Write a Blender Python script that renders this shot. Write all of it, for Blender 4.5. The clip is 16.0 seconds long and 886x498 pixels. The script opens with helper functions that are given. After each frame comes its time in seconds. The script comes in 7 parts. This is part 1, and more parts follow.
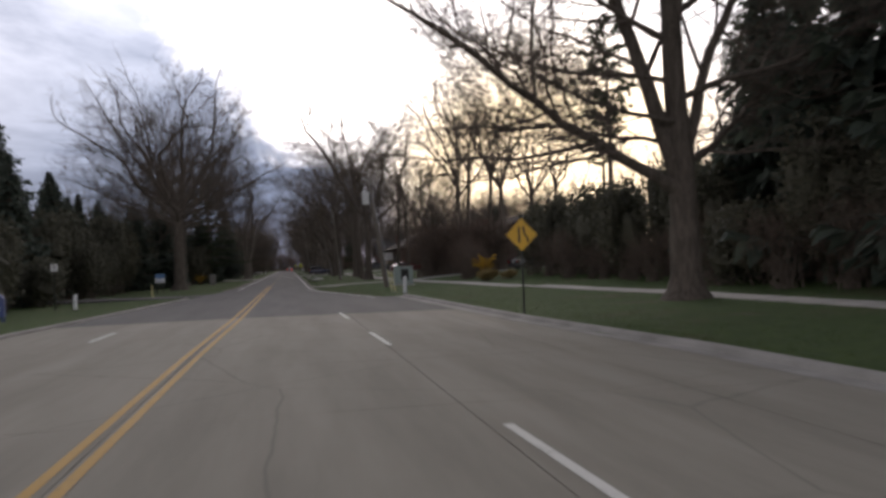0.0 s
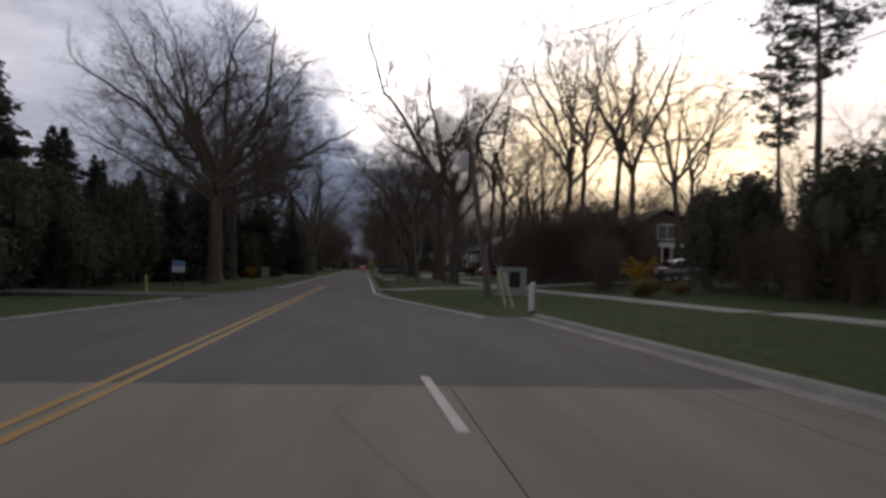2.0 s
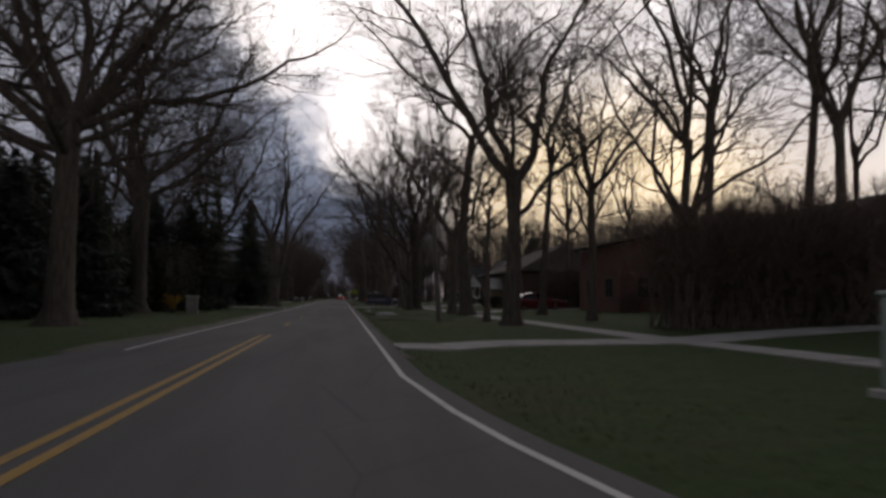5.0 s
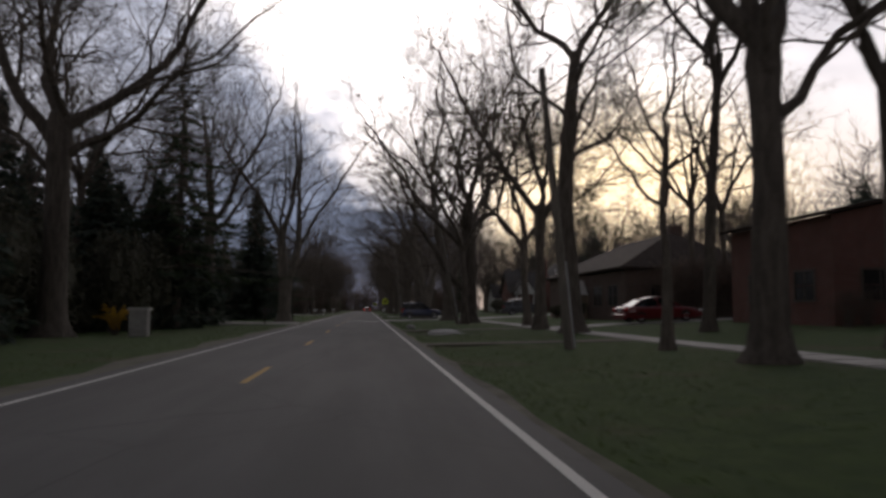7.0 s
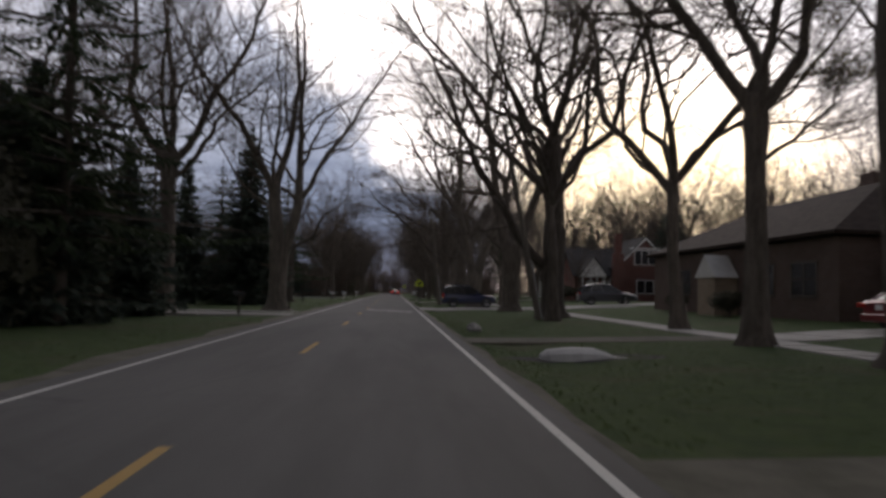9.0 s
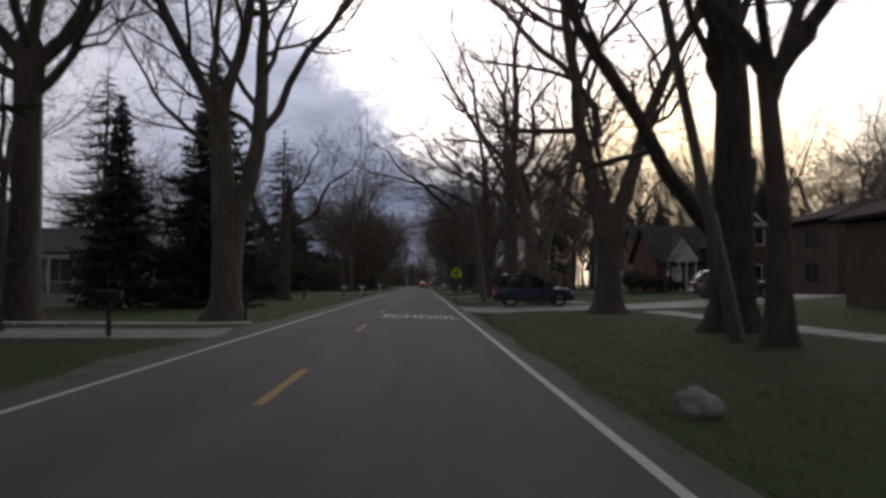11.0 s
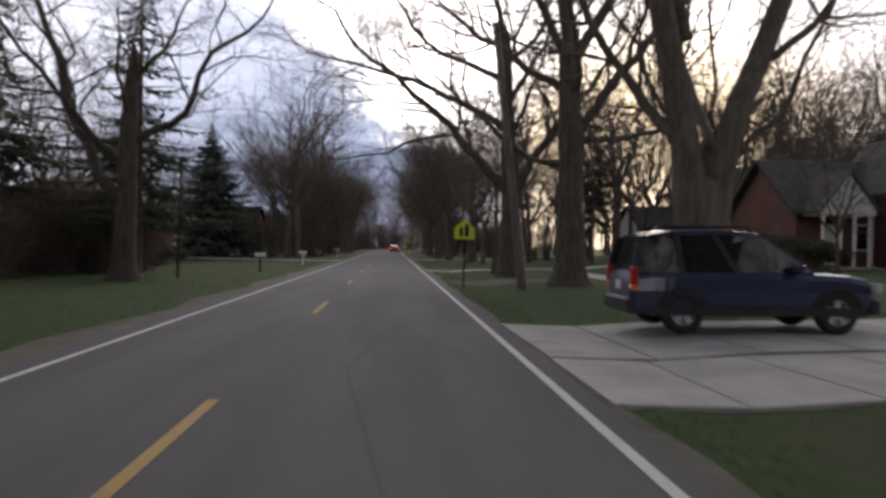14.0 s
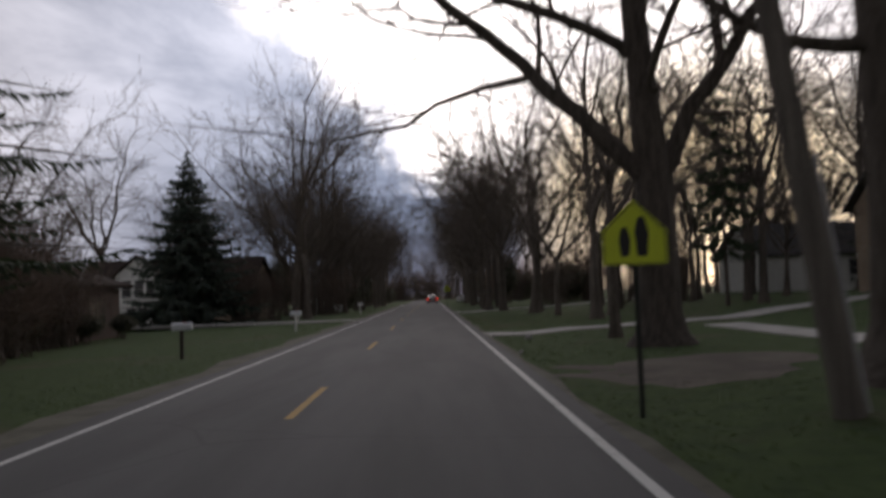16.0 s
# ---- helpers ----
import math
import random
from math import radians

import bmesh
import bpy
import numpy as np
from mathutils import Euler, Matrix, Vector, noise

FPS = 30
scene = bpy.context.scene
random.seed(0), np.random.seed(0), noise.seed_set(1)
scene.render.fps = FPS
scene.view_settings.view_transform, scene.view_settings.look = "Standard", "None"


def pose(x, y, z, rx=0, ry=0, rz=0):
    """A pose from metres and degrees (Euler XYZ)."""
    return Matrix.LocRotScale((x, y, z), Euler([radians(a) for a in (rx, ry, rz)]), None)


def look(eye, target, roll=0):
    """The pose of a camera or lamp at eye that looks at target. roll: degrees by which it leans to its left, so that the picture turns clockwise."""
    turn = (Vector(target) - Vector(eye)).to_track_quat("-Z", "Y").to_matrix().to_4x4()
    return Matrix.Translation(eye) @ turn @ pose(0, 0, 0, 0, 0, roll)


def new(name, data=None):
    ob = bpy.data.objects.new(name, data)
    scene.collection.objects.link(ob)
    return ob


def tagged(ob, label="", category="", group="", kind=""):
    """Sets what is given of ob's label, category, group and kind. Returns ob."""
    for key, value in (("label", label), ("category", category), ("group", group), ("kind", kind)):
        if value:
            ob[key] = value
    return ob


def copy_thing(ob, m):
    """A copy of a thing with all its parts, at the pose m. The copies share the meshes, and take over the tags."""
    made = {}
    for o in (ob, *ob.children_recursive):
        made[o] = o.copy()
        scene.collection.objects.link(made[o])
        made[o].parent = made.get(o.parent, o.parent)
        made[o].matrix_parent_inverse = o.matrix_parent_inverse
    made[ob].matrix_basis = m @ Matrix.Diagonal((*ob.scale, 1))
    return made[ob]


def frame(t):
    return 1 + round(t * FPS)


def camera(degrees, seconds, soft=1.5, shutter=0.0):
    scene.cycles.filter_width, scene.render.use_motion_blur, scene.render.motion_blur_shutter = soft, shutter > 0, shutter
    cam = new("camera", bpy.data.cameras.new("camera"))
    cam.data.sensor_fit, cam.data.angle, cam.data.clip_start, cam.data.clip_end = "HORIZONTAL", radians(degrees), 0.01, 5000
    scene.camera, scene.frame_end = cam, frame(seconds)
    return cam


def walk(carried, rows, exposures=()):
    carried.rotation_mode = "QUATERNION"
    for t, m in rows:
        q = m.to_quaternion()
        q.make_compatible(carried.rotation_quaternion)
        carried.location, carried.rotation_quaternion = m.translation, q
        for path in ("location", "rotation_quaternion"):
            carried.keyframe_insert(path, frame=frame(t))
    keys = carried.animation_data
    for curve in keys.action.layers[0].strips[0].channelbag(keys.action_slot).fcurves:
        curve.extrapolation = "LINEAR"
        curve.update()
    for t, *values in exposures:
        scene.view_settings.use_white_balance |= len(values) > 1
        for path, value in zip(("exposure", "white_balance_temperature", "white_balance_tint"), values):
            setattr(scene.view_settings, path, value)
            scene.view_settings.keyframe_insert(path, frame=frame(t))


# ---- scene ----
cam = camera(60.0, 16.0, soft=3.1, shutter=0.5)
PATH = [
    (0, (-0.081, 3.839, 1.835), (0.314, 5.8, 1.868), -2.0),
    (0.5, (0.112, 8.339, 1.737), (0.507, 10.3, 1.743), -0.1),
    (1, (0.436, 13.339, 1.518), (0.746, 15.313, 1.593), 1.0),
    (1.5, (0.667, 18.058, 1.445), (0.948, 20.037, 1.52), 2.3),
    (2, (0.935, 23.157, 1.47), (1.136, 25.146, 1.52), 1.2),
    (2.5, (1.16, 28.264, 1.519), (1.292, 30.256, 1.651), 1.1),
    (3, (1.34, 33.56, 1.53), (1.455, 35.555, 1.668), -0.1),
    (3.5, (1.263, 38.684, 1.717), (1.441, 40.671, 1.849), 0.5),
    (3.7, (1.099, 40.453, 1.747), (1.284, 42.443, 1.829), 1.1),
    (5.8, (0.32, 61.242, 1.13), (0.599, 63.216, 1.281), 1.1),
    (6, (0.287, 63.34, 1.139), (0.503, 65.324, 1.263), 0.8),
    (6.5, (0.126, 68.484, 1.169), (0.309, 70.469, 1.326), 0.7),
    (7, (-0.015, 73.545, 1.209), (0.181, 75.529, 1.365), 0.6),
    (7.5, (-0.134, 78.63, 1.179), (-0.025, 80.622, 1.318), 0.1),
    (8, (-0.091, 84.066, 1.316), (0.005, 86.06, 1.435), 0.7),
    (8.5, (-0.047, 89.295, 1.314), (0.016, 91.29, 1.436), 1.3),
    (9, (-0.11, 94.761, 1.333), (0.014, 96.754, 1.444), 1.6),
    (9.2, (-0.153, 96.82, 1.258), (-0.039, 98.815, 1.35), 2.9),
    (11.3, (-0.196, 116.903, 1.363), (-0.145, 118.9, 1.451), 0.6),
    (11.5, (-0.191, 118.772, 1.378), (-0.144, 120.77, 1.464), 1.5),
    (12, (-0.239, 123.594, 1.195), (-0.213, 125.592, 1.28), 1.9),
    (12.5, (-0.313, 128.284, 1.286), (-0.275, 130.282, 1.353), 1.7),
    (13, (-0.341, 133.129, 1.283), (-0.29, 135.128, 1.341), 1.9),
    (13.5, (-0.356, 137.791, 1.354), (-0.251, 139.788, 1.381), 1.4),
    (14, (-0.272, 142.641, 1.496), (-0.14, 144.637, 1.489), 1.2),
    (14.5, (-0.084, 147.487, 1.574), (0.028, 149.484, 1.575), -0.1),
    (15, (-0.153, 151.97, 1.454), (-0.28, 153.965, 1.514), 1.0),
    (15.5, (-0.123, 156.94, 1.44), (-0.09, 158.924, 1.687), -0.1),
    (16, (-0.103, 161.43, 1.487), (-0.066, 163.426, 1.606), -2.0),
]
walk(cam, [(t, look(e, g, r)) for t, e, g, r in PATH],
     exposures=((0, 0.33, 6500, 19), (1, 0.06, 6500, 19), (1.5, -0.12, 6500, 19), (2, -0.3, 6500, 19), (3, -0.86, 6500, 19), (3.5, -0.9, 6500, 19), (6, -0.6, 6500, 19), (7.5, -0.3, 6500, 19), (9, -0.1, 6500, 19), (11.5, -0.15, 6500, 19), (12.5, -0.05, 6500, 19), (13.5, 0.3, 6500, 19), (14.2, 0.72, 6500, 19), (15, 0.76, 6500, 19), (15.5, 0.32, 6500, 19), (16, -0.06, 6500, 19)))

# ---- sky and light ----
SUN_AZ, SUN_EL = radians(19.5), radians(5.5)
SUN_DIR = Vector((math.sin(SUN_AZ) * math.cos(SUN_EL), math.cos(SUN_AZ) * math.cos(SUN_EL), math.sin(SUN_EL)))


class Nodes:
    """Short hand for building a node tree."""

    def __init__(self, tree):
        self.tree = tree

    def add(self, kind, **values):
        n = self.tree.nodes.new(kind)
        for k, v in values.items():
            setattr(n, k, v)
        return n

    def link(self, a, b):
        self.tree.links.new(a, b)

    def put(self, socket, v):
        if isinstance(v, bpy.types.NodeSocket):
            self.link(v, socket)
        else:
            socket.default_value = v

    def math(self, op, a, b=0.0, clamp=False):
        n = self.add("ShaderNodeMath", operation=op, use_clamp=clamp)
        self.put(n.inputs[0], a)
        self.put(n.inputs[1], b)
        return n.outputs[0]

    def mix(self, f, a, b, kind="MIX"):
        n = self.add("ShaderNodeMixRGB", blend_type=kind)
        self.put(n.inputs[0], f)
        self.put(n.inputs[1], a if isinstance(a, bpy.types.NodeSocket) else (*a, 1))
        self.put(n.inputs[2], b if isinstance(b, bpy.types.NodeSocket) else (*b, 1))
        return n.outputs[0]

    def noise(self, vec, scale, detail=4.0, rough=0.6, dist=0.0):
        n = self.add("ShaderNodeTexNoise")
        n.inputs["Scale"].default_value, n.inputs["Detail"].default_value = scale, detail
        n.inputs["Roughness"].default_value, n.inputs["Distortion"].default_value = rough, dist
        self.link(vec, n.inputs["Vector"])
        return n.outputs[0]

    def ramp(self, f, a, b):
        n = self.add("ShaderNodeMapRange", interpolation_type="SMOOTHSTEP")
        self.put(n.inputs[0], f)
        n.inputs[1].default_value, n.inputs[2].default_value = a, b
        return n.outputs[0]

    def scaled(self, vec, s):
        n = self.add("ShaderNodeVectorMath", operation="MULTIPLY")
        self.link(vec, n.inputs[0])
        n.inputs[1].default_value = s
        return n.outputs[0]


world = bpy.data.worlds.new("dusk_sky")
scene.world = world
world.use_nodes = True
world.node_tree.nodes.clear()
W = Nodes(world.node_tree)
coord = W.add("ShaderNodeTexCoord").outputs["Generated"]
sep = W.add("ShaderNodeSeparateXYZ")
W.link(coord, sep.inputs[0])
sx, sy, sz = sep.outputs
up = W.math("ADD", W.math("MAXIMUM", sz, 0.0), 0.10)
flat = W.add("ShaderNodeCombineXYZ")
W.link(W.math("DIVIDE", sx, up), flat.inputs[0])
W.link(W.math("DIVIDE", sy, up), flat.inputs[1])
billow = W.noise(flat.outputs[0], 0.9, 9.0, 0.62, 0.4)
wisps = W.noise(coord, 5.0, 7.0, 0.6, 0.6)
# a dark bank of cloud fills the eastern half of the sky, a bright thin layer the western half
bank = W.math("ADD", W.math("ADD", sx, W.math("MULTIPLY", sz, 1.2)), W.math("MULTIPLY", W.math("SUBTRACT", wisps, 0.5), 0.32))
bank = W.math("ADD", bank, W.math("MULTIPLY", W.math("SUBTRACT", billow, 0.5), 0.16))
# low down the bank reaches further west, behind the far end of the road
bank = W.math("SUBTRACT", bank, W.math("MULTIPLY", W.math("SUBTRACT", 1.0, W.ramp(sz, 0.04, 0.16)), 0.10))
clear = W.ramp(bank, 0.165, 0.285)
dot = W.add("ShaderNodeVectorMath", operation="DOT_PRODUCT")
W.link(coord, dot.inputs[0])
dot.inputs[1].default_value = SUN_DIR
sunward = W.ramp(dot.outputs["Value"], 0.45, 0.93)
dark_low = W.mix(W.ramp(billow, 0.3, 0.7), (0.085, 0.130, 0.215), (0.20, 0.275, 0.41))
dark_high = W.mix(W.ramp(billow, 0.3, 0.7), (0.40, 0.465, 0.58), (0.92, 0.99, 1.10))
dark_cloud = W.mix(W.ramp(sz, 0.06, 0.34), dark_low, dark_high)
thin_cloud = W.mix(W.ramp(billow, 0.25, 0.6), (1.35, 1.34, 1.32), (2.7, 2.6, 2.42))
west = W.ramp(W.math("ADD", sx, W.math("MULTIPLY", sz, 0.25)), 0.40, 0.62)
thin_cloud = W.mix(W.math("MULTIPLY", west, 0.8), thin_cloud, W.mix(W.ramp(wisps, 0.36, 0.60), (0.40, 0.43, 0.50), (1.0, 1.0, 1.02)))
cloud = W.mix(clear, dark_cloud, thin_cloud)
# mostly unseen sky away from the sun: overhead dimmed to darken the ground,
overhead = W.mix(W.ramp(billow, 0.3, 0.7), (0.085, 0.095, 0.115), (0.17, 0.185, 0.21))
# low sky brightened as an added fill for trunks and walls
horizon_fill = W.mix(W.ramp(billow, 0.3, 0.7), (0.70, 0.69, 0.69), (1.10, 1.07, 1.05))
cloud = W.mix(sunward, W.mix(W.ramp(sz, 0.12, 0.6), horizon_fill, overhead), cloud)
near_sun = W.ramp(dot.outputs["Value"], 0.972, 0.999)
low = W.math("SUBTRACT", 1.0, W.ramp(sz, 0.10, 0.30))
glow = W.math("MULTIPLY", W.math("MULTIPLY", near_sun, W.math("ADD", 0.35, W.math("MULTIPLY", low, 0.65))), W.math("ADD", 0.35, clear), True)
cloud = W.mix(glow, cloud, (3.0, 2.45, 1.45))
side_glow = W.math("MULTIPLY", W.math("MULTIPLY", W.ramp(dot.outputs["Value"], 0.90, 0.985), low), W.ramp(sx, 0.10, 0.22))
cloud = W.mix(W.math("MULTIPLY", side_glow, 0.7), cloud, (1.65, 1.40, 1.0))
sky = W.add("ShaderNodeTexSky", sky_type="NISHITA", sun_disc=False, sun_elevation=SUN_EL, sun_rotation=SUN_AZ)
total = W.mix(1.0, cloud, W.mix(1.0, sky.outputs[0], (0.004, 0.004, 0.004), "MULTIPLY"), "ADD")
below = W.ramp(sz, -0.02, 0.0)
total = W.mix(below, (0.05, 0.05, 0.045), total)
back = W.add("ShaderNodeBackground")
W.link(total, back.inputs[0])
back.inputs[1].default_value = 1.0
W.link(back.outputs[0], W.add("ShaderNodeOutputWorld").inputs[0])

sun_lamp = bpy.data.lights.new("sun", "SUN")
sun_lamp.energy, sun_lamp.angle, sun_lamp.color = 0.35, radians(14), (1.0, 0.82, 0.58)
sun = new("sun", sun_lamp)
sun.matrix_world = look(SUN_DIR * 50, (0, 0, 0))


# ---- materials ----
def principled(name, rough=0.8, metal=0.0):
    m = bpy.data.materials.new(name)
    m.use_nodes = True
    n = Nodes(m.node_tree)
    b = m.node_tree.nodes["Principled BSDF"]
    b.inputs["Roughness"].default_value, b.inputs["Metallic"].default_value = rough, metal
    return m, n, b


def mottled(name, c1, c2, scale=3.0, fine=40.0, rough=0.85, bump=0.3, stretch=(1, 1, 1), metal=0.0, random_tint=0.0, depth=0.02):
    """Two colours mixed at two scales, with a fine relief."""
    m, n, b = principled(name, rough, metal)
    vec = n.scaled(n.add("ShaderNodeTexCoord").outputs["Object"], stretch)
    big = n.noise(vec, scale, 5.0, 0.6)
    small = n.noise(vec, fine, 4.0, 0.65)
    f = n.ramp(n.math("ADD", n.math("MULTIPLY", big, 0.6), n.math("MULTIPLY", small, 0.4)), 0.36, 0.64)
    col = n.mix(f, c1, c2)
    if random_tint:
        rnd = n.add("ShaderNodeObjectInfo").outputs["Random"]
        shade = n.math("ADD", 1.0 - random_tint / 2, n.math("MULTIPLY", rnd, random_tint))
        grey = n.add("ShaderNodeCombineXYZ")
        for i in range(3):
            n.link(shade, grey.inputs[i])
        col = n.mix(1.0, col, grey.outputs[0], "MULTIPLY")
    n.link(col, b.inputs["Base Color"])
    if bump:
        bp = n.add("ShaderNodeBump")
        bp.inputs["Strength"].default_value, bp.inputs["Distance"].default_value = bump, depth
        n.link(small, bp.inputs["Height"])
        n.link(bp.outputs[0], b.inputs["Normal"])
    return m


def leafy(name, c1, c2, rough=0.7, seep=0.35):
    """Leaves or needles, each blade its own shade."""
    m, n, b = principled(name, rough)
    rnd = n.add("ShaderNodeNewGeometry").outputs["Random Per Island"]
    col = n.mix(rnd, c1, c2)
    n.link(col, b.inputs["Base Color"])
    if seep:
        # thin blades let some of the light from behind pass
        thin, both = n.add("ShaderNodeBsdfTranslucent"), n.add("ShaderNodeMixShader")
        n.link(col, thin.inputs[0])
        both.inputs[0].default_value = seep
        n.link(b.outputs[0], both.inputs[1])
        n.link(thin.outputs[0], both.inputs[2])
        n.link(both.outputs[0], m.node_tree.nodes["Material Output"].inputs[0])
    return m


def brickwork(name, c1, c2, mortar):
    m, n, b = principled(name, 0.9)
    co = n.add("ShaderNodeTexCoord").outputs["Object"]
    s = n.add("ShaderNodeSeparateXYZ")
    n.link(co, s.inputs[0])
    c = n.add("ShaderNodeCombineXYZ")
    n.link(n.math("ADD", s.outputs[0], s.outputs[1]), c.inputs[0])
    n.link(s.outputs[2], c.inputs[1])
    br = n.add("ShaderNodeTexBrick")
    n.link(c.outputs[0], br.inputs["Vector"])
    br.inputs["Scale"].default_value = 1.0
    br.inputs["Brick Width"].default_value, br.inputs["Row Height"].default_value = 0.215, 0.075
    br.inputs["Mortar Size"].default_value = 0.008
    br.inputs["Color1"].default_value, br.inputs["Color2"].default_value, br.inputs["Mortar"].default_value = (*c1, 1), (*c2, 1), (*mortar, 1)
    stain = n.ramp(n.noise(co, 0.8, 5.0), 0.35, 0.7)
    n.link(n.mix(n.math("MULTIPLY", stain, 0.35), br.outputs[0], (c1[0] * 0.5, c1[1] * 0.5, c1[2] * 0.5)), b.inputs["Base Color"])
    bp = n.add("ShaderNodeBump")
    bp.inputs["Strength"].default_value, bp.inputs["Distance"].default_value = 0.5, 0.01
    bp.invert = True
    n.link(br.outputs["Fac"], bp.inputs["Height"])
    n.link(bp.outputs[0], b.inputs["Normal"])
    return m


def striped(name, c1, c2, pitch, axis=2, rough=0.8):
    """Siding boards or shingle courses: a shadow line at every pitch metres along one axis."""
    m, n, b = principled(name, rough)
    co = n.add("ShaderNodeTexCoord").outputs["Object"]
    s = n.add("ShaderNodeSeparateXYZ")
    n.link(co, s.inputs[0])
    b.inputs["Specular IOR Level"].default_value = 0.06
    saw = n.math("FRACT", n.math("DIVIDE", s.outputs[axis], pitch))
    patch = n.ramp(n.noise(co, 2.5, 6.0, 0.7), 0.3, 0.7)
    n.link(n.mix(patch, c1, c2), b.inputs["Base Color"])
    bp = n.add("ShaderNodeBump")
    bp.inputs["Strength"].default_value, bp.inputs["Distance"].default_value = 0.8, 0.02
    n.link(saw, bp.inputs["Height"])
    n.link(bp.outputs[0], b.inputs["Normal"])
    return m


def painted(name, c, rough=0.3, metal=0.0, coat=0.0):
    m, n, b = principled(name, rough, metal)
    vec = n.add("ShaderNodeTexCoord").outputs["Object"]
    dirt = n.ramp(n.noise(vec, 3.0, 6.0, 0.65), 0.45, 0.75)
    n.link(n.mix(n.math("MULTIPLY", dirt, 0.3), c, (c[0] * 0.6 + 0.02, c[1] * 0.6 + 0.018, c[2] * 0.6 + 0.015)), b.inputs["Base Color"])
    b.inputs["Coat Weight"].default_value = coat
    return m


def worn_paint(name, c, under):
    """Road paint, rubbed through to the asphalt in patches."""
    m, n, b = principled(name, 0.7)
    vec = n.add("ShaderNodeTexCoord").outputs["Object"]
    a = n.noise(vec, 2.2, 5.0, 0.7)
    d = n.noise(vec, 30.0, 4.0, 0.7)
    wear = n.ramp(n.math("ADD", n.math("MULTIPLY", a, 0.5), n.math("MULTIPLY", d, 0.5)), 0.53, 0.66)
    n.link(n.mix(n.math("MULTIPLY", wear, 0.8), c, under), b.inputs["Base Color"])
    return m


def road_surface(name, c1, c2, crack):
    m, n, b = principled(name, 0.85)
    vec = n.add("ShaderNodeTexCoord").outputs["Object"]
    big = n.noise(n.scaled(vec, (1.0, 0.12, 1.0)), 0.9, 5.0, 0.6)
    grit = n.noise(vec, 90.0, 3.0, 0.7)
    col = n.mix(n.ramp(n.math("ADD", n.math("MULTIPLY", big, 0.7), n.math("MULTIPLY", grit, 0.3)), 0.35, 0.65), c1, c2)
    warp = n.mix(0.12, vec, n.add("ShaderNodeTexNoise").outputs["Color"])
    v = n.add("ShaderNodeTexVoronoi", feature="DISTANCE_TO_EDGE")
    v.inputs["Scale"].default_value = 0.22
    n.link(warp, v.inputs["Vector"])
    line = n.math("SUBTRACT", 1.0, n.ramp(v.outputs["Distance"], 0.0, 0.006))
    col = n.mix(n.math("MULTIPLY", line, 0.35), col, crack)
    n.link(col, b.inputs["Base Color"])
    bp = n.add("ShaderNodeBump")
    bp.inputs["Strength"].default_value, bp.inputs["Distance"].default_value = 0.35, 0.006
    n.link(grit, bp.inputs["Height"])
    n.link(bp.outputs[0], b.inputs["Normal"])
    return m


def turf(name):
    m, n, b = principled(name, 0.95)
    vec = n.add("ShaderNodeTexCoord").outputs["Object"]
    big = n.noise(vec, 0.22, 6.0, 0.65)
    mid = n.noise(vec, 2.2, 5.0, 0.7)
    fine = n.noise(vec, 45.0, 3.0, 0.7)
    col = n.mix(n.ramp(mid, 0.3, 0.7), (0.028, 0.066, 0.007), (0.050, 0.098, 0.012))
    col = n.mix(n.math("MULTIPLY", n.ramp(big, 0.52, 0.68), 0.7), col, (0.082, 0.074, 0.034))
    col = n.mix(n.math("MULTIPLY", n.ramp(fine, 0.45, 0.7), 0.25), col, (0.085, 0.082, 0.034))
    n.link(col, b.inputs["Base Color"])
    bp = n.add("ShaderNodeBump")
    bp.inputs["Strength"].default_value, bp.inputs["Distance"].default_value = 0.9, 0.05
    n.link(n.math("ADD", fine, mid), bp.inputs["Height"])
    n.link(bp.outputs[0], b.inputs["Normal"])
    return m


def glassy(name, c, rough=0.06):
    m, n, b = principled(name, rough)
    b.inputs["Base Color"].default_value = (*c, 1)
    b.inputs["Specular IOR Level"].default_value = 0.6
    return m


def glowing(name, c, strength):
    m, n, b = principled(name, 0.4)
    b.inputs["Base Color"].default_value = (*c, 1)
    b.inputs["Emission Color"].default_value = (*c, 1)
    b.inputs["Emission Strength"].default_value = strength
    return m


ASPHALT = road_surface("asphalt", (0.074, 0.073, 0.073), (0.107, 0.106, 0.105), (0.03, 0.03, 0.03))
CONCRETE_ROAD = road_surface("old_road_concrete", (0.19, 0.178, 0.148), (0.262, 0.246, 0.208), (0.07, 0.068, 0.06))
CONCRETE = mottled("pale_concrete", (0.34, 0.33, 0.31), (0.50, 0.49, 0.46), 0.9, 35, 0.85, 0.3)
KERB = mottled("kerb_concrete", (0.22, 0.215, 0.20), (0.34, 0.33, 0.31), 0.7, 30, 0.9, 0.4)
DIRT = mottled("bare_earth", (0.07, 0.058, 0.045), (0.14, 0.12, 0.095), 0.8, 25, 0.95, 0.7)
TURF = turf("spring_turf")
WHITE_LINE = worn_paint("white_road_paint", (0.62, 0.62, 0.60), (0.11, 0.11, 0.105))
YELLOW_LINE = worn_paint("yellow_road_paint", (0.42, 0.25, 0.05), (0.10, 0.09, 0.075))
BARK = mottled("grey_brown_bark", (0.066, 0.055, 0.045), (0.150, 0.126, 0.104), 2.5, 14, 0.95, 1.0, (3, 3, 0.55), random_tint=0.5, depth=0.04)
BARK_PALE = mottled("pale_bark", (0.085, 0.074, 0.060), (0.180, 0.156, 0.128), 2.5, 14, 0.95, 0.9, (3, 3, 0.5), random_tint=0.4, depth=0.03)
TWIG = mottled("twig_bark", (0.078, 0.064, 0.054), (0.165, 0.136, 0.112), 4, 20, 0.95, 0.0)
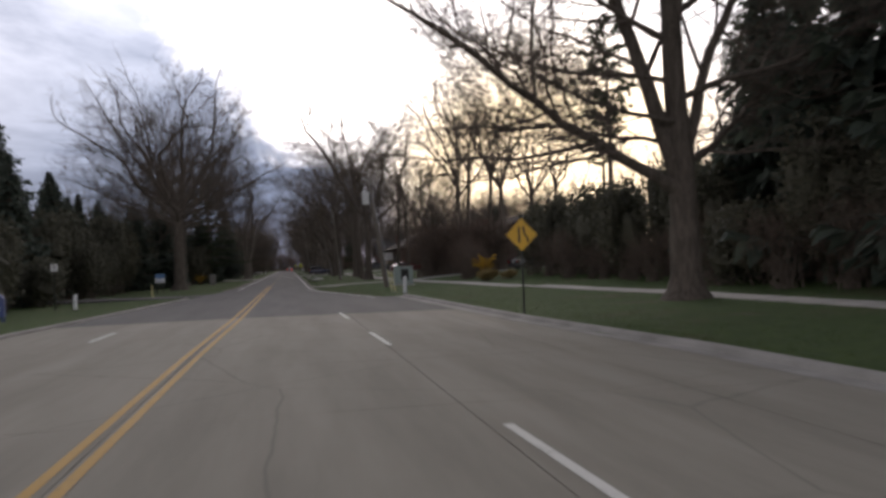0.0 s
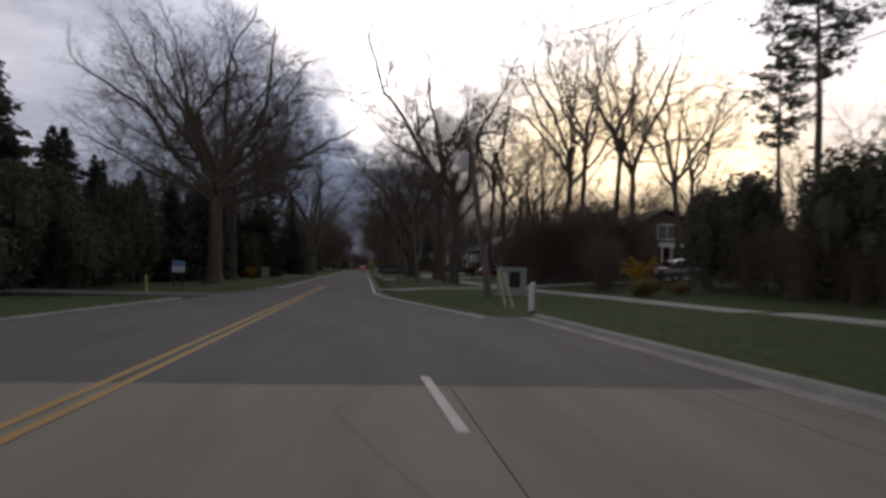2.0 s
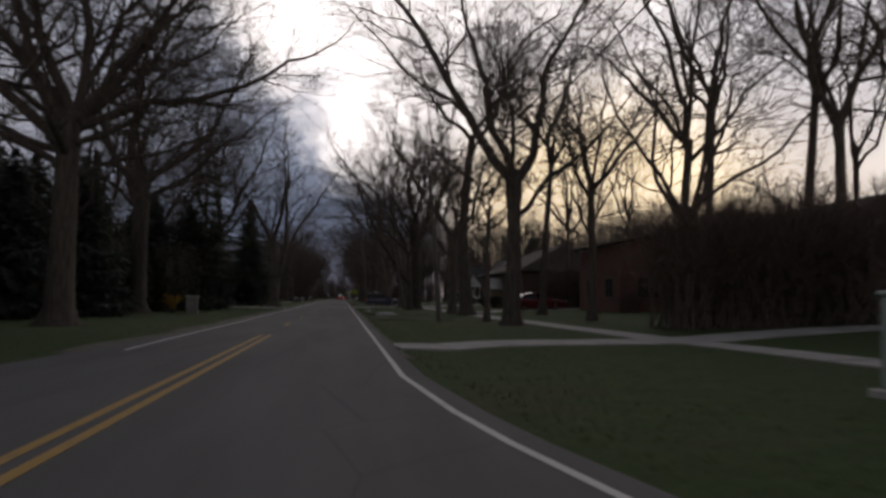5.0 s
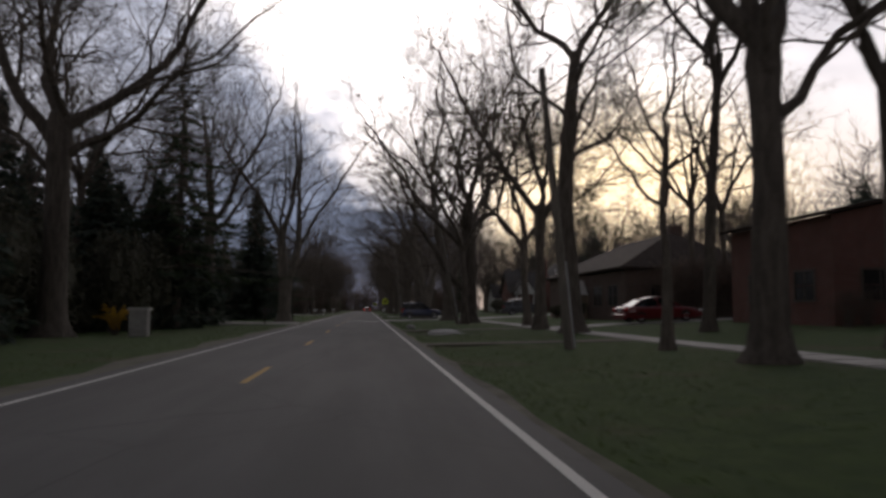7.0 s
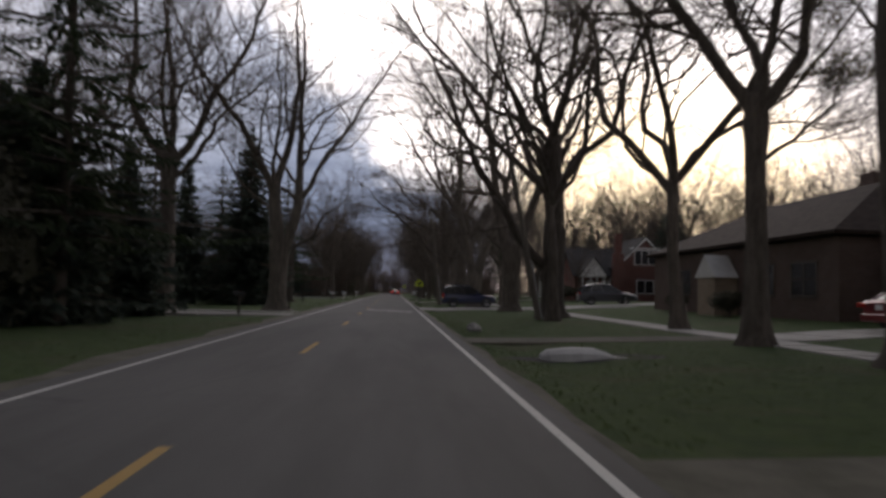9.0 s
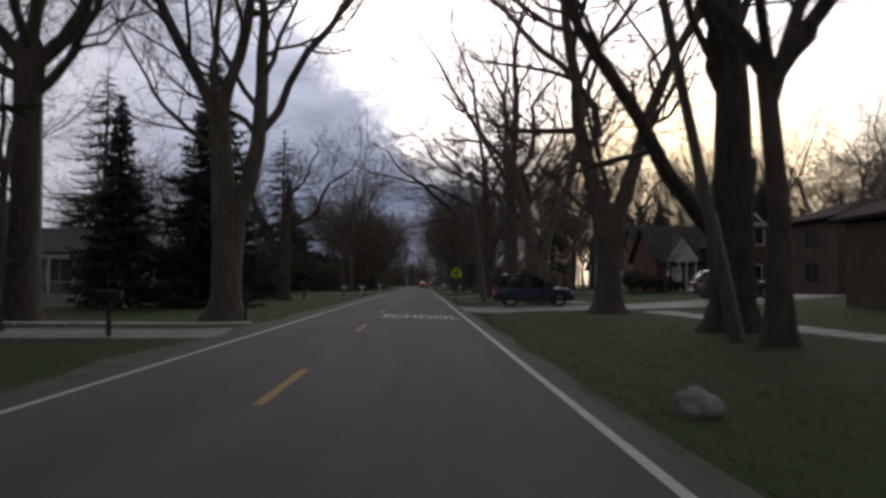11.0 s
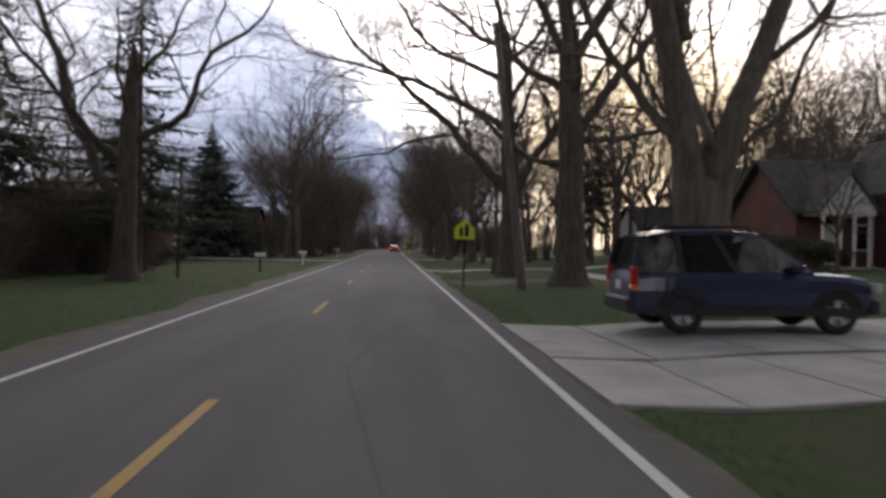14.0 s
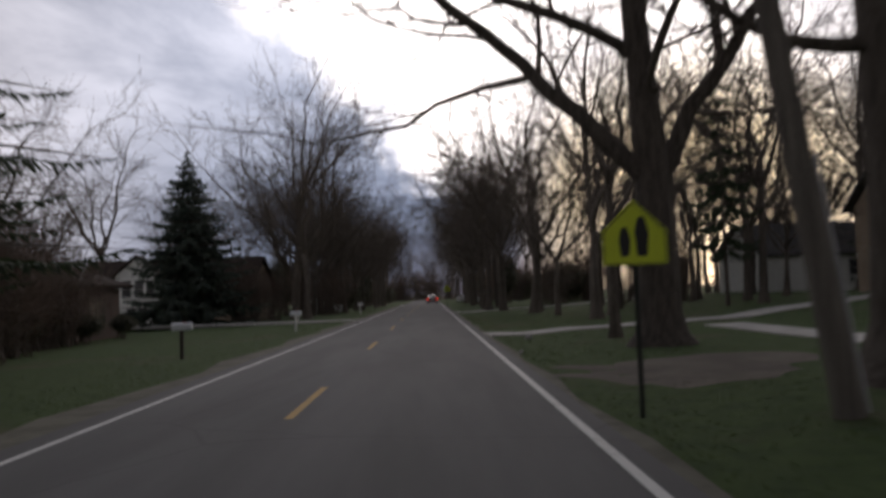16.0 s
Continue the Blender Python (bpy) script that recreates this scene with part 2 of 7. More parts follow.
BUD = leafy("opening_buds", (0.10, 0.075, 0.030), (0.20, 0.17, 0.06))
NEEDLE = leafy("spruce_needles", (0.048, 0.068, 0.056), (0.112, 0.136, 0.106))
PINE = leafy("pine_needles", (0.026, 0.042, 0.022), (0.066, 0.088, 0.044))
SHRUB = leafy("shrub_leaves", (0.058, 0.060, 0.042), (0.124, 0.120, 0.086))
BRUSH = leafy("brown_brush", (0.080, 0.060, 0.050), (0.165, 0.120, 0.094))
FORSYTHIA = leafy("forsythia_blossom", (0.36, 0.21, 0.02), (0.58, 0.37, 0.04))
STRAW = leafy("dry_grass", (0.20, 0.15, 0.06), (0.36, 0.28, 0.12))
BLADES = leafy("grass_blades", (0.036, 0.070, 0.008), (0.078, 0.110, 0.016))
RED_BRICK = brickwork("red_brick", (0.135, 0.048, 0.038), (0.19, 0.068, 0.052), (0.17, 0.155, 0.14))
BROWN_BRICK = brickwork("brown_brick", (0.105, 0.066, 0.054), (0.145, 0.092, 0.074), (0.16, 0.145, 0.13))
TAN_BRICK = brickwork("tan_brick", (0.30, 0.22, 0.155), (0.38, 0.29, 0.21), (0.36, 0.33, 0.28))
SHINGLE = striped("grey_shingles", (0.06, 0.058, 0.058), (0.115, 0.11, 0.108), 0.14)
BROWN_TRIM = painted("brown_window_paint", (0.09, 0.075, 0.06), 0.6)
GRAVEL = mottled("worn_gravel_and_turf", (0.075, 0.075, 0.05), (0.15, 0.14, 0.11), 1.4, 30, 0.95, 0.6)
PALE_SLAB = mottled("whitish_slab", (0.46, 0.46, 0.45), (0.66, 0.66, 0.64), 2.0, 30, 0.85, 0.3)
SHINGLE_BROWN = striped("brown_shingles", (0.032, 0.024, 0.021), (0.058, 0.044, 0.038), 0.14)
SIDING_BLUE = striped("blue_grey_siding", (0.17, 0.21, 0.28), (0.23, 0.27, 0.34), 0.15)
SIDING_WHITE = striped("white_siding", (0.66, 0.66, 0.64), (0.78, 0.78, 0.76), 0.15)
WHITE_TRIM = painted("white_trim_paint", (0.74, 0.74, 0.72), 0.5)
DARK_GLASS = glassy("dark_window_glass", (0.016, 0.017, 0.02), 0.25)
CAR_GLASS = glassy("tinted_car_glass", (0.012, 0.014, 0.016), 0.03)
TYRE = mottled("tyre_rubber", (0.012, 0.012, 0.012), (0.03, 0.03, 0.03), 6, 60, 0.8, 0.4)
ALLOY = painted("alloy_wheel", (0.60, 0.60, 0.61), 0.35, 0.35)
BLUE_PAINT = painted("dark_blue_car_paint", (0.014, 0.024, 0.075), 0.3, 0.2, 0.7)
RED_PAINT = painted("dark_red_car_paint", (0.17, 0.012, 0.018), 0.28, 0.2, 0.8)
SILVER_PAINT = painted("silver_grey_car_paint", (0.085, 0.088, 0.10), 0.3, 0.5, 0.7)
WHITE_PAINT = painted("white_car_paint", (0.70, 0.70, 0.70), 0.3, 0.0, 0.7)
BLACK_PLASTIC = mottled("black_plastic", (0.014, 0.014, 0.015), (0.03, 0.03, 0.031), 6, 80, 0.55, 0.1)
RED_LENS = glassy("red_lamp_lens", (0.45, 0.02, 0.015), 0.15)
AMBER_LENS = glassy("amber_lamp_lens", (0.75, 0.20, 0.02), 0.15)
CLEAR_LENS = glassy("clear_lamp_lens", (0.55, 0.56, 0.58), 0.1)
TAIL_GLOW = glowing("lit_tail_lamp", (1.0, 0.06, 0.03), 0.8)
SIGN_YELLOW = painted("yellow_sign_face", (0.62, 0.36, 0.02), 0.45)
SIGN_LIME = painted("yellow_green_sign_face", (0.62, 0.72, 0.03), 0.45)
SIGN_BLACK = painted("black_sign_print", (0.012, 0.012, 0.012), 0.5)
SIGN_BLUE = painted("blue_sign_face", (0.10, 0.22, 0.42), 0.45)
SIGN_WHITE = painted("white_sign_face", (0.70, 0.71, 0.72), 0.45)
STEEL = painted("dark_steel_post", (0.045, 0.05, 0.045), 0.55, 0.6)
GALV = painted("galvanised_steel", (0.34, 0.35, 0.36), 0.5, 0.7)
POLE_WOOD = mottled("weathered_pole_wood", (0.10, 0.088, 0.074), (0.20, 0.178, 0.15), 2.0, 25, 0.92, 0.6, (6, 6, 0.3))
POST_WOOD = mottled("dark_post_wood", (0.035, 0.03, 0.025), (0.08, 0.068, 0.055), 3.0, 30, 0.92, 0.5, (6, 6, 0.4))
YELLOW_PLASTIC = painted("yellow_guy_guard", (0.60, 0.55, 0.24), 0.5)
WHITE_PLASTIC = painted("white_marker_plastic", (0.72, 0.74, 0.76), 0.45)
CABINET_GREY = painted("pale_green_grey_enamel", (0.33, 0.40, 0.38), 0.5)
MAIL_BLUE = painted("blue_mailbox_enamel", (0.03, 0.06, 0.20), 0.4)
STONE = mottled("grey_fieldstone", (0.26, 0.25, 0.24), (0.44, 0.43, 0.41), 2.0, 20, 0.9, 0.7)
PILLAR_STONE = brickwork("pillar_stone", (0.28, 0.27, 0.26), (0.38, 0.37, 0.35), (0.20, 0.19, 0.18))
# near-black colour for the flat ditch patch in the verge
DARK_GROUND = mottled("near_black_ground", (0.02, 0.02, 0.02), (0.045, 0.042, 0.04), 4, 30, 0.9, 0.3)
WIRE = painted("black_wire", (0.015, 0.015, 0.015), 0.6)


# ---- geometry helpers ----
class Mesh:
    """Collects vertices and faces with material slots, then makes one mesh object."""

    def __init__(self):
        self.v, self.f, self.s = [], [], []

    def poly(self, pts, slot=0):
        k = len(self.v)
        self.v.extend(tuple(p) for p in pts)
        self.f.append(tuple(range(k, k + len(pts))))
        self.s.append(slot)

    def box(self, x0, x1, y0, y1, z0, z1, slot=0, bevel=0.0):
        b = min(bevel, (x1 - x0) * 0.3, (y1 - y0) * 0.3, (z1 - z0) * 0.45)
        rings = [(z0, 0.0), (z1, 0.0)] if b <= 0 else [(z0, b), (z0 + b, 0.0), (z1 - b, 0.0), (z1, b)]
        k = len(self.v)
        n = 4 if b <= 0 else 8
        for z, i in rings:
            if b <= 0:
                self.v += [(x0, y0, z), (x1, y0, z), (x1, y1, z), (x0, y1, z)]
            else:
                c = b
                self.v += [(x0 + i + c, y0 + i, z), (x1 - i - c, y0 + i, z), (x1 - i, y0 + i + c, z), (x1 - i, y1 - i - c, z),
                           (x1 - i - c, y1 - i, z), (x0 + i + c, y1 - i, z), (x0 + i, y1 - i - c, z), (x0 + i, y0 + i + c, z)]
        for r in range(len(rings) - 1):
            for j in range(n):
                a, c2 = k + r * n + j, k + r * n + (j + 1) % n
                self.f.append((a, c2, c2 + n, a + n))
                self.s.append(slot)
        self.f += [tuple(k + j for j in reversed(range(n))), tuple(k + (len(rings) - 1) * n + j for j in range(n))]
        self.s += [slot, slot]

    def tube(self, pts, radii, sides=6, slot=0, cap=True):
        pts = [Vector(p) for p in pts]
        k = len(self.v)
        d0 = (pts[1] - pts[0]).normalized()
        ref = Vector((1, 0, 0)) if abs(d0.x) < 0.8 else Vector((0, 1, 0))
        side = d0.cross(ref).normalized()
        for i, p in enumerate(pts):
            d = (pts[min(i + 1, len(pts) - 1)] - pts[max(i - 1, 0)]).normalized()
            side = (side - d * side.dot(d)).normalized()
            other = d.cross(side)
            r = radii[i]
            for j in range(sides):
                a = 2 * math.pi * j / sides
                q = p + (side * math.cos(a) + other * math.sin(a)) * r
                self.v.append((q.x, q.y, q.z))
        for i in range(len(pts) - 1):
            for j in range(sides):
                a, b = k + i * sides + j, k + i * sides + (j + 1) % sides
                self.f.append((a, b, b + sides, a + sides))
                self.s.append(slot)
        if cap:
            self.f.append(tuple(k + j for j in reversed(range(sides))))
            self.f.append(tuple(k + (len(pts) - 1) * sides + j for j in range(sides)))
            self.s += [slot, slot]

    def loft(self, rings, slot=0, closed=True, caps=True):
        n = len(rings[0])
        k = len(self.v)
        for r in rings:
            self.v.extend(tuple(p) for p in r)
        for i in range(len(rings) - 1):
            for j in range(n if closed else n - 1):
                a, b = k + i * n + j, k + i * n + (j + 1) % n
                self.f.append((a, b, b + n, a + n))
                self.s.append(slot)
        if caps:
            self.f.append(tuple(k + j for j in reversed(range(n))))
            self.f.append(tuple(k + (len(rings) - 1) * n + j for j in range(n)))
            self.s += [slot, slot]

    def data(self, name, mats, smooth=False):
        me = bpy.data.meshes.new(name)
        me.from_pydata(self.v, [], self.f)
        for m in (mats if isinstance(mats, (list, tuple)) else [mats]):
            me.materials.append(m)
        if any(self.s):
            me.polygons.foreach_set("material_index", self.s)
        if smooth:
            me.polygons.foreach_set("use_smooth", [True] * len(self.f))
        me.update()
        return me


def part(name, mesh, mats, parent, label="", smooth=False):
    ob = new(name, mesh.data(name, mats, smooth))
    ob.parent = parent
    if label:
        tagged(ob, label)
    return ob


def thing(name, label, category, group="", kind="", at=None):
    ob = new(name)
    ob.empty_display_size = 0.2
    if at is not None:
        ob.matrix_basis = at
    return tagged(ob, label, category, group, kind)


def solid(name, mesh, mats, label, category, kind="", smooth=False, group=""):
    return tagged(new(name, mesh.data(name, mats, smooth)), label, category, group, kind)


def lerp(table, y):
    """A value read from a table of (y, value) rows."""
    if y <= table[0][0]:
        return table[0][1]
    for (a, va), (b, vb) in zip(table, table[1:]):
        if y <= b:
            return va + (vb - va) * (y - a) / (b - a)
    return table[-1][1]


# ---- the lie of the land ----
EDGE_R = [(-60, 8.2), (17, 7.6), (26, 6.85), (35, 6.5), (44, 6.2), (46.5, 6.1), (46.6, 4.95), (50.5, 4.1), (55.5, 3.2), (61, 2.2), (66, 1.85), (72, 1.8)]
EDGE_L = [(-60, -8.9), (30, -8.4), (36, -7.8), (46, -7.0), (58, -6.1), (66, -5.5), (75, -4.9), (82, -4.7)]
LINE_R = [(46, 4.55), (50.5, 3.72), (55.5, 2.83), (61, 1.86), (66, 1.5), (420, 1.5)]
CENTRE = [(-60, -2.2), (20, -2.1), (32, -1.95), (60, -1.9), (420, -1.87)]


def road_z(x, y):
    l, c, r = lerp(EDGE_L, y), lerp(CENTRE, y), lerp(EDGE_R, y)
    t = (c - x) / (c - l) if x < c else (x - c) / (r - c)
    return 0.05 * (1 - min(1.0, abs(t)))


def land_z(x, y):
    r, l = lerp(EDGE_R, y), lerp(EDGE_L, y)
    if l <= x <= r:
        return road_z(x, y) - 0.12
    if x > r:
        d = x - r
        kerbed = y < 46.5
        z = 0.025 * min(d, 12) + 0.05 * min(max(0.0, d - 10), 12)
        z += 0.0 if not kerbed else 0.10 * min(1.0, d / 0.3)
        if not kerbed and y > 66:
            z -= 0.10 * max(0.0, 1 - abs(d - 1.5) / 1.4)
    else:
        d = l - x
        z = -0.02 * min(d, 16)
    return z - 0.02 + 0.016 * math.sin(x * 0.7 + y * 0.31) * math.sin(y * 0.23 - x * 0.4) * min(1.0, d / 3)


def spread(lo, hi, fine_lo, fine_hi, step, coarse):
    """Grid lines, fine in the middle and growing wider outwards."""
    out = [fine_lo]
    while out[-1] < fine_hi:
        out.append(out[-1] + step)
    s = coarse
    while out[-1] < hi:
        out.append(out[-1] + s)
        s *= 1.6
    s = coarse
    while out[0] > lo:
        out.insert(0, out[0] - s)
        s *= 1.6
    return out


gx, gy = spread(-1600, 1600, -30, 36, 0.75, 3), spread(-300, 3000, -20, 260, 2.0, 6)
# rows at the sharp breaks of the kerb line
gy = sorted(gy + [46.45, 46.55])
gm = Mesh()
for y in gy:
    for x in gx:
        gm.v.append((x, y, land_z(x, y)))
nx = len(gx)
for i in range(len(gy) - 1):
    for j in range(nx - 1):
        a = i * nx + j
        gm.f.append((a, a + 1, a + nx + 1, a + nx))
        gm.s.append(0)
ground = solid("ground", gm, TURF, "patchy green spring lawn and verges beside the road", "ground", "structure", True)

# ---- road ----
road = thing("road", "two-lane grey asphalt street with a crowned, cracked surface", "road", kind="structure")


def strip(mesh, rows, lift=0.0, slot=0):
    """A strip through rows of (y, x left, x right), laid on the road."""
    k = len(mesh.v)
    for y, a, b in rows:
        for i in range(5):
            x = a + (b - a) * i / 4
            mesh.v.append((x, y, road_z(x, y) + lift))
    for i in range(len(rows) - 1):
        for j in range(4):
            a = k + i * 5 + j
            mesh.f.append((a, a + 1, a + 6, a + 5))
            mesh.s.append(slot)


rm = Mesh()
ys = sorted(set([32.6] + [y for y in range(34, 420, 2)] + [46.5, 46.6]))
for side in (0, 1):
    rows = []
    for y in ys:
        c = lerp(CENTRE, y)
        rows.append((y, lerp(EDGE_L, y) - 0.05, c) if side == 0 else (y, c, lerp(EDGE_R, y) + 0.05))
    strip(rm, rows)
part("asphalt_surface", rm, ASPHALT, road, "dark grey asphalt, patched and cracked")

sm = Mesh()
sm2 = Mesh()
for y in range(70, 300, 3):
    a, b = lerp(EDGE_L, y), lerp(EDGE_R, y)
    wl, wr = 0.55 + 0.25 * math.sin(y * 0.7), 0.16 + 0.10 * math.sin(y * 0.9 + 1)
    y2 = y + 3
    a2, b2 = lerp(EDGE_L, y2), lerp(EDGE_R, y2)
    wl2, wr2 = 0.55 + 0.25 * math.sin(y2 * 0.7), 0.16 + 0.10 * math.sin(y2 * 0.9 + 1)
    sm.poly([(a - wl, y, land_z(a - wl, y) + 0.035), (a, y, 0.0), (a2, y2, 0.0), (a2 - wl2, y2, land_z(a2 - wl2, y2) + 0.035)])
    sm2.poly([(b, y, 0.0), (b + wr, y, land_z(b + wr, y) + 0.03), (b2 + wr2, y2, land_z(b2 + wr2, y2) + 0.03), (b2, y2, 0.0)])
part("gravel_shoulder", sm, GRAVEL, road, "pale gravel shoulder")
part("gravel_shoulder", sm2, GRAVEL, road, "narrow gravel shoulder")


def marking(name, rows, mat, label):
    m = Mesh()
    strip(m, rows, 0.006)
    return part(name, m, mat, road, label)


def follow(table, y0, y1, off, width, step=2.0):
    out, y = [], y0
    while y < y1 + 1e-6:
        x = lerp(table, y) + off
        out.append((y, x - width / 2, x + width / 2))
        y += step
    return out


marking("edge_line", follow(LINE_R, 46, 300, 0, 0.11), WHITE_LINE, "worn white edge line")
L_LINE = [(70, -4.32), (76, -4.4), (86, -4.3), (420, -4.25)]
marking("edge_line", follow(L_LINE, 71, 300, 0, 0.10), WHITE_LINE, "worn white edge line")
for off in (-0.13, 0.13):
    marking("centre_line", follow(CENTRE, -20, 78, off, 0.12), YELLOW_LINE, "yellow double centre line")
y = 85.6
while y < 300:
    marking("centre_dash", [(y, -1.925, -1.815), (y + 3.2, -1.925, -1.815)], YELLOW_LINE, "yellow dashed centre line")
    y += 12.19 if y < 150 else 12.1
for y, x in ((20.8, 2.06), (29.9, 1.83), (8.6, 2.3)):
    marking("lane_dash", [(y, x - 0.06, x + 0.06), (y + 3.4, x - 0.14, x - 0.02)], WHITE_LINE, "white lane dash")
for y in (13.5, 25.6):
    marking("lane_dash", [(y, -5.36, -5.24), (y + 3.0, -5.36, -5.24)], WHITE_LINE, "white lane dash")

# the word on the road, stretched for drivers
font = bpy.data.curves.new("word", "FONT")
font.body, font.size, font.offset, font.extrude = "SCHOOL", 1.0, 0.012, 0.0
tmp = new("word", font)
bpy.context.view_layer.update()
word = bpy.data.meshes.new_from_object(tmp.evaluated_get(bpy.context.evaluated_depsgraph_get()))
bpy.data.objects.remove(tmp)
lo = [min(v.co[i] for v in word.vertices) for i in (0, 1)]
hi = [max(v.co[i] for v in word.vertices) for i in (0, 1)]
for v in word.vertices:
    x = -1.68 + (v.co.x - lo[0]) / (hi[0] - lo[0]) * 2.9
    y = 142.3 + (v.co.y - lo[1]) / (hi[1] - lo[1]) * 2.75
    v.co = (x, y, road_z(x, y) + 0.007)
word.materials.clear()
word.materials.append(WHITE_LINE)
word.name = "school_word"
wob = new("road_lettering", word)
wob.parent = road
tagged(wob, "white stretched pavement lettering reading SCHOOL")

# concrete pavement of the wide stretch, in separate slabs
slabs = thing("concrete_road", "wide worn concrete roadway cast in slabs with open joints", "road", kind="structure")
lanes = [-8.95, -5.3, -2.1, 2.0, 5.2, 8.3]
for a, b in zip(lanes, lanes[1:]):
    y = -25.0
    while y < 32.4:
        y2 = min(y + 4.8, 32.58)
        m = Mesh()
        r = [(yy, max(a, lerp(EDGE_L, yy) - 0.05) + 0.007, min(b, lerp(EDGE_R, yy)) - 0.007) for yy in (y + 0.007, y2 - 0.007)]
        k = len(m.v)
        for yy, p, q in r:
            for x in (p, q):
                z = road_z(x, yy)
                m.v += [(x, yy, z), (x, yy, z - 0.15)]
        m.f = [(0, 2, 6, 4), (0, 1, 3, 2), (4, 6, 7, 5), (0, 4, 5, 1), (2, 3, 7, 6)]
        m.s = [0] * 5
        part("slab", m, CONCRETE_ROAD, slabs)
        y = y2

# kerb with its gutter on the wide stretch
km = Mesh()
rings = []
for y in (-40, -20, 0, 8, 17, 22, 26, 30, 35, 40, 44, 46.4):
    x = lerp(EDGE_R, y)
    rings.append([(x - 0.45, y, -0.1), (x - 0.45, y, 0.012), (x - 0.02, y, 0.004), (x + 0.03, y, 0.09), (x + 0.08, y, 0.115), (x + 0.24, y, 0.115), (x + 0.24, y, -0.1)])
km.loft(rings)
solid("kerb", km, KERB, "weathered concrete kerb and gutter along the lawn", "kerb", "structure")
km = Mesh()
rings = []
for y in (-40, -10, 10, 20, 30, 36, 42, 48, 55):
    x = lerp(EDGE_L, y) - 0.05
    rings.append([(x + 0.02, y, -0.1), (x + 0.0, y, 0.06), (x - 0.05, y, 0.085), (x - 0.2, y, 0.085), (x - 0.2, y, -0.15)])
km.loft([r[::-1] for r in rings])
solid("kerb", km, KERB, "low concrete kerb along the grass verge", "kerb", "structure")


# ---- paths and drives ----
def paving(name, rows, label, category="path", mat=CONCRETE, gap=1.5, lift=0.03):
    """A ribbon of cast panels through rows of (x left, y left, x right, y right)."""
    owner = thing(name, label, category, kind="structure")
    for (a, b, c, d), (e, f, g, h) in zip(rows, rows[1:]):
        n = max(1, round(math.hypot((e + g - a - c) / 2, (f + h - b - d) / 2) / gap))
        for i in range(n):
            t0, t1 = i / n, (i + 1) / n - 0.008
            m = Mesh()
            q = [(a + (e - a) * t0, b + (f - b) * t0), (c + (g - c) * t0, d + (h - d) * t0),
                 (c + (g - c) * t1, d + (h - d) * t1), (a + (e - a) * t1, b + (f - b) * t1)]
            top = [(x, y, max(land_z(x, y), -0.05) + lift) for x, y in q]
            low = [(x, y, z - 0.12) for x, y, z in top]
            m.v = top + low
            m.f = [(0, 1, 2, 3), (1, 0, 4, 5), (2, 1, 5, 6), (3, 2, 6, 7), (0, 3, 7, 4)]
            m.s = [0] * 5
            part("panel", m, mat, owner)
    return owner


def along(pts, w):
    out = []
    for i, (x, y) in enumerate(pts):
        a, b = pts[max(i - 1, 0)], pts[min(i + 1, len(pts) - 1)]
        dx, dy = b[0] - a[0], b[1] - a[1]
        l = math.hypot(dx, dy)
        out.append((x - dy / l * w / 2, y + dx / l * w / 2, x + dy / l * w / 2, y - dx / l * w / 2))
    return out


paving("sidewalk", along([(15.6, 5), (14.9, 32), (13.3, 50), (11.2, 68), (10.4, 80), (10.1, 100), (10.2, 120), (10.2, 148)], 1.3), "pale concrete sidewalk crossing the lawns", "sidewalk")
paving("sidewalk", along([(9.8, 161), (9.6, 176), (9.6, 187)], 1.3), "pale concrete sidewalk crossing the lawns", "sidewalk")
paving("driveway", along([(1.9, 74.6), (9.5, 75.4), (22, 79)], 2.6), "concrete driveway apron meeting the road", "driveway")
paving("driveway", along([(1.9, 116.4), (4.5, 116.6), (9.5, 117.0)], 2.2), "worn grey gravel mouth of a driveway", "driveway", GRAVEL, 8.0, 0.012)
paving("verge_track", along([(1.9, 100.2), (4.5, 100.3), (9.4, 100.6)], 1.7), "worn strip of gravel across the verge", "path", GRAVEL, 8.0, 0.012)
paving("driveway", along([(9.6, 117.0), (25, 118.6)], 3.2), "concrete driveway running up to a brick house", "driveway")
paving("driveway", along([(1.9, 151.4), (6.0, 151.4), (12, 152.0), (18, 152.8)], 3.0), "concrete strip of a front driveway", "driveway")
paving("driveway", along([(1.9, 155.3), (8.0, 155.4), (14, 155.9), (21, 157.6), (26, 162)], 4.4), "broad concrete driveway under the parked cars", "driveway")
paving("driveway", along([(1.9, 189.6), (6.5, 190.0), (12, 191.6), (22, 198)], 1.9), "pale concrete driveway across the lawn", "driveway")
paving("driveway", along([(1.9, 226), (9, 226.5), (24, 231)], 2.4), "pale concrete driveway across the lawn", "driveway")
paving("driveway", along([(-4.8, 134.2), (-8, 133.6), (-20, 132.5)], 3.6), "dull grey worn driveway flaring to the road", "driveway", KERB)
paving("path", along([(-5.6, 139.0), (-8, 138.4), (-20, 137.3)], 0.9), "narrow concrete path across the front lawn", "path")
paving("driveway", along([(-5.9, 61), (-9, 61.2), (-22, 63)], 4.0), "side driveway of worn asphalt", "driveway", ASPHALT)
paving("driveway", along([(-4.9, 214), (-9, 214.5), (-22, 216)], 2.6), "pale concrete driveway across the lawn", "driveway")

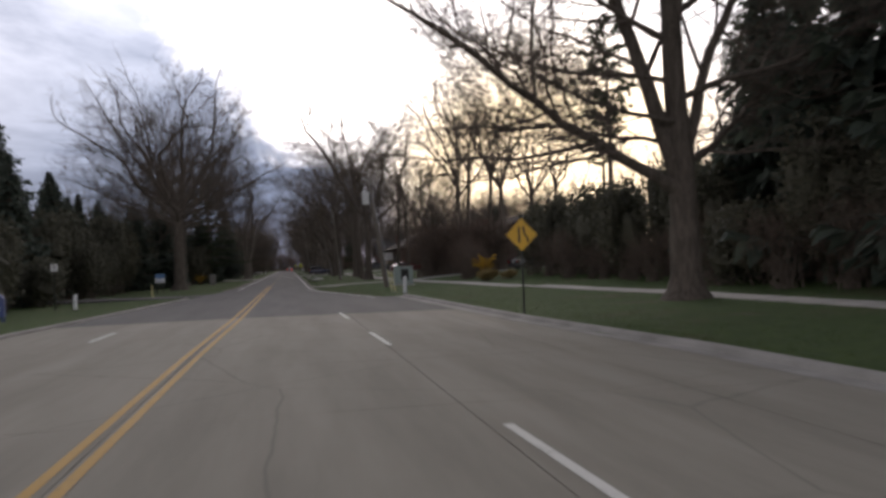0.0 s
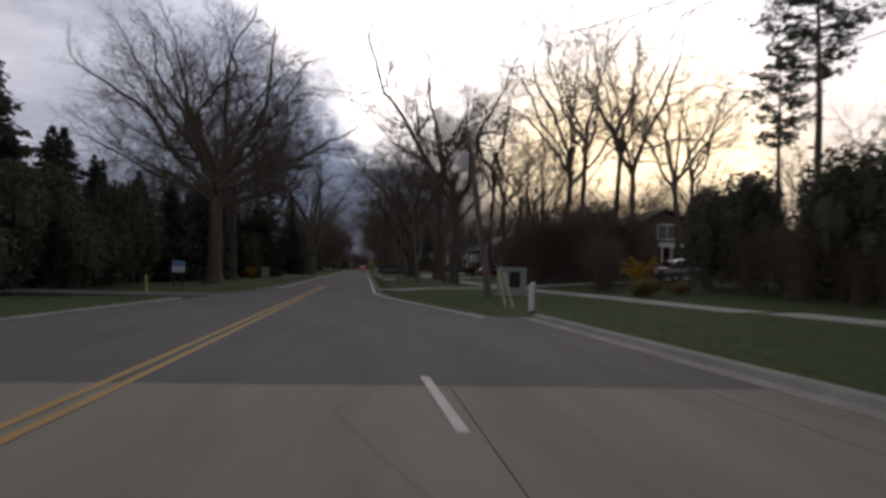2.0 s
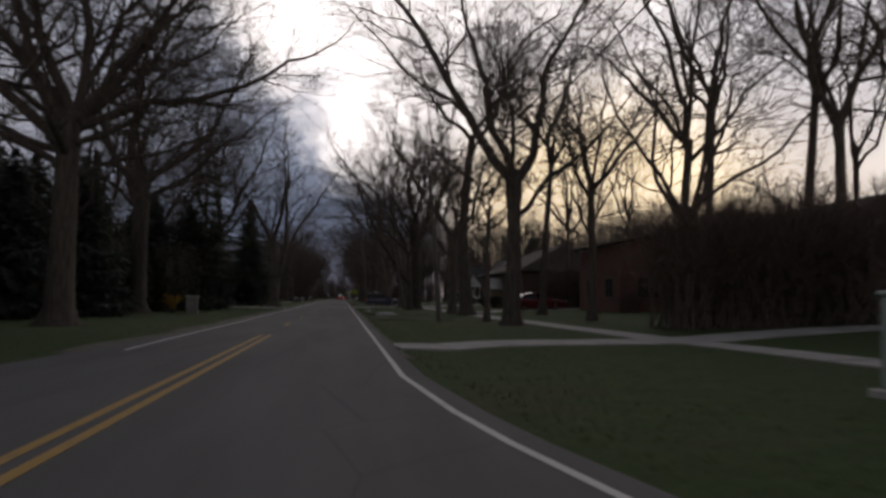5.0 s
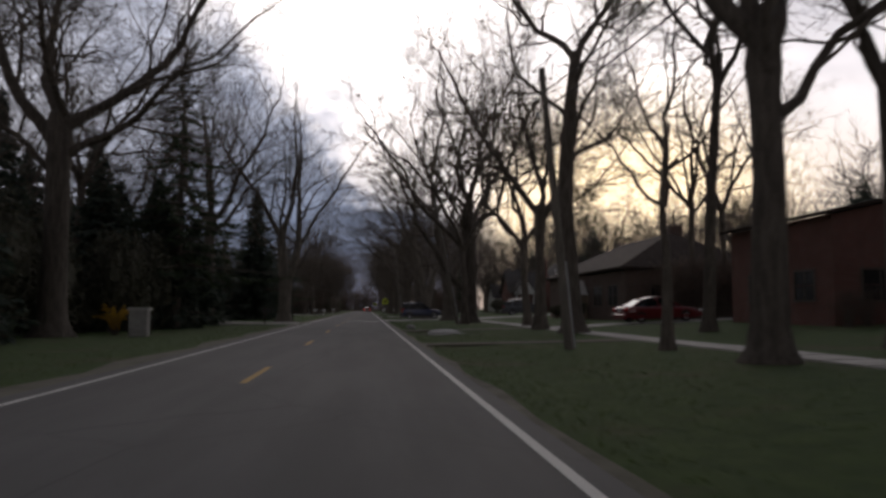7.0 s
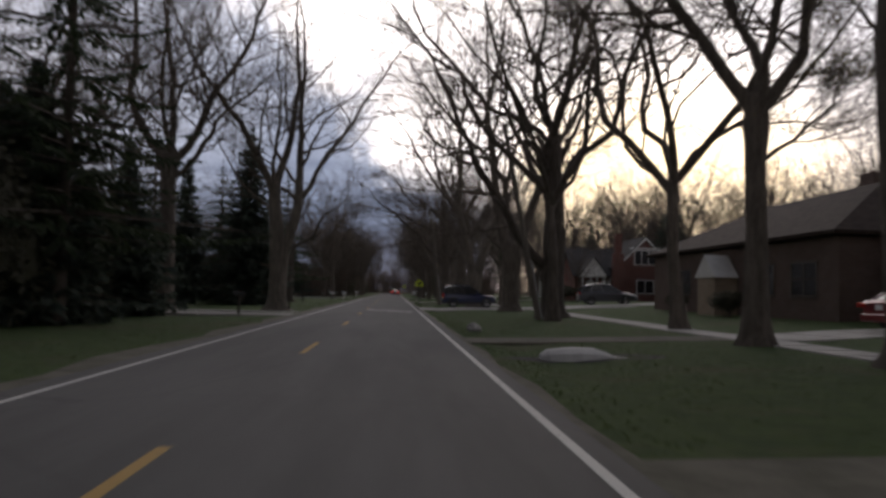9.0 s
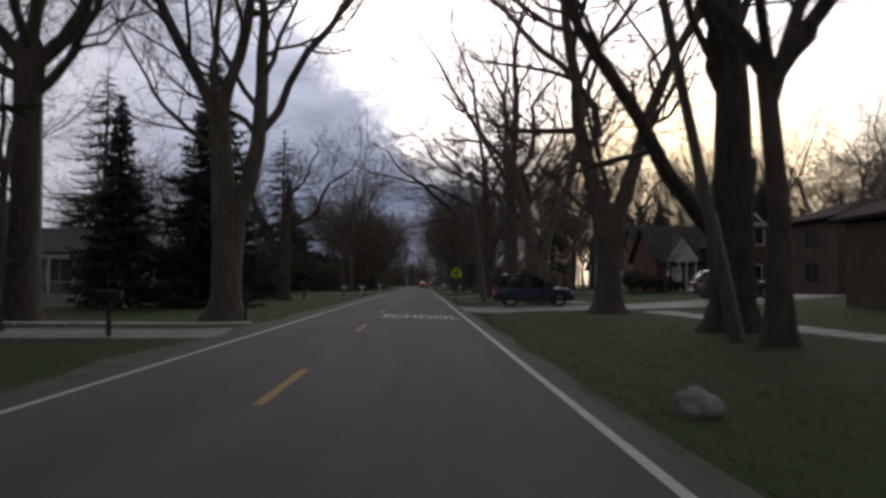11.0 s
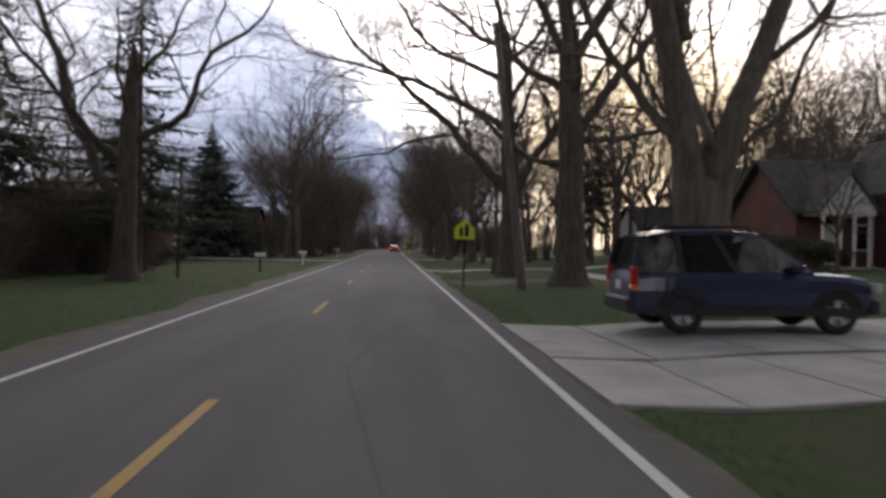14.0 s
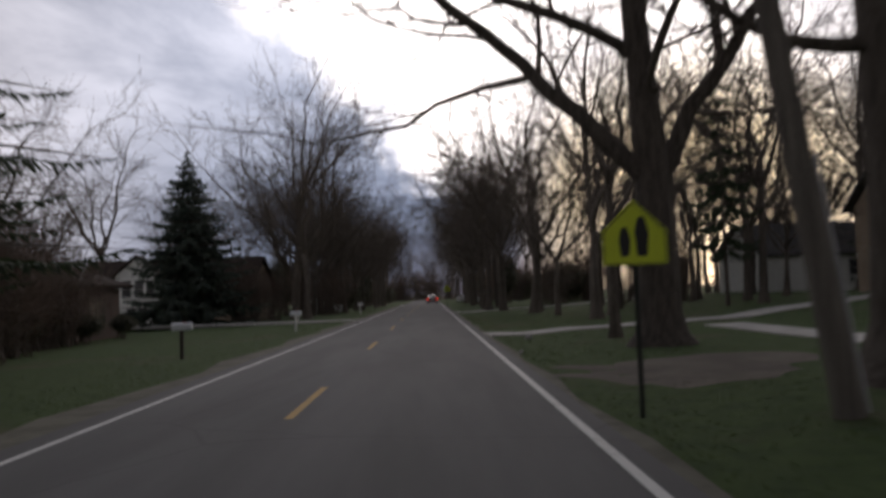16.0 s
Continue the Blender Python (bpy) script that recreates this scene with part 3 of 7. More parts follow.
dm = Mesh()
prng = random.Random(5)
ring = []
for i in range(28):
    a = 2 * math.pi * i / 28
    r = 1 + 0.18 * math.sin(3 * a) + prng.uniform(-0.08, 0.08)
    ring.append((4.4 + 2.5 * r * math.cos(a), 175.4 + 2.1 * r * math.sin(a)))
for i in range(28):
    (a, b), (c, d) = ring[i], ring[(i + 1) % 28]
    e, f, g, h = 4.4 + (a - 4.4) * 0.5, 175.4 + (b - 175.4) * 0.5, 4.4 + (c - 4.4) * 0.5, 175.4 + (d - 175.4) * 0.5
    dm.poly([(e, f, land_z(e, f) + 0.02), (a, b, land_z(a, b) + 0.006), (c, d, land_z(c, d) + 0.006), (g, h, land_z(g, h) + 0.02)])
    dm.poly([(4.4, 175.4, land_z(4.4, 175.4) + 0.025), (e, f, land_z(e, f) + 0.02), (g, h, land_z(g, h) + 0.02)])
solid("bare_patch", dm, DIRT, "bare brown earth worn into the verge", "ground", "structure", True)


# ---- plants ----
def turn_from(d, angle, az):
    """A direction that leaves d by an angle, turned about d by az."""
    ref = Vector((0, 0, 1)) if abs(d.z) < 0.9 else Vector((1, 0, 0))
    s = d.cross(ref).normalized()
    o = d.cross(s)
    return (d * math.cos(angle) + (s * math.cos(az) + o * math.sin(az)) * math.sin(angle)).normalized()


class Tree:
    """A bare tree: a trunk with limbs, branches and twigs, grown step by step."""

    def __init__(self, seed, lift=0.25, wander=0.16, dense=1.0, buds=0.0, depth=4, twig=0.0065, droop=0.0, tip_bends=1):
        self.r = random.Random(seed)
        self.wood, self.branches, self.twigs, self.leaves = Mesh(), Mesh(), Mesh(), Mesh()
        self.tip_bends = tip_bends
        self.lift, self.wander, self.dense, self.buds, self.depth, self.twig, self.droop = lift, wander, dense, buds, depth, twig, droop

    def path(self, p, d, length, bends, lift, wander):
        """A crooked course that keeps to its way and lifts, or arches over, as it goes."""
        pts = [p.copy()]
        way = d.copy()
        for i in range(bends):
            way = (way + Vector((0, 0, lift / bends))).normalized()
            kink = Vector((self.r.gauss(0, wander), self.r.gauss(0, wander), self.r.gauss(0, wander * 0.8)))
            d = (d * 0.55 + way * 0.45 + kink).normalized()
            p = p + d * (length / bends) * self.r.uniform(0.8, 1.2)
            pts.append(p.copy())
        return pts, d

    def bud(self, p, n):
        for _ in range(n):
            q = p + Vector((self.r.gauss(0, 0.10), self.r.gauss(0, 0.10), self.r.gauss(0, 0.10)))
            a = Vector((self.r.gauss(0, 1), self.r.gauss(0, 1), self.r.gauss(0, 1))).normalized() * self.r.uniform(0.02, 0.045)
            b = a.cross(Vector((self.r.gauss(0, 1), self.r.gauss(0, 1), self.r.gauss(0, 1)))).normalized() * 0.022
            self.leaves.poly([q - a, q + b, q + a, q - b])

    def grow(self, p, d, length, radius, level, lift=None):
        fine = level >= self.depth
        bends = self.tip_bends if fine else (2 if level > 2 else (5 if level > 1 else 9))
        rise = self.lift if lift is None else lift
        pts, tip = self.path(p, d, length, bends, rise if not fine else rise * 0.5 - self.droop, self.wander * (1.15 if level == 1 else 1.7))
        end = max(radius * (0.32 if level < self.depth else 0.4), self.twig * 0.6)
        radii = [radius + (end - radius) * i / bends for i in range(bends + 1)]
        mesh = self.wood if level <= 1 else (self.twigs if fine else self.branches)
        mesh.tube(pts, radii, 3 if level >= 3 or fine else (4 if level == 2 else 8), 0, False)
        if fine:
            if self.buds and self.r.random() < self.buds:
                self.bud(pts[-1], 3)
            return
        count = {1: 11, 2: 9, 3: 8}.get(level, 5)
        count = max(2, int(round(count * self.dense * self.r.uniform(0.8, 1.2))))
        for i in range(count):
            t = 0.2 + 0.8 * (i + self.r.random()) / count
            t = min(t, 0.99)
            k = min(int(t * bends), bends - 1)
            u = t * bends - k
            q = pts[k].lerp(pts[k + 1], u)
            dirn = (pts[k + 1] - pts[k]).normalized()
            rr = radii[k] + (radii[k + 1] - radii[k]) * u
            nd = turn_from(dirn, radians(self.r.uniform(30, 72)), self.r.uniform(0, 2 * math.pi))
            nd.z = nd.z * 0.8 + 0.08 + self.r.uniform(-0.12, 0.12)
            if level < 3:
                nd.z = max(nd.z, -0.12)
            nl = length * self.r.uniform(0.34, 0.62) * (1.25 - 0.62 * t)
            self.grow(q, nd.normalized(), nl, max(rr * self.r.uniform(0.34, 0.54), self.twig), level + 1)
        # the leader goes on
        self.grow(pts[-1], tip, length * 0.42, end, level + 1)

    def trunk(self, pts, radii, flare=1.75):
        p0 = Vector(pts[0])
        full, rr = [], []
        for i, (p, r) in enumerate(zip(pts, radii)):
            if i == 0:
                d = (Vector(pts[1]) - p0).normalized()
                full += [p0 + Vector((0, 0, -0.35)), p0, p0 + d * 0.3, p0 + d * 0.8]
                rr += [r * flare * 1.12, r * flare, r * (1 + (flare - 1) * 0.45), r * (1 + (flare - 1) * 0.12)]
            else:
                full.append(Vector(p))
                rr.append(r)
        d = (full[-1] - full[-2]).normalized()
        full += [full[-1] + d * rr[-1] * 0.5, full[-1] + d * rr[-1] * 0.85]
        rr += [rr[-1] * 0.8, rr[-1] * 0.35]
        k = len(self.wood.v)
        self.wood.tube(full, rr, 14, 0, True)
        for i in range(k, len(self.wood.v)):
            x, y, z = self.wood.v[i]
            n = noise.noise(Vector((x * 2.2, y * 2.2, z * 0.7))) * 0.09 * radii[0] / 0.4
            self.wood.v[i] = (x + n, y + n * 0.6, z)

    def finish(self, at, label, name="bare_tree", bark=BARK, group="street trees", category="tree"):
        ob = thing(name, label, category, group, at=at)
        part("trunk", self.wood, bark, ob, smooth=True)
        if self.branches.f:
            tagged(part("branchwork", self.branches, TWIG, ob, smooth=True), kind="stuff")
        if self.twigs.f:
            tagged(part("twigwork", self.twigs, TWIG, ob), kind="stuff")
        if self.leaves.f:
            tagged(part("bud_haze", self.leaves, BUD, ob, "small yellow-brown opening buds"), kind="stuff")
        return ob


def heading(az, el):
    a, e = radians(az), radians(el)
    return Vector((math.cos(e) * math.sin(a), math.cos(e) * math.cos(a), math.sin(e)))


def tree(x, y, label, trunk, limbs, seed, radius, bark=BARK, z=None, **look_of):
    """trunk: rows of (dx, dy, z, share of the radius). limbs: rows of (dx, dy, z, azimuth from ahead to the right, elevation, length, radius, its own lift)."""
    look_of["dense"] = look_of.get("dense", 1.0) * 1.17
    t = Tree(seed, **look_of)
    t.trunk([(a, b, c) for a, b, c, _ in trunk], [radius * s for _, _, _, s in trunk])
    for dx, dy, h, az, el, length, r, *bent in limbs:
        d = heading(az, el)
        q = Vector((dx, dy, h))
        if el > 40:
            low = q - Vector((dx * 0.4, dy * 0.4, 0.9 + r * 2.4))
            t.wood.tube([low, low.lerp(q, 0.55) + d * 0.1, q, q + d * 0.5], [r * 0.9, r * 1.08, r * 1.06, r * 0.98], 10, 0, False)
        else:
            t.wood.tube([q - d * r, q + d * r * 0.8, q + d * r * 2.6], [r * 1.5, r * 1.3, r * 0.98], 9, 0, False)
        t.grow(q, d, length * 1.22, r, 1, *bent)
    base = land_z(x, y) if z is None else z
    return t.finish(pose(x, y, base), label, bark=bark)


def ring_limbs(seed, h, n, length, radius, el=(35, 70), spread_az=0):
    r = random.Random(seed)
    return [(0, 0, h * r.uniform(0.86, 1.0), spread_az + 360 * i / n + r.uniform(-22, 22), r.uniform(*el), length * r.uniform(0.8, 1.15), radius * r.uniform(0.55, 0.9)) for i in range(n)]


# right-hand side, walking up the road
tree(13.6, 28.6, "large dark tree with long bare limbs reaching over the road",
     [(0, 0, 0, 1), (0, 0, 3.5, 0.86), (-0.15, 0.1, 8, 0.72), (-0.3, 0, 14, 0.5), (-0.3, 0, 19, 0.25)],
     [(-0.3, 0, 3.9, -92, 27, 9.6, 0.23, 0.35), (-0.2, 0, 4.4, -75, 76, 11, 0.32), (0.2, 0, 5.4, 90, 68, 9, 0.24), (0, 0, 4.6, 60, 30, 5.5, 0.15), (-0.1, 0, 5.4, -60, 12, 5.5, 0.10), (-0.1, 0, 6.2, -100, 10, 6, 0.11), (-0.1, 0, 7.0, 100, 20, 6, 0.13),
      (-0.1, 0, 7.6, -75, 18, 5.5, 0.12), (-0.2, 0, 9, -60, 30, 6, 0.13), (-0.2, 0, 10, 80, 30, 6, 0.14), (-0.2, 0, 11, -110, 25, 6, 0.12), (-0.2, 0, 12, -40, 40, 6, 0.12),
      (-0.3, 0, 13.5, 160, 40, 5, 0.12), (-0.3, 0, 15, -80, 45, 5, 0.1), (-0.3, 0, 17, 30, 55, 5, 0.1)], 11, 0.54, lift=0.10, wander=0.10, dense=1.1, depth=4)
tree(8.6, 89.3, "tall street tree with a straight grey trunk forking high up",
     [(0, 0, 0, 1), (0.05, 0, 4, 0.84), (-0.05, 0, 7.2, 0.8)],
     [(-0.1, 0, 7.0, -80, 50, 10.8, 0.27), (0.1, 0, 7.0, 72, 62, 10.2, 0.27), (0, 0, 7.1, -30, 76, 10.2, 0.22), (0.1, 0, 5.2, 95, 45, 6, 0.14), (0, 0, 6.0, 190, 50, 6, 0.14)], 31, 0.40, lift=0.3, dense=1.05, buds=0.15)
tree(8.3, 94.2, "slender crooked tree beside the sidewalk",
     [(0, 0, 0, 1), (0.02, 0, 2.2, 0.8), (-0.12, 0, 4.2, 0.62), (0.05, 0, 6, 0.5)],
     [(-0.1, 0, 4.0, -80, 35, 3.4, 0.06), (0.03, 0, 5.9, 40, 66, 4.6, 0.07), (0, 0, 5.6, -40, 60, 4, 0.06), (0, 0, 5, 120, 45, 3.5, 0.05)], 32, 0.15, lift=0.2, wander=0.2, dense=0.8, depth=3)
tree(9.5, 108.2, "tall leaning street tree with a bent trunk",
     [(0, 0, 0, 1), (-0.25, 0, 3, 0.9), (-0.45, 0, 6, 0.82), (-0.2, 0, 10, 0.72), (0.1, 0, 13, 0.6)],
     [(0.1, 0, 12.8, -50, 60, 6.5, 0.18), (0.1, 0, 12.8, 60, 60, 6.5, 0.18), (-0.2, 0, 10, -90, 42, 5, 0.12), (-0.3, 0, 8, 80, 40, 4.5, 0.1), (0, 0, 11.5, 150, 50, 5, 0.12)], 33, 0.48, lift=0.3, dense=1.0, buds=0.5)
tree(9.3, 114.2, "forked street tree on the lawn by the drive",
     [(0, 0, 0, 1), (0, 0, 3, 0.84), (-0.1, 0, 6.4, 0.8)],
     [(-0.15, 0, 6.2, -62, 58, 8, 0.2), (0.1, 0, 6.2, 65, 52, 7.5, 0.19), (0, 0, 6.3, -10, 72, 7, 0.17), (-0.1, 0, 4.6, 80, 30, 4, 0.07), (0, 0, 6.0, 170, 55, 5, 0.13)], 34, 0.33, lift=0.28, dense=1.0, buds=0.4)
tree(8.2, 134.6, "broad old tree with one stem arching over the lawn",
     [(0, 0, 0, 1), (0, 0, 2.4, 0.92), (0.02, 0, 6, 0.74), (-0.1, 0, 10, 0.52)],
     [(0.3, 0, 4.2, 85, 80, 11.5, 0.3, -0.75), (-0.45, 0, 2.6, -82, 64, 9.4, 0.25, 0.35), (-0.2, 0, 9.8, -30, 68, 9.1, 0.22), (-0.1, 0, 9.8, 60, 62, 8.0, 0.2), (-0.1, 0, 8.8, -80, 52, 9.5, 0.18), (-0.1, 0, 9.6, -60, 74, 10, 0.18), (-0.1, 0, 7.2, -120, 50, 7.8, 0.16), (0, 0, 7.0, 40, 50, 7.8, 0.16)], 35, 0.6, lift=0.3, dense=0.78, buds=0.5)
tree(7.9, 147.2, "massive twin-stemmed tree with flared roots on the lawn",
     [(0, 0, 0, 1), (0.02, 0, 2.5, 0.82), (0, 0, 4.4, 0.85)],
     [(-0.26, 0, 4.0, -80, 86, 11, 0.4), (0.3, 0, 4.0, 82, 74, 11, 0.38), (-0.62, 0, 9.0, -82, 48, 8, 0.17), (0, 0.2, 4.2, 10, 60, 6, 0.18), (-0.3, 0, 3.8, -80, 42, 4.5, 0.12)], 36, 0.58, lift=0.28, wander=0.11, dense=0.74)
tree(6.7, 159.6, "large double-trunked tree standing behind a parked car",
     [(0, 0, 0, 1), (0, 0, 1.6, 0.88), (0, 0, 2.7, 0.95)],
     [(-0.3, 0, 2.9, -65, 84, 10.8, 0.36), (0.34, 0, 2.9, 80, 76, 10.3, 0.33), (-0.75, 0, 7.5, -80, 50, 8, 0.18), (-0.2, 0, 3.4, -85, 45, 6, 0.15), (0.1, 0, 3.5, 20, 50, 6, 0.15)], 37, 0.5, lift=0.28, wander=0.11, dense=0.74, bark=BARK_PALE)
tree(6.6, 171.9, "old street tree with many crooked limbs",
     [(0, 0, 0, 1), (0, 0, 2.5, 0.86), (-0.08, 0, 5.4, 0.8), (-0.2, 0, 9.0, 0.68)],
     [(0.2, 0, 6.0, 80, 46, 7.5, 0.22), (-0.2, 0, 8.9, -30, 72, 8, 0.26), (0, 0, 8.7, 70, 62, 8, 0.25), (0.2, 0, 5.6, 95, 12, 6, 0.13), (-0.2, 0, 4.7, -85, 26, 5, 0.13), (-0.2, 0, 7.4, -80, 34, 6, 0.17), (-0.2, 0, 8.6, -75, 54, 8.5, 0.2), (0, 0, 7.2, 180, 50, 5, 0.15)], 38, 0.58, lift=0.22, dense=0.8)
tree(5.6, 180.4, "old tree with a heavy limb arching across the road",
     [(0, 0, 0, 1), (0, 0, 2.2, 0.86), (-0.05, 0, 4.5, 0.8), (-0.3, 0, 8, 0.62), (-0.5, 0, 12, 0.42)],
     [(-0.15, 0, 4.1, -88, 45, 9.4, 0.27, -0.6), (-0.3, 0, 7.3, -86, 24, 7.5, 0.18, -0.1), (0.2, 0, 4.3, 84, 46, 6.5, 0.24), (-0.4, 0, 9.8, -80, 30, 7, 0.16), (-0.3, 0, 8.6, 70, 45, 6, 0.15), (-0.5, 0, 11.8, -20, 70, 6, 0.18), (-0.4, 0, 10.5, 100, 45, 5, 0.13), (-0.1, 0, 6, 160, 45, 5, 0.13)], 39, 0.52, lift=0.22, wander=0.17, dense=0.85)
tree(5.3, 184.0, "thin young tree near the drive", [(0, 0, 0, 1), (0.02, 0, 3, 0.75), (0, 0, 5, 0.55)],
     ring_limbs(5, 4.8, 5, 3.2, 0.05), 40, 0.13, depth=3, dense=0.9)

# left-hand side
tree(-11.1, 86.4, "huge spreading oak with a broad bare crown",
     [(0, 0, 0, 1), (0, 0, 4, 0.86), (0.05, 0, 8.4, 0.8)],
     [(-0.2, 0, 7.6, -82, 30, 9.9, 0.27), (0.1, 0, 8.0, 85, 42, 6.3, 0.22), (-0.1, 0, 8.3, -55, 56, 10.2, 0.28), (0.1, 0, 8.3, 25, 66, 9.6, 0.26), (0, 0, 8.3, -25, 78, 10.0, 0.26), (-0.1, 0, 6.6, -100, 16, 7.8, 0.17), (-0.1, 0, 8.2, -80, 52, 9.6, 0.22),
      (0, 0, 7, 170, 35, 6.3, 0.2), (0.1, 0, 6.2, 95, 22, 4.7, 0.13),
      (0.1, 0, 8.2, 80, 28, 7.8, 0.22), (0.1, 0, 7.4, 105, 20, 6.0, 0.16), (0, 0, 8.1, 60, 50, 8.3, 0.22),
      (0, 0, 8.3, 10, 84, 9.4, 0.24), (0.05, 0, 8.2, 75, 64, 8.6, 0.2), (-0.1, 0, 8.0, -95, 66, 8.8, 0.2), (-0.1, 0, 7.2, -75, 22, 7.6, 0.17), (0, 0, 8.2, -140, 60, 8.0, 0.2)], 51, 0.6, lift=0.2, wander=0.17, dense=0.96)
tree(-13.6, 108.5, "great bare tree with heavy spreading limbs",
     [(0, 0, 0, 1), (0, 0, 4, 0.86), (0, 0, 9.6, 0.8)],
     [(-0.2, 0, 8.5, -75, 48, 9, 0.3), (0.2, 0, 9.2, 62, 52, 9, 0.28), (0, 0, 9.4, -20, 75, 9, 0.3), (0.2, 0, 8.0, 85, 28, 7.5, 0.2), (-0.1, 0, 7, -95, 25, 6, 0.17), (0, 0, 9, 165, 45, 7, 0.2)], 52, 0.62, lift=0.22, wander=0.17, dense=0.85)
tree(-13.2, 139.5, "tall bare tree with a fan of strong limbs",
     [(0, 0, 0, 1), (0, 0, 5, 0.82), (0, 0, 9.2, 0.78)],
     [(-0.2, 0, 8.6, -50, 66, 10, 0.27), (0.2, 0, 8.6, 50, 64, 10, 0.27), (0, 0, 9, 0, 84, 10, 0.25), (0.2, 0, 7.6, 80, 42, 7, 0.18), (-0.2, 0, 8, -85, 40, 7, 0.18), (0, 0, 8.6, 170, 60, 7, 0.18)], 53, 0.56, lift=0.26, dense=1.0)
tree(-7.1, 141.5, "tall three-stemmed tree at the lawn's edge",
     [(0, 0, 0, 1), (0, 0, 2.6, 0.88), (-0.22, 0, 5.0, 0.72), (-0.42, 0, 7.5, 0.64)],
     [(0.25, 0, 3.5, 88, 76, 9.5, 0.33, 0.25), (-0.55, 0, 7.3, -70, 70, 8, 0.24), (-0.35, 0, 7.4, 50, 82, 8.5, 0.26), (-0.3, 0, 6.4, 170, 62, 6, 0.16), (-0.4, 0, 6.0, -90, 40, 4.5, 0.1), (0.95, 0, 6.5, 88, 56, 8.6, 0.17)], 54, 0.55, lift=0.22, wander=0.10, dense=0.75, bark=BARK_PALE)
tree(-10.8, 173.6, "half-dead old tree with a broken top and few limbs",
     [(0, 0, 0, 1), (0.05, 0, 3, 0.86), (0.1, 0, 6, 0.74), (0.2, 0, 8.2, 0.55), (0.3, 0, 8.9, 0.36), (0.22, 0, 9.5, 0.1)],
     [(0.15, 0, 5.4, 75, 45, 6.5, 0.17), (-0.1, 0, 3.2, -62, 58, 8.5, 0.26), (0.2, 0, 7.6, 50, 62, 4, 0.12), (0, 0, 4.6, -95, 40, 6, 0.16), (0.1, 0, 6.4, 160, 40, 4, 0.1)], 55, 0.46, lift=0.16, wander=0.2, dense=0.7)


def spruce(seed, height, radius, needles=NEEDLE, bare=0.5, droop=0.30, gap=0.38, open_crown=1.0, full=1.0, fringe=1.0, fine=1.0):
    """A conifer: trunk and whorls of fan-shaped boughs fringed with sprays of needles."""
    r = random.Random(seed)
    wood, green = Mesh(), Mesh()
    wood.tube([(0, 0, -0.3), (0, 0, 0.5), (0, 0, height * 0.5), (0, 0, height)], [height * 0.017, height * 0.015, height * 0.009, 0.015], 9)
    z = bare
    while z < height - 0.15:
        t = z / height
        tier = r.uniform(0.82, 1.1)
        reach = radius * ((1 - t) ** 0.9) * (0.8 + 0.2 * min(1.0, (z - bare) / 1.2 + 0.3)) * tier
        n = r.randint(7, 9) if open_crown >= 1 else r.randint(4, 6)
        a0 = r.uniform(0, 6.28)
        for i in range(n):
            a = a0 + 2 * math.pi * i / n + r.uniform(-0.25, 0.25)
            l = max(0.1, reach * r.uniform(0.62, 1.18))
            out = Vector((math.sin(a), math.cos(a), 0))
            side = Vector((out.y, -out.x, 0))
            z1 = z + r.uniform(-0.12, 0.12)
            pts = []
            for k in range(5):
                u = k / 4
                pts.append(Vector((0, 0, z1)) + out * (l * u) + Vector((0, 0, -droop * l * (u * 1.25 - 0.85 * u * u * u))))
            wood.tube([pts[0], pts[4]], [0.022 + 0.012 * l, 0.006], 3, 0, False)
            m = max(3, int(l * 4.2 * full * fine))
            for k in range(m):
                u = 0.10 + 0.9 * (k + r.random()) / m
                j = min(int(u * 4), 3)
                q = pts[j].lerp(pts[j + 1], min(1.0, u * 4 - j))
                for sgn in (-1, 1):
                    ln = (0.30 * fringe * min(1.0, 0.25 + l * 0.6) + 0.04 + 0.34 * l * (1.04 - u) * min(1.0, fringe + 0.25)) * r.uniform(0.65, 1.25) / fine ** 0.35
                    d = (out * r.uniform(0.5, 1.1) + side * sgn * r.uniform(0.45, 1.1) + Vector((0, 0, r.uniform(-0.85, -0.05)))).normalized()
                    w = d.cross(Vector((r.gauss(0, 0.5), r.gauss(0, 0.5), 1))).normalized() * (0.075 + ln * 0.17) * fringe / fine ** 0.7
                    mid = q + d * ln * 0.5 + Vector((0, 0, 0.03))
                    green.poly([q, mid + w, q + d * ln - Vector((0, 0, 0.12 * ln)), mid - w])
            e = min(1.0, 0.3 + l * 0.4)
            tip = pts[4] + out * 0.22 * e + Vector((0, 0, 0.03))
            green.poly([pts[3] - side * 0.1 * e, pts[4] - side * 0.12 * e, tip, pts[4] + side * 0.12 * e])
        z += gap * r.uniform(0.8, 1.2) * (1.0 if t < 0.75 else 0.6)
    return wood, green


def plant_conifer(name, x, y, label, built, needles=NEEDLE, scale=1.0, rz=0, group="conifers"):
    ob = thing(name, label, "conifer", group, at=pose(x, y, land_z(x, y), 0, 0, rz) @ Matrix.Scale(scale, 4))
    part("trunk", built[0], BARK, ob)
    tagged(part("needle_sprays", built[1], needles, ob, "dark green needle sprays"), kind="stuff")
    return ob


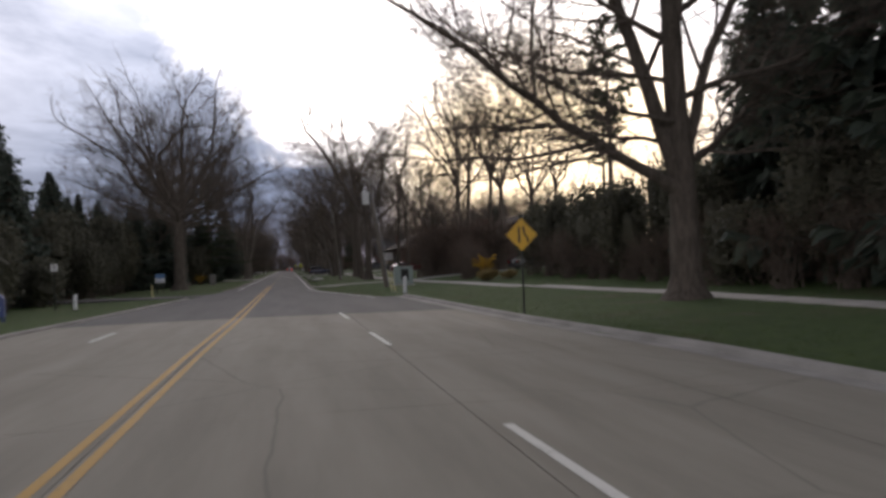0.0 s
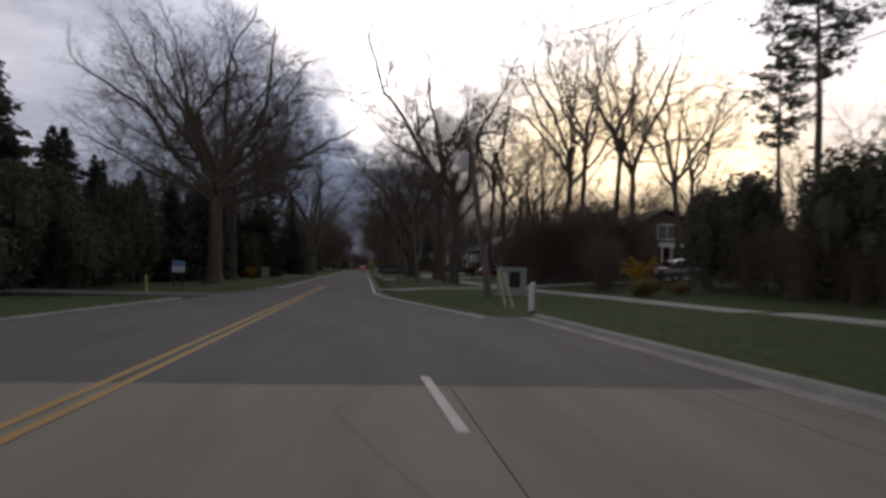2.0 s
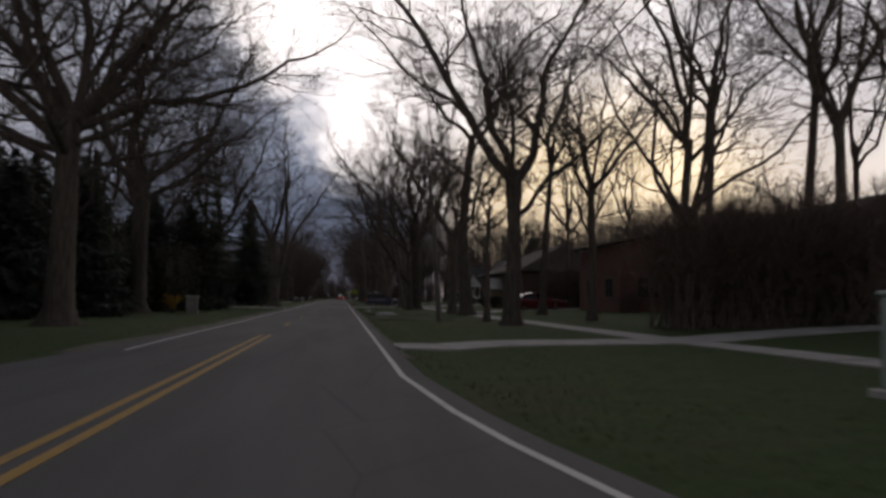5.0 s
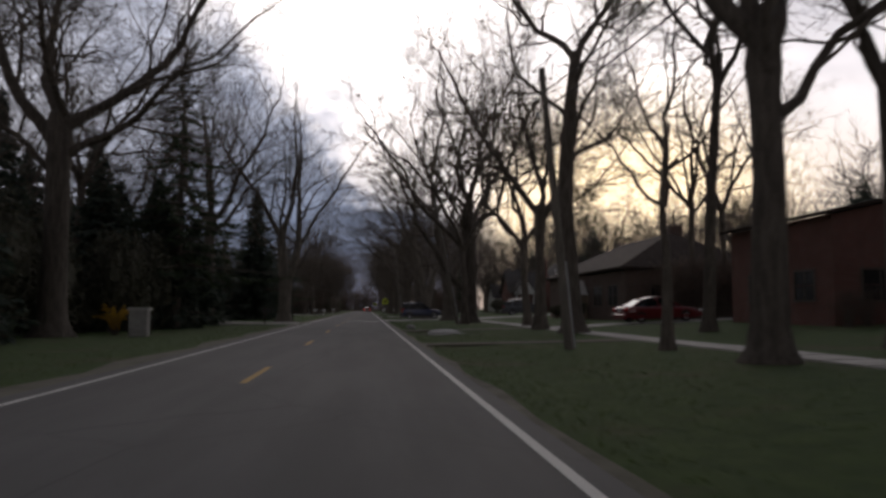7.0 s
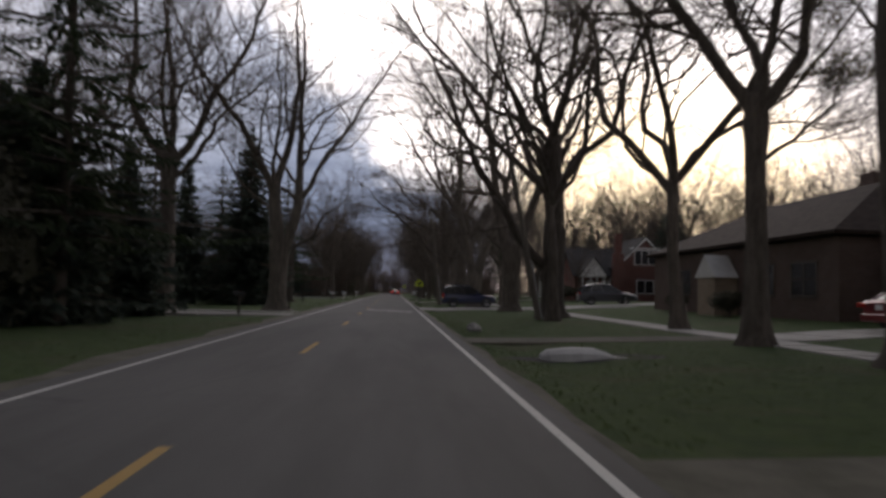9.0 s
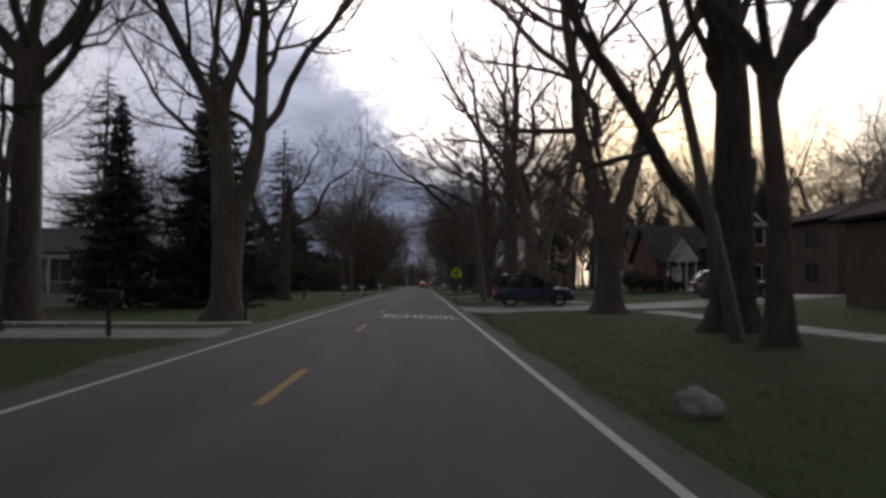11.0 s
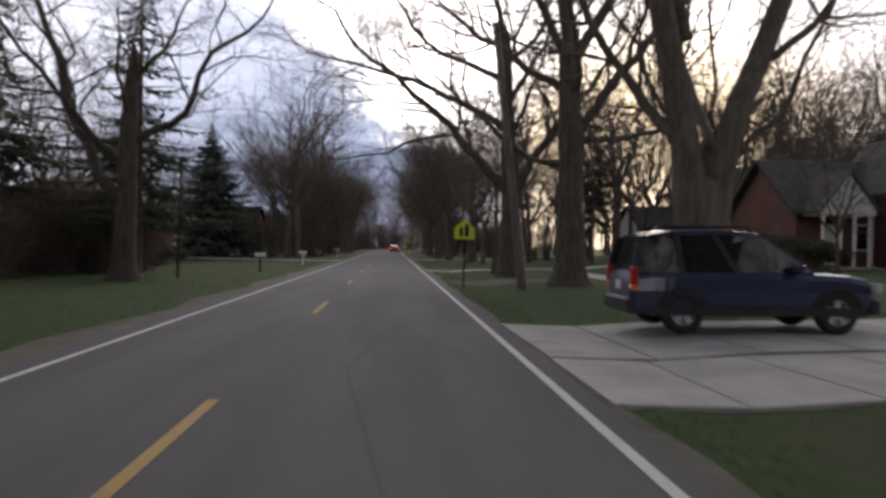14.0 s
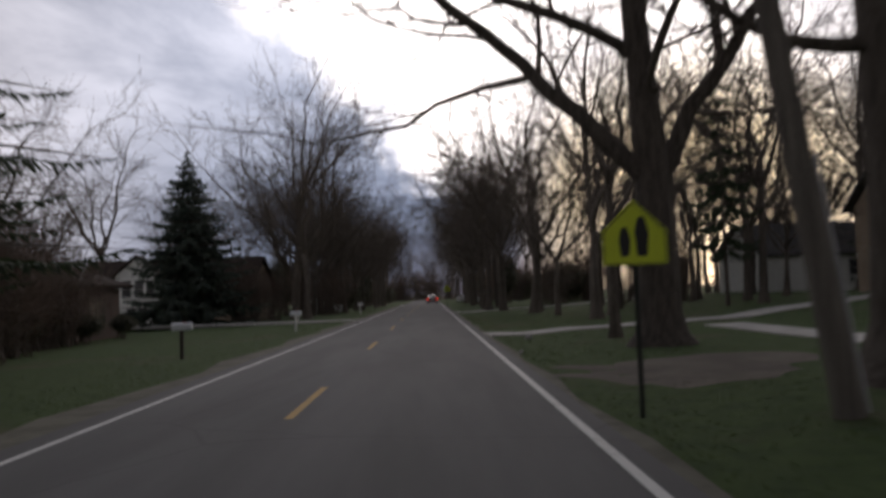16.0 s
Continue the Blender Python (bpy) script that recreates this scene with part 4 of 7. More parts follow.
plant_conifer("spruce_tree", -12.0, 157.5, "big dark green spruce with drooping boughs down to the lawn", spruce(61, 14.8, 4.6, fine=2.9))
row_spruce = plant_conifer("spruce_tree", -19.0, 62.0, "dark spruce in a row of evergreens", spruce(66, 10.8, 4.2, bare=0.8), rz=12)
mid_spruce = plant_conifer("spruce_tree", -18.1, 219.2, "shapely dark blue-green spruce on the front lawn", spruce(62, 13.4, 6.1, gap=0.50, droop=0.22, fine=1.7))
thin_spruce = plant_conifer("spruce_tree", -16.4, 155.5, "dark spruce with ragged boughs", spruce(63, 11.5, 3.1, bare=0.9, full=1.2))
def more_conifers(src, spots, label, width=1.0):
    for x, y, s, rz in spots:
        tagged(copy_thing(src, pose(x, y, land_z(x, y), 0, 0, rz) @ Matrix.Diagonal((s * width / src.scale[0], s * width / src.scale[0], s / src.scale[0], 1))), label)


more_conifers(row_spruce, [(-23.5, 67.0, 1.15, 55), (-27.5, 73.0, 1.26, 95), (-21.0, 79.0, 1.05, 160), (-27.0, 82.0, 1.7, 200), (-24.0, 89.0, 1.20, 245), (-31.0, 95.0, 1.30, 290), (-17.0, 96.0, 0.85, 350), (-15.0, 101.0, 0.90, 33), (-13.0, 122.5, 0.88, 75), (-17.5, 129.5, 0.97, 140), (-12.6, 131.0, 0.73, 210), (-19.0, 104.0, 0.97, 330), (-24.5, 112.0, 1.12, 15), (-15.2, 119.0, 0.92, 40), (-21.5, 124.0, 1.07, 100), (-25.6, 101.6, 1.07, 200), (-20.5, 133.0, 0.92, 300)], "dark spruce in a row of evergreens", 1.1)
more_conifers(row_spruce, [(23.0, 29.5, 2.03, 65), (26.5, 24.5, 2.16, 110), (21.5, 21.5, 1.96, 205), (25.5, 17.0, 2.16, 310), (27.0, 40.0, 1.69, 30), (22.5, 36.5, 1.49, 150), (28.5, 30.0, 1.76, 220)], "tall dark spruce at the back of a lawn", 0.85)
more_conifers(thin_spruce, [(-18.0, 112.5, 1.05, 60), (-22.5, 94.0, 0.95, 120), (-20.5, 86.0, 0.9, 280), (-23.5, 75.0, 0.85, 20), (-18.5, 127.0, 1.15, 250), (-24.0, 58.0, 1.0, 70), (-21.0, 47.0, 1.05, 170),
                            (-16.5, 41.0, 0.95, 310), (-27.0, 146.0, 1.0, 0), (29.6, 209.5, 1.0, 60)], "ragged dark spruce at the back of the lawn")
more_conifers(mid_spruce, [(-31.0, 66.0, 1.0, 45), (35.0, 190.0, 1.0, 10), (37.5, 199.0, 0.9, 222), (32.0, 120.0, 0.7, 5)], "dark spruce rising beyond the house roofs")



def pine_crown(seed, height, bare, radius):
    """A pine: a tall bare trunk and uneven rising boughs that end in tufts of long needles."""
    r = random.Random(seed)
    wood, green = Mesh(), Mesh()
    wood.tube([(0, 0, -0.3), (0, 0, 0.5), (0.12, 0, height * 0.5), (0, 0.1, height * 0.97)], [0.34, 0.30, 0.19, 0.03], 10)
    z = bare
    while z < height - 0.2:
        t = (z - bare) / (height - bare)
        reach = radius * min(1.0, 0.5 + 1.6 * t) * (1 - t) ** 0.55
        for i in range(r.randint(4, 6)):
            a, l = r.uniform(0, 6.28), reach * r.uniform(0.5, 1.15) + 0.25
            out, tilt = Vector((math.sin(a), math.cos(a), 0)), r.uniform(-0.05, 0.38)
            p0 = Vector((0, 0, z + r.uniform(-0.2, 0.2)))
            p1 = p0 + out * l * 0.55 + Vector((0, 0, l * tilt * 0.4))
            p2 = p0 + out * l + Vector((0, 0, l * tilt))
            wood.tube([p0, p1, p2], [0.05, 0.03, 0.012], 4, 0, False)
            for k in range(int(5 + l * 3.2)):
                u = r.uniform(0.3, 1.05)
                c = p0.lerp(p1, u / 0.55) if u < 0.55 else p1.lerp(p2, (u - 0.55) / 0.45)
                c = c + Vector((r.gauss(0, 0.16), r.gauss(0, 0.16), r.gauss(0, 0.1))) * (0.5 + l * 0.3)
                for q in range(7):
                    d = (out * 0.5 + Vector((r.gauss(0, 1), r.gauss(0, 1), r.gauss(0.35, 0.7)))).normalized() * r.uniform(0.22, 0.42)
                    w = d.cross(Vector((r.gauss(0, 1), r.gauss(0, 1), r.gauss(0, 1)))).normalized() * 0.05
                    green.poly([c - w * 0.5, c + d * 0.6 + w, c + d, c + d * 0.6 - w])
        z += r.uniform(0.32, 0.6)
    return wood, green


pine = plant_conifer("pine_tree", 27.4, 66.0, "tall pine with a bare lower trunk and a tufted crown", pine_crown(64, 22.0, 12.5, 4.0), PINE)
larch = plant_conifer("larch_tree", -11.9, 178.6, "thin larch with level wispy boughs", spruce(65, 14.5, 6.2, bare=2.6, droop=0.2, gap=0.7, open_crown=0.5, full=3.0, fringe=0.3), PINE)
more_conifers(larch, [(-11.5, 121.7, 1.2, 20), (-24.0, 172.0, 1.25, 70), (-19.5, 181.0, 1.1, 200)], "thin larch with level wispy boughs")
more_conifers(larch, [(14.9, 200.0, 1.12, 40)], "narrow thin larch standing behind the lawns", 0.42)
more_conifers(pine, [(33.0, 80.0, 0.85, 120), (36.0, 58.0, 0.9, 60)], "tall pine with a bare lower trunk")

# bare trees of the gardens and woods behind, four kinds planted many times
KINDS = []
for i, (h, r0, fork, n, el, bud) in enumerate(((19, 0.24, 8.0, 6, (52, 80), 0.1), (16, 0.2, 4.5, 6, (40, 75), 0.35), (21, 0.22, 10.5, 5, (58, 84), 0.05), (12, 0.15, 2.8, 7, (35, 75), 0.5), (20, 0.26, 4.2, 5, (60, 84), 0.9), (17, 0.2, 4.0, 6, (45, 80), 0.0), (20, 0.22, 7.5, 6, (50, 80), 0.0))):
    t = Tree(70 + i, lift=0.24, wander=0.17, dense=(0.62, 0.62, 0.6, 0.7, 0.64, 1.0, 1.0)[i], buds=bud * 0.5, depth=4 if i in (0, 1, 2, 4) else 3, twig=0.011 if i < 5 else 0.018)
    t.trunk([(0, 0, 0), (0.1, 0, fork * 0.5), (0, 0.1, fork)], [r0, r0 * 0.85, r0 * 0.78])
    for row in ring_limbs(80 + i, fork, n, (h - fork) * 0.62, r0 * 0.75, el):
        t.grow(Vector(row[:3]), heading(row[3], row[4]), row[5] * 1.18, row[6], 1)
    KINDS.append(t)
LABELS = ("tall slender bare tree in the woods behind the gardens", "spreading bare tree with reddish opening buds", "very tall bare tree with a high crown", "small bushy bare tree with swelling buds", "tall many-stemmed tree hazy with yellow-brown opening buds", "bare tree in the distant woods along the road", "tall bare tree in the distant woods along the road")
FIRST = [None] * 7
woods = random.Random(9)


def wild(kind, x, y, s=1.0):
    if -33 < x < -14.5 and 226 < y < 242:
        y += 16
    at = pose(x, y, land_z(x, y) - 0.05, woods.uniform(-3, 3), woods.uniform(-3, 3), woods.uniform(0, 360)) @ Matrix.Scale(s, 4)
    if FIRST[kind] is None:
        FIRST[kind] = KINDS[kind].finish(at, LABELS[kind], group="woodland trees")
        return FIRST[kind]
    return copy_thing(FIRST[kind], at @ Matrix.Scale(1 / FIRST[kind].scale[0], 4))


# trees that stand apart, seen against the sky
for k, x, y, s in ((0, 13.5, 92, 0.9), (0, 20.1, 95.5, 1.3), (2, 21.6, 95.0, 1.3), (2, 21.7, 86, 1.13), (0, 23.2, 85.4, 1.17), (0, 26.6, 84, 1.05), (0, 21.2, 121.6, 0.95), (0, 23.4, 121.8, 0.9), (2, 26.4, 121.6, 0.85), (2, 35.0, 101, 1.1), (1, 15.0, 84, 1.0), (1, 42.0, 84, 0.95), (1, 43.0, 92, 1.0), (2, 14.0, 104, 1.1),
                   (4, 7.6, 197, 0.95), (4, 6.6, 211, 1.0), (4, -9.5, 246, 0.9), (1, 7.2, 129.8, 1.3), (1, 10.4, 122.5, 1.25), (1, 9.8, 166, 0.85), (0, 9.0, 200, 0.75), (1, 7.2, 205.5, 0.75), (1, 7.4, 214, 0.8), (0, 4.9, 229, 0.8), (1, 6.6, 238, 0.85), (0, 6.0, 252, 0.9),
                   (1, 5.8, 268, 0.95), (0, -17.5, 121, 1.15), (1, -19.5, 116, 1.1), (1, -15.5, 101, 1.05), (1, -17.0, 128, 1.2), (1, -21.0, 140, 1.3), (4, -18.0, 147, 0.95), (3, -19.5, 186, 1.15), (1, -24.0, 190, 1.0), (3, -27.5, 184, 1.3), (1, -21.0, 197, 0.9), (1, 5.6, 222, 1.05), (1, -12.5, 232, 0.95), (1, -10.4, 226, 1.35), (0, -12.0, 229, 1.2), (1, -11.5, 241, 1.0), (0, -14.0, 248, 0.9), (1, -8.6, 258, 0.95), (1, -8.2, 275, 1.0), (0, -7.9, 292, 1.0)):
    wild(k, x, y, s)
for i in range(18):
    wild(woods.choice((5, 6, 5, 3)), woods.uniform(14, 42), woods.uniform(208, 330), woods.uniform(0.7, 1.0))
for i in range(15):
    wild(woods.choice((5, 6, 5, 3)), woods.uniform(-45, -15), woods.uniform(225, 330), woods.uniform(0.7, 1.0))
for i in range(14):
    wild(woods.choice((5, 6, 5)), woods.uniform(-48, -26), woods.uniform(70, 215), woods.uniform(0.7, 1.0))
for i in range(16):
    wild(woods.choice((5, 6, 5)), woods.uniform(38, 70), woods.uniform(60, 215), woods.uniform(0.7, 1.0))
for i in range(16):
    wild(woods.choice((5, 6)), woods.uniform(-22, 22), woods.uniform(345, 400), woods.uniform(0.9, 1.2))
for i in range(24):
    wild(woods.choice((1, 5, 6)), 4.8 + woods.uniform(0, 5.5), 222 + i * 5.2 + woods.uniform(-1.5, 1.5), woods.uniform(0.85, 1.1))
for i in range(26):
    wild(woods.choice((1, 5, 6)), -7.6 - woods.uniform(0, 6), 228 + i * 4.6 + woods.uniform(-1.5, 1.5), woods.uniform(0.85, 1.1))
for i in range(6):
    wild(woods.choice((5, 6)), woods.uniform(11, 20), 200 + i * 4.5, woods.uniform(0.7, 0.95))

for i in range(26):
    wild(woods.choice((5, 6)), woods.uniform(34, 58), 118 + i * 6.5 + woods.uniform(-2, 2), woods.uniform(0.7, 0.95))

for k, x, y, q in ((3, 22.0, 191.6, 1.0), (1, 27.0, 192.2, 0.8), (3, 33.0, 191, 1.1), (1, 37.0, 187, 0.85), (0, 36.5, 177.5, 0.8), (3, 41, 172, 1.2), (1, 39.5, 180, 0.9), (1, 33.5, 149, 0.75), (3, 36.0, 141, 1.1), (3, 31.5, 128, 1.0), (1, 35.0, 133, 0.8)):
    wild(k, x, y, q)

for k, x, y, q in ((3, 19.4, 175.4, 0.62), (0, 26, 207.5, 1.05), (1, 30, 210, 1.2), (0, 34, 206, 1.1), (1, 38, 209, 1.25), (0, 42, 204, 1.15), (1, 46, 200, 1.25), (4, 36, 214, 1.05),
                   (1, 50, 206, 1.25), (0, 54, 199, 1.2), (1, 27, 221, 1.2), (4, 44, 212, 1.1), (1, 22, 214, 1.15), (0, 48, 190, 1.1), (1, 52, 182, 1.15)):
    wild(k, x, y, q)
for i in range(12):
    wild(woods.choice((3, 3, 5)), 19 + i * 2.3 + woods.uniform(-1, 1), woods.uniform(206, 236), woods.uniform(1.0, 1.35))

# the leafless woods that close the view on every side: stems, branches and underwood
fw, fu = Mesh(), Mesh()
fr = random.Random(33)
spots = [(fr.uniform(-80, -50), fr.uniform(0, 430)) for _ in range(230)] + [(fr.uniform(72, 105), fr.uniform(0, 430)) for _ in range(230)] + [(fr.uniform(-60, 75), fr.uniform(408, 445)) for _ in range(150)]
for x, y in spots:
    z = land_z(x, y) - 0.2
    h = fr.uniform(7, 12.5)
    fw.tube([(x, y, z), (x + fr.uniform(-0.3, 0.3), y, z + h * 0.6), (x, y, z + h)], [0.16, 0.1, 0.02], 3, 0, False)
    for k in range(34):
        u = fr.uniform(0.25, 0.97)
        b = Vector((x, y, z + h * u))
        a = fr.uniform(0, 6.28)
        l = h * 0.34 * (1.15 - u) * fr.uniform(0.6, 1.3) + 0.4
        e = b + Vector((math.cos(a) * l * 0.7, math.sin(a) * l * 0.7, l * fr.uniform(0.4, 0.9)))
        w = Vector((-math.sin(a), math.cos(a), 0.3)) * 0.055
        fw.poly([b - w, b + w, e])
        for q in range(4):
            c = b.lerp(e, fr.uniform(0.3, 1.0))
            d = c + Vector((fr.gauss(0, 0.5), fr.gauss(0, 0.5), fr.uniform(0.2, 0.9)))
            fw.poly([c - w * 0.6, c + w * 0.6, d])
    for k in range(26):
        c = Vector((x + fr.gauss(0, 2.2), y + fr.gauss(0, 2.2), z + abs(fr.gauss(0, 1.6))))
        a = Vector((fr.gauss(0, 1), fr.gauss(0, 1), fr.gauss(0, 1))).normalized() * fr.uniform(0.25, 0.6)
        b = a.cross(Vector((fr.gauss(0, 1), fr.gauss(0, 1), fr.gauss(0, 1)))).normalized() * 0.3
        fu.poly([c - a, c + b, c + a, c - b])
solid("far_woods", fw, TWIG, "grey leafless woods closing the view beyond the gardens", "woods", "stuff")
solid("far_underwood", fu, BRUSH, "dark brown underwood at the feet of the far woods", "woods", "stuff")


def bush(seed, rx, ry, h, leaves, size=0.09, stems=9, lumps=7, twiggy=False):
    """A shrub: stems and leaves scattered over several rounded lumps."""
    r = random.Random(seed)
    wood, green = Mesh(), Mesh()
    centres = []
    for i in range(lumps):
        a = r.uniform(0, 6.28)
        q = r.uniform(0, 0.55)
        centres.append((Vector((math.cos(a) * rx * q, math.sin(a) * ry * q, h * r.uniform(0.35, 0.68))), r.uniform(0.42, 0.62)))
    for i in range(stems):
        c, s = r.choice(centres)
        p = Vector((r.gauss(0, rx * 0.15), r.gauss(0, ry * 0.15), -0.1))
        wood.tube([p, p.lerp(c, 0.5) + Vector((r.gauss(0, 0.1), r.gauss(0, 0.1), 0)), c + Vector((r.gauss(0, rx * 0.2), r.gauss(0, ry * 0.2), h * 0.2))], [0.03, 0.02, 0.008], 4, 0, False)
    if not twiggy:
        # the dense inside of each lump
        for c, s in centres:
            rings = []
            for a in range(1, 6):
                b = math.pi * a / 6
                ring = []
                for k in range(8):
                    g = 2 * math.pi * k / 8
                    d = Vector((math.sin(b) * math.cos(g), math.sin(b) * math.sin(g), math.cos(b))) * 0.58 * r.uniform(0.7, 1.2)
                    ring.append((c.x + d.x * rx * s, c.y + d.y * ry * s, max(0.02, c.z + d.z * h * s * 0.62)))
                rings.append(ring)
            green.loft(rings)
    for i in range(leaves):
        c, s = r.choice(centres)
        d = Vector((r.gauss(0, 1), r.gauss(0, 1), r.gauss(0, 1))).normalized() * (r.uniform(0.35 if twiggy else 0.6, 1.0) ** 0.5) * r.uniform(0.85, 1.12)
        q = c + Vector((d.x * rx * s, d.y * ry * s, d.z * h * s * 0.62))
        if q.z < 0.02:
            q.z = r.uniform(0.02, 0.25)
        a = Vector((r.gauss(0, 1), r.gauss(0, 1), r.gauss(0, 1)))
        if twiggy:
            # bare shoots that stand up and outward
            a = a * 0.5 + d + Vector((0, 0, 0.8))
        a = a.normalized() * size * r.uniform(0.6, 1.4)
        b = a.cross(Vector((r.gauss(0, 1), r.gauss(0, 1), r.gauss(0, 1)))).normalized() * (0.012 if twiggy else size * 0.45)
        green.poly([q - a, q + b, q + a, q - b])
    return wood, green


def fountain(seed, reach, h, canes):
    """A forsythia: long canes that spring from one foot and arch over, set with blossom."""
    r = random.Random(seed)
    wood, bloom = Mesh(), Mesh()
    for i in range(canes):
        a = 2 * math.pi * i / canes + r.uniform(-0.3, 0.3)
        out = Vector((math.cos(a), math.sin(a), 0)) * reach * r.uniform(0.25, 1.1)
        top = h * r.uniform(0.6, 1.1)
        foot = Vector((r.gauss(0, 0.1), r.gauss(0, 0.1), -0.05))
        pts = []
        for k in range(8):
            u = k / 7
            pts.append(foot + out * (u ** 1.25) + Vector((r.gauss(0, 0.025), r.gauss(0, 0.025), top * (1.75 * u - 0.95 * u ** 2.4))))
        wood.tube(pts, [0.014 - 0.0014 * k for k in range(8)], 4, 0, False)
        for k in range(100):
            u = r.uniform(0.16, 1.0) * 7
            j = min(int(u), 6)
            q = pts[j].lerp(pts[j + 1], u - j) + Vector((r.gauss(0, 0.022), r.gauss(0, 0.022), r.gauss(0, 0.022)))
            d = Vector((r.gauss(0, 1), r.gauss(0, 1), r.gauss(0, 1))).normalized() * r.uniform(0.022, 0.045)
            b = d.cross(Vector((r.gauss(0, 1), r.gauss(0, 1), r.gauss(0, 1)))).normalized() * 0.022
            bloom.poly([q - d, q + b, q + d, q - b])
    return wood, bloom


BUSHES = {}


def plant_bush(kind, x, y, label, scale=1.0, mat=SHRUB, rz=0, stretch=1.0, group="shrubs"):
    if -33 < x < -14.5 and 225 < y < 242:
        y += 17
    at = pose(x, y, land_z(x, y), 0, 0, rz) @ Matrix.Diagonal((scale, scale, scale * stretch, 1))
    key = kind + mat.name
    if key not in BUSHES:
        spec = {"hedge": (71, 2.2, 1.8, 3.6, 1700, 0.135, 8, 9), "round": (72, 1.1, 1.1, 1.5, 2600, 0.06, 9, 7), "tall": (73, 1.7, 1.7, 6.0, 1800, 0.14, 8, 10), "brush": (74, 2.4, 2.2, 4.2, 1200, 0.30, 40, 10, True),
                "forsythia": (75, 1.15, 1.75, 34), "straw": (76, 1.0, 0.9, 0.75, 1500, 0.09, 6, 6)}[kind]
        wood, green = fountain(*spec) if kind == "forsythia" else bush(*spec)
        ob = thing({"forsythia": "forsythia_bush", "straw": "grass_clump", "hedge": "hedge_shrub", "brush": "brush_thicket"}.get(kind, "shrub"), label, "shrub", group, at=at)
        tagged(part("stemwork", wood, TWIG, ob), kind="stuff")
        tagged(part("blossom" if kind == "forsythia" else "foliage", green, mat, ob), kind="stuff")
        BUSHES[key] = ob
        return ob
    src = BUSHES[key]
    made = copy_thing(src, at)
    made.matrix_basis = at
    return tagged(made, label)


hr = random.Random(14)
for i in range(17):
    plant_bush(hr.choice(("hedge", "tall")), 19.0 + hr.uniform(-1.2, 3.2) + 0.06 * abs(i - 6), 22 + i * 2.3 + hr.uniform(-0.8, 0.8), "dense dark evergreen shrub in a tall hedge", hr.uniform(0.95, 1.35), rz=hr.uniform(0, 360))
for i in range(20):
    plant_bush("brush", 15.6 + (i % 10) * 0.55 + hr.uniform(-0.3, 0.3), 79.8 + hr.uniform(0, 3.4), "brown thicket of leafless brush", hr.uniform(0.95, 1.4), BRUSH, rz=hr.uniform(0, 360))
for i in range(10):
    plant_bush("brush", 13.8 + (i % 5) * 0.6, 80.2 + hr.uniform(0, 2.6), "brown thicket of leafless brush", hr.uniform(1.0, 1.3), BRUSH, rz=hr.uniform(0, 360))
for i in range(4):
    plant_bush("brush", 19.5 + i * 1.3 + hr.uniform(-0.5, 0.5), 86 + hr.uniform(0, 6), "brown thicket of leafless brush", hr.uniform(0.5, 0.75), BRUSH, rz=hr.uniform(0, 360))
for i in range(8):
    plant_bush("brush", 19.2 + i * 1.3 + hr.uniform(-0.5, 0.5), 101.5 + hr.uniform(0, 1.4), "brown thicket of leafless brush by a brick house", hr.uniform(0.3, 0.5), BRUSH, rz=hr.uniform(0, 360))
for i in range(11):
    plant_bush("brush", 19.8 + i * 0.5 + hr.uniform(-0.2, 0.2), 120.6 + hr.uniform(0, 1.6), "brown thicket of leafless brush by a driveway", hr.uniform(0.7, 1.05), BRUSH, rz=hr.uniform(0, 360))
for i in range(6):
    plant_bush("brush", 13.8 + i * 0.55 + hr.uniform(0, 0.8), 64 + i * 2.0, "brown thicket of leafless brush", hr.uniform(0.6, 0.9), BRUSH, rz=hr.uniform(0, 360))
for i in range(22):
    plant_bush(hr.choice(("hedge", "tall", "tall", "hedge")), -16.5 + hr.uniform(-4.5, 1.5), 40 + i * 3.6 + hr.uniform(-1.2, 1.2), "dark evergreen shrub in a deep belt of planting", hr.uniform(0.85, 1.3), rz=hr.uniform(0, 360))
for i in range(26):
    plant_bush(hr.choice(("hedge", "tall", "tall")), -21 + hr.uniform(-4, 3), 48 + i * 3.1, "dark evergreen shrub in a deep belt of planting", hr.uniform(1.1, 1.5), rz=hr.uniform(0, 360))
for i in range(40):
    s = hr.choice((-1, 1))
    plant_bush("brush", (-12 + hr.uniform(-5, 2)) if s < 0 else (11 + hr.uniform(-2, 6)), 232 + i * 3.6, "dark tangle of roadside brush", hr.uniform(1.0, 1.5), BRUSH, rz=hr.uniform(0, 360))
for i in range(14):
    plant_bush("brush", hr.uniform(-12, 14), 395 + hr.uniform(0, 12), "dark tangle of distant brush", hr.uniform(1.5, 2.2), BRUSH, rz=hr.uniform(0, 360))
for i in range(12):
    plant_bush(hr.choice(("hedge", "tall")), -16.5 + hr.uniform(-4, 2.0), 104 + i * 1.9, "dark evergreen shrub under the trees", hr.uniform(0.7, 1.1), rz=hr.uniform(0, 360))
for i in range(16):
    plant_bush("brush", -17 + hr.uniform(-9, 4), 222 + i * 6.5, "brown thicket of leafless brush", hr.uniform(0.8, 1.3), BRUSH, rz=hr.uniform(0, 360))
for i in range(16):
    plant_bush("brush", 14 + hr.uniform(-2, 10), 215 + i * 7.0, "brown thicket of leafless brush", hr.uniform(0.8, 1.3), BRUSH, rz=hr.uniform(0, 360))
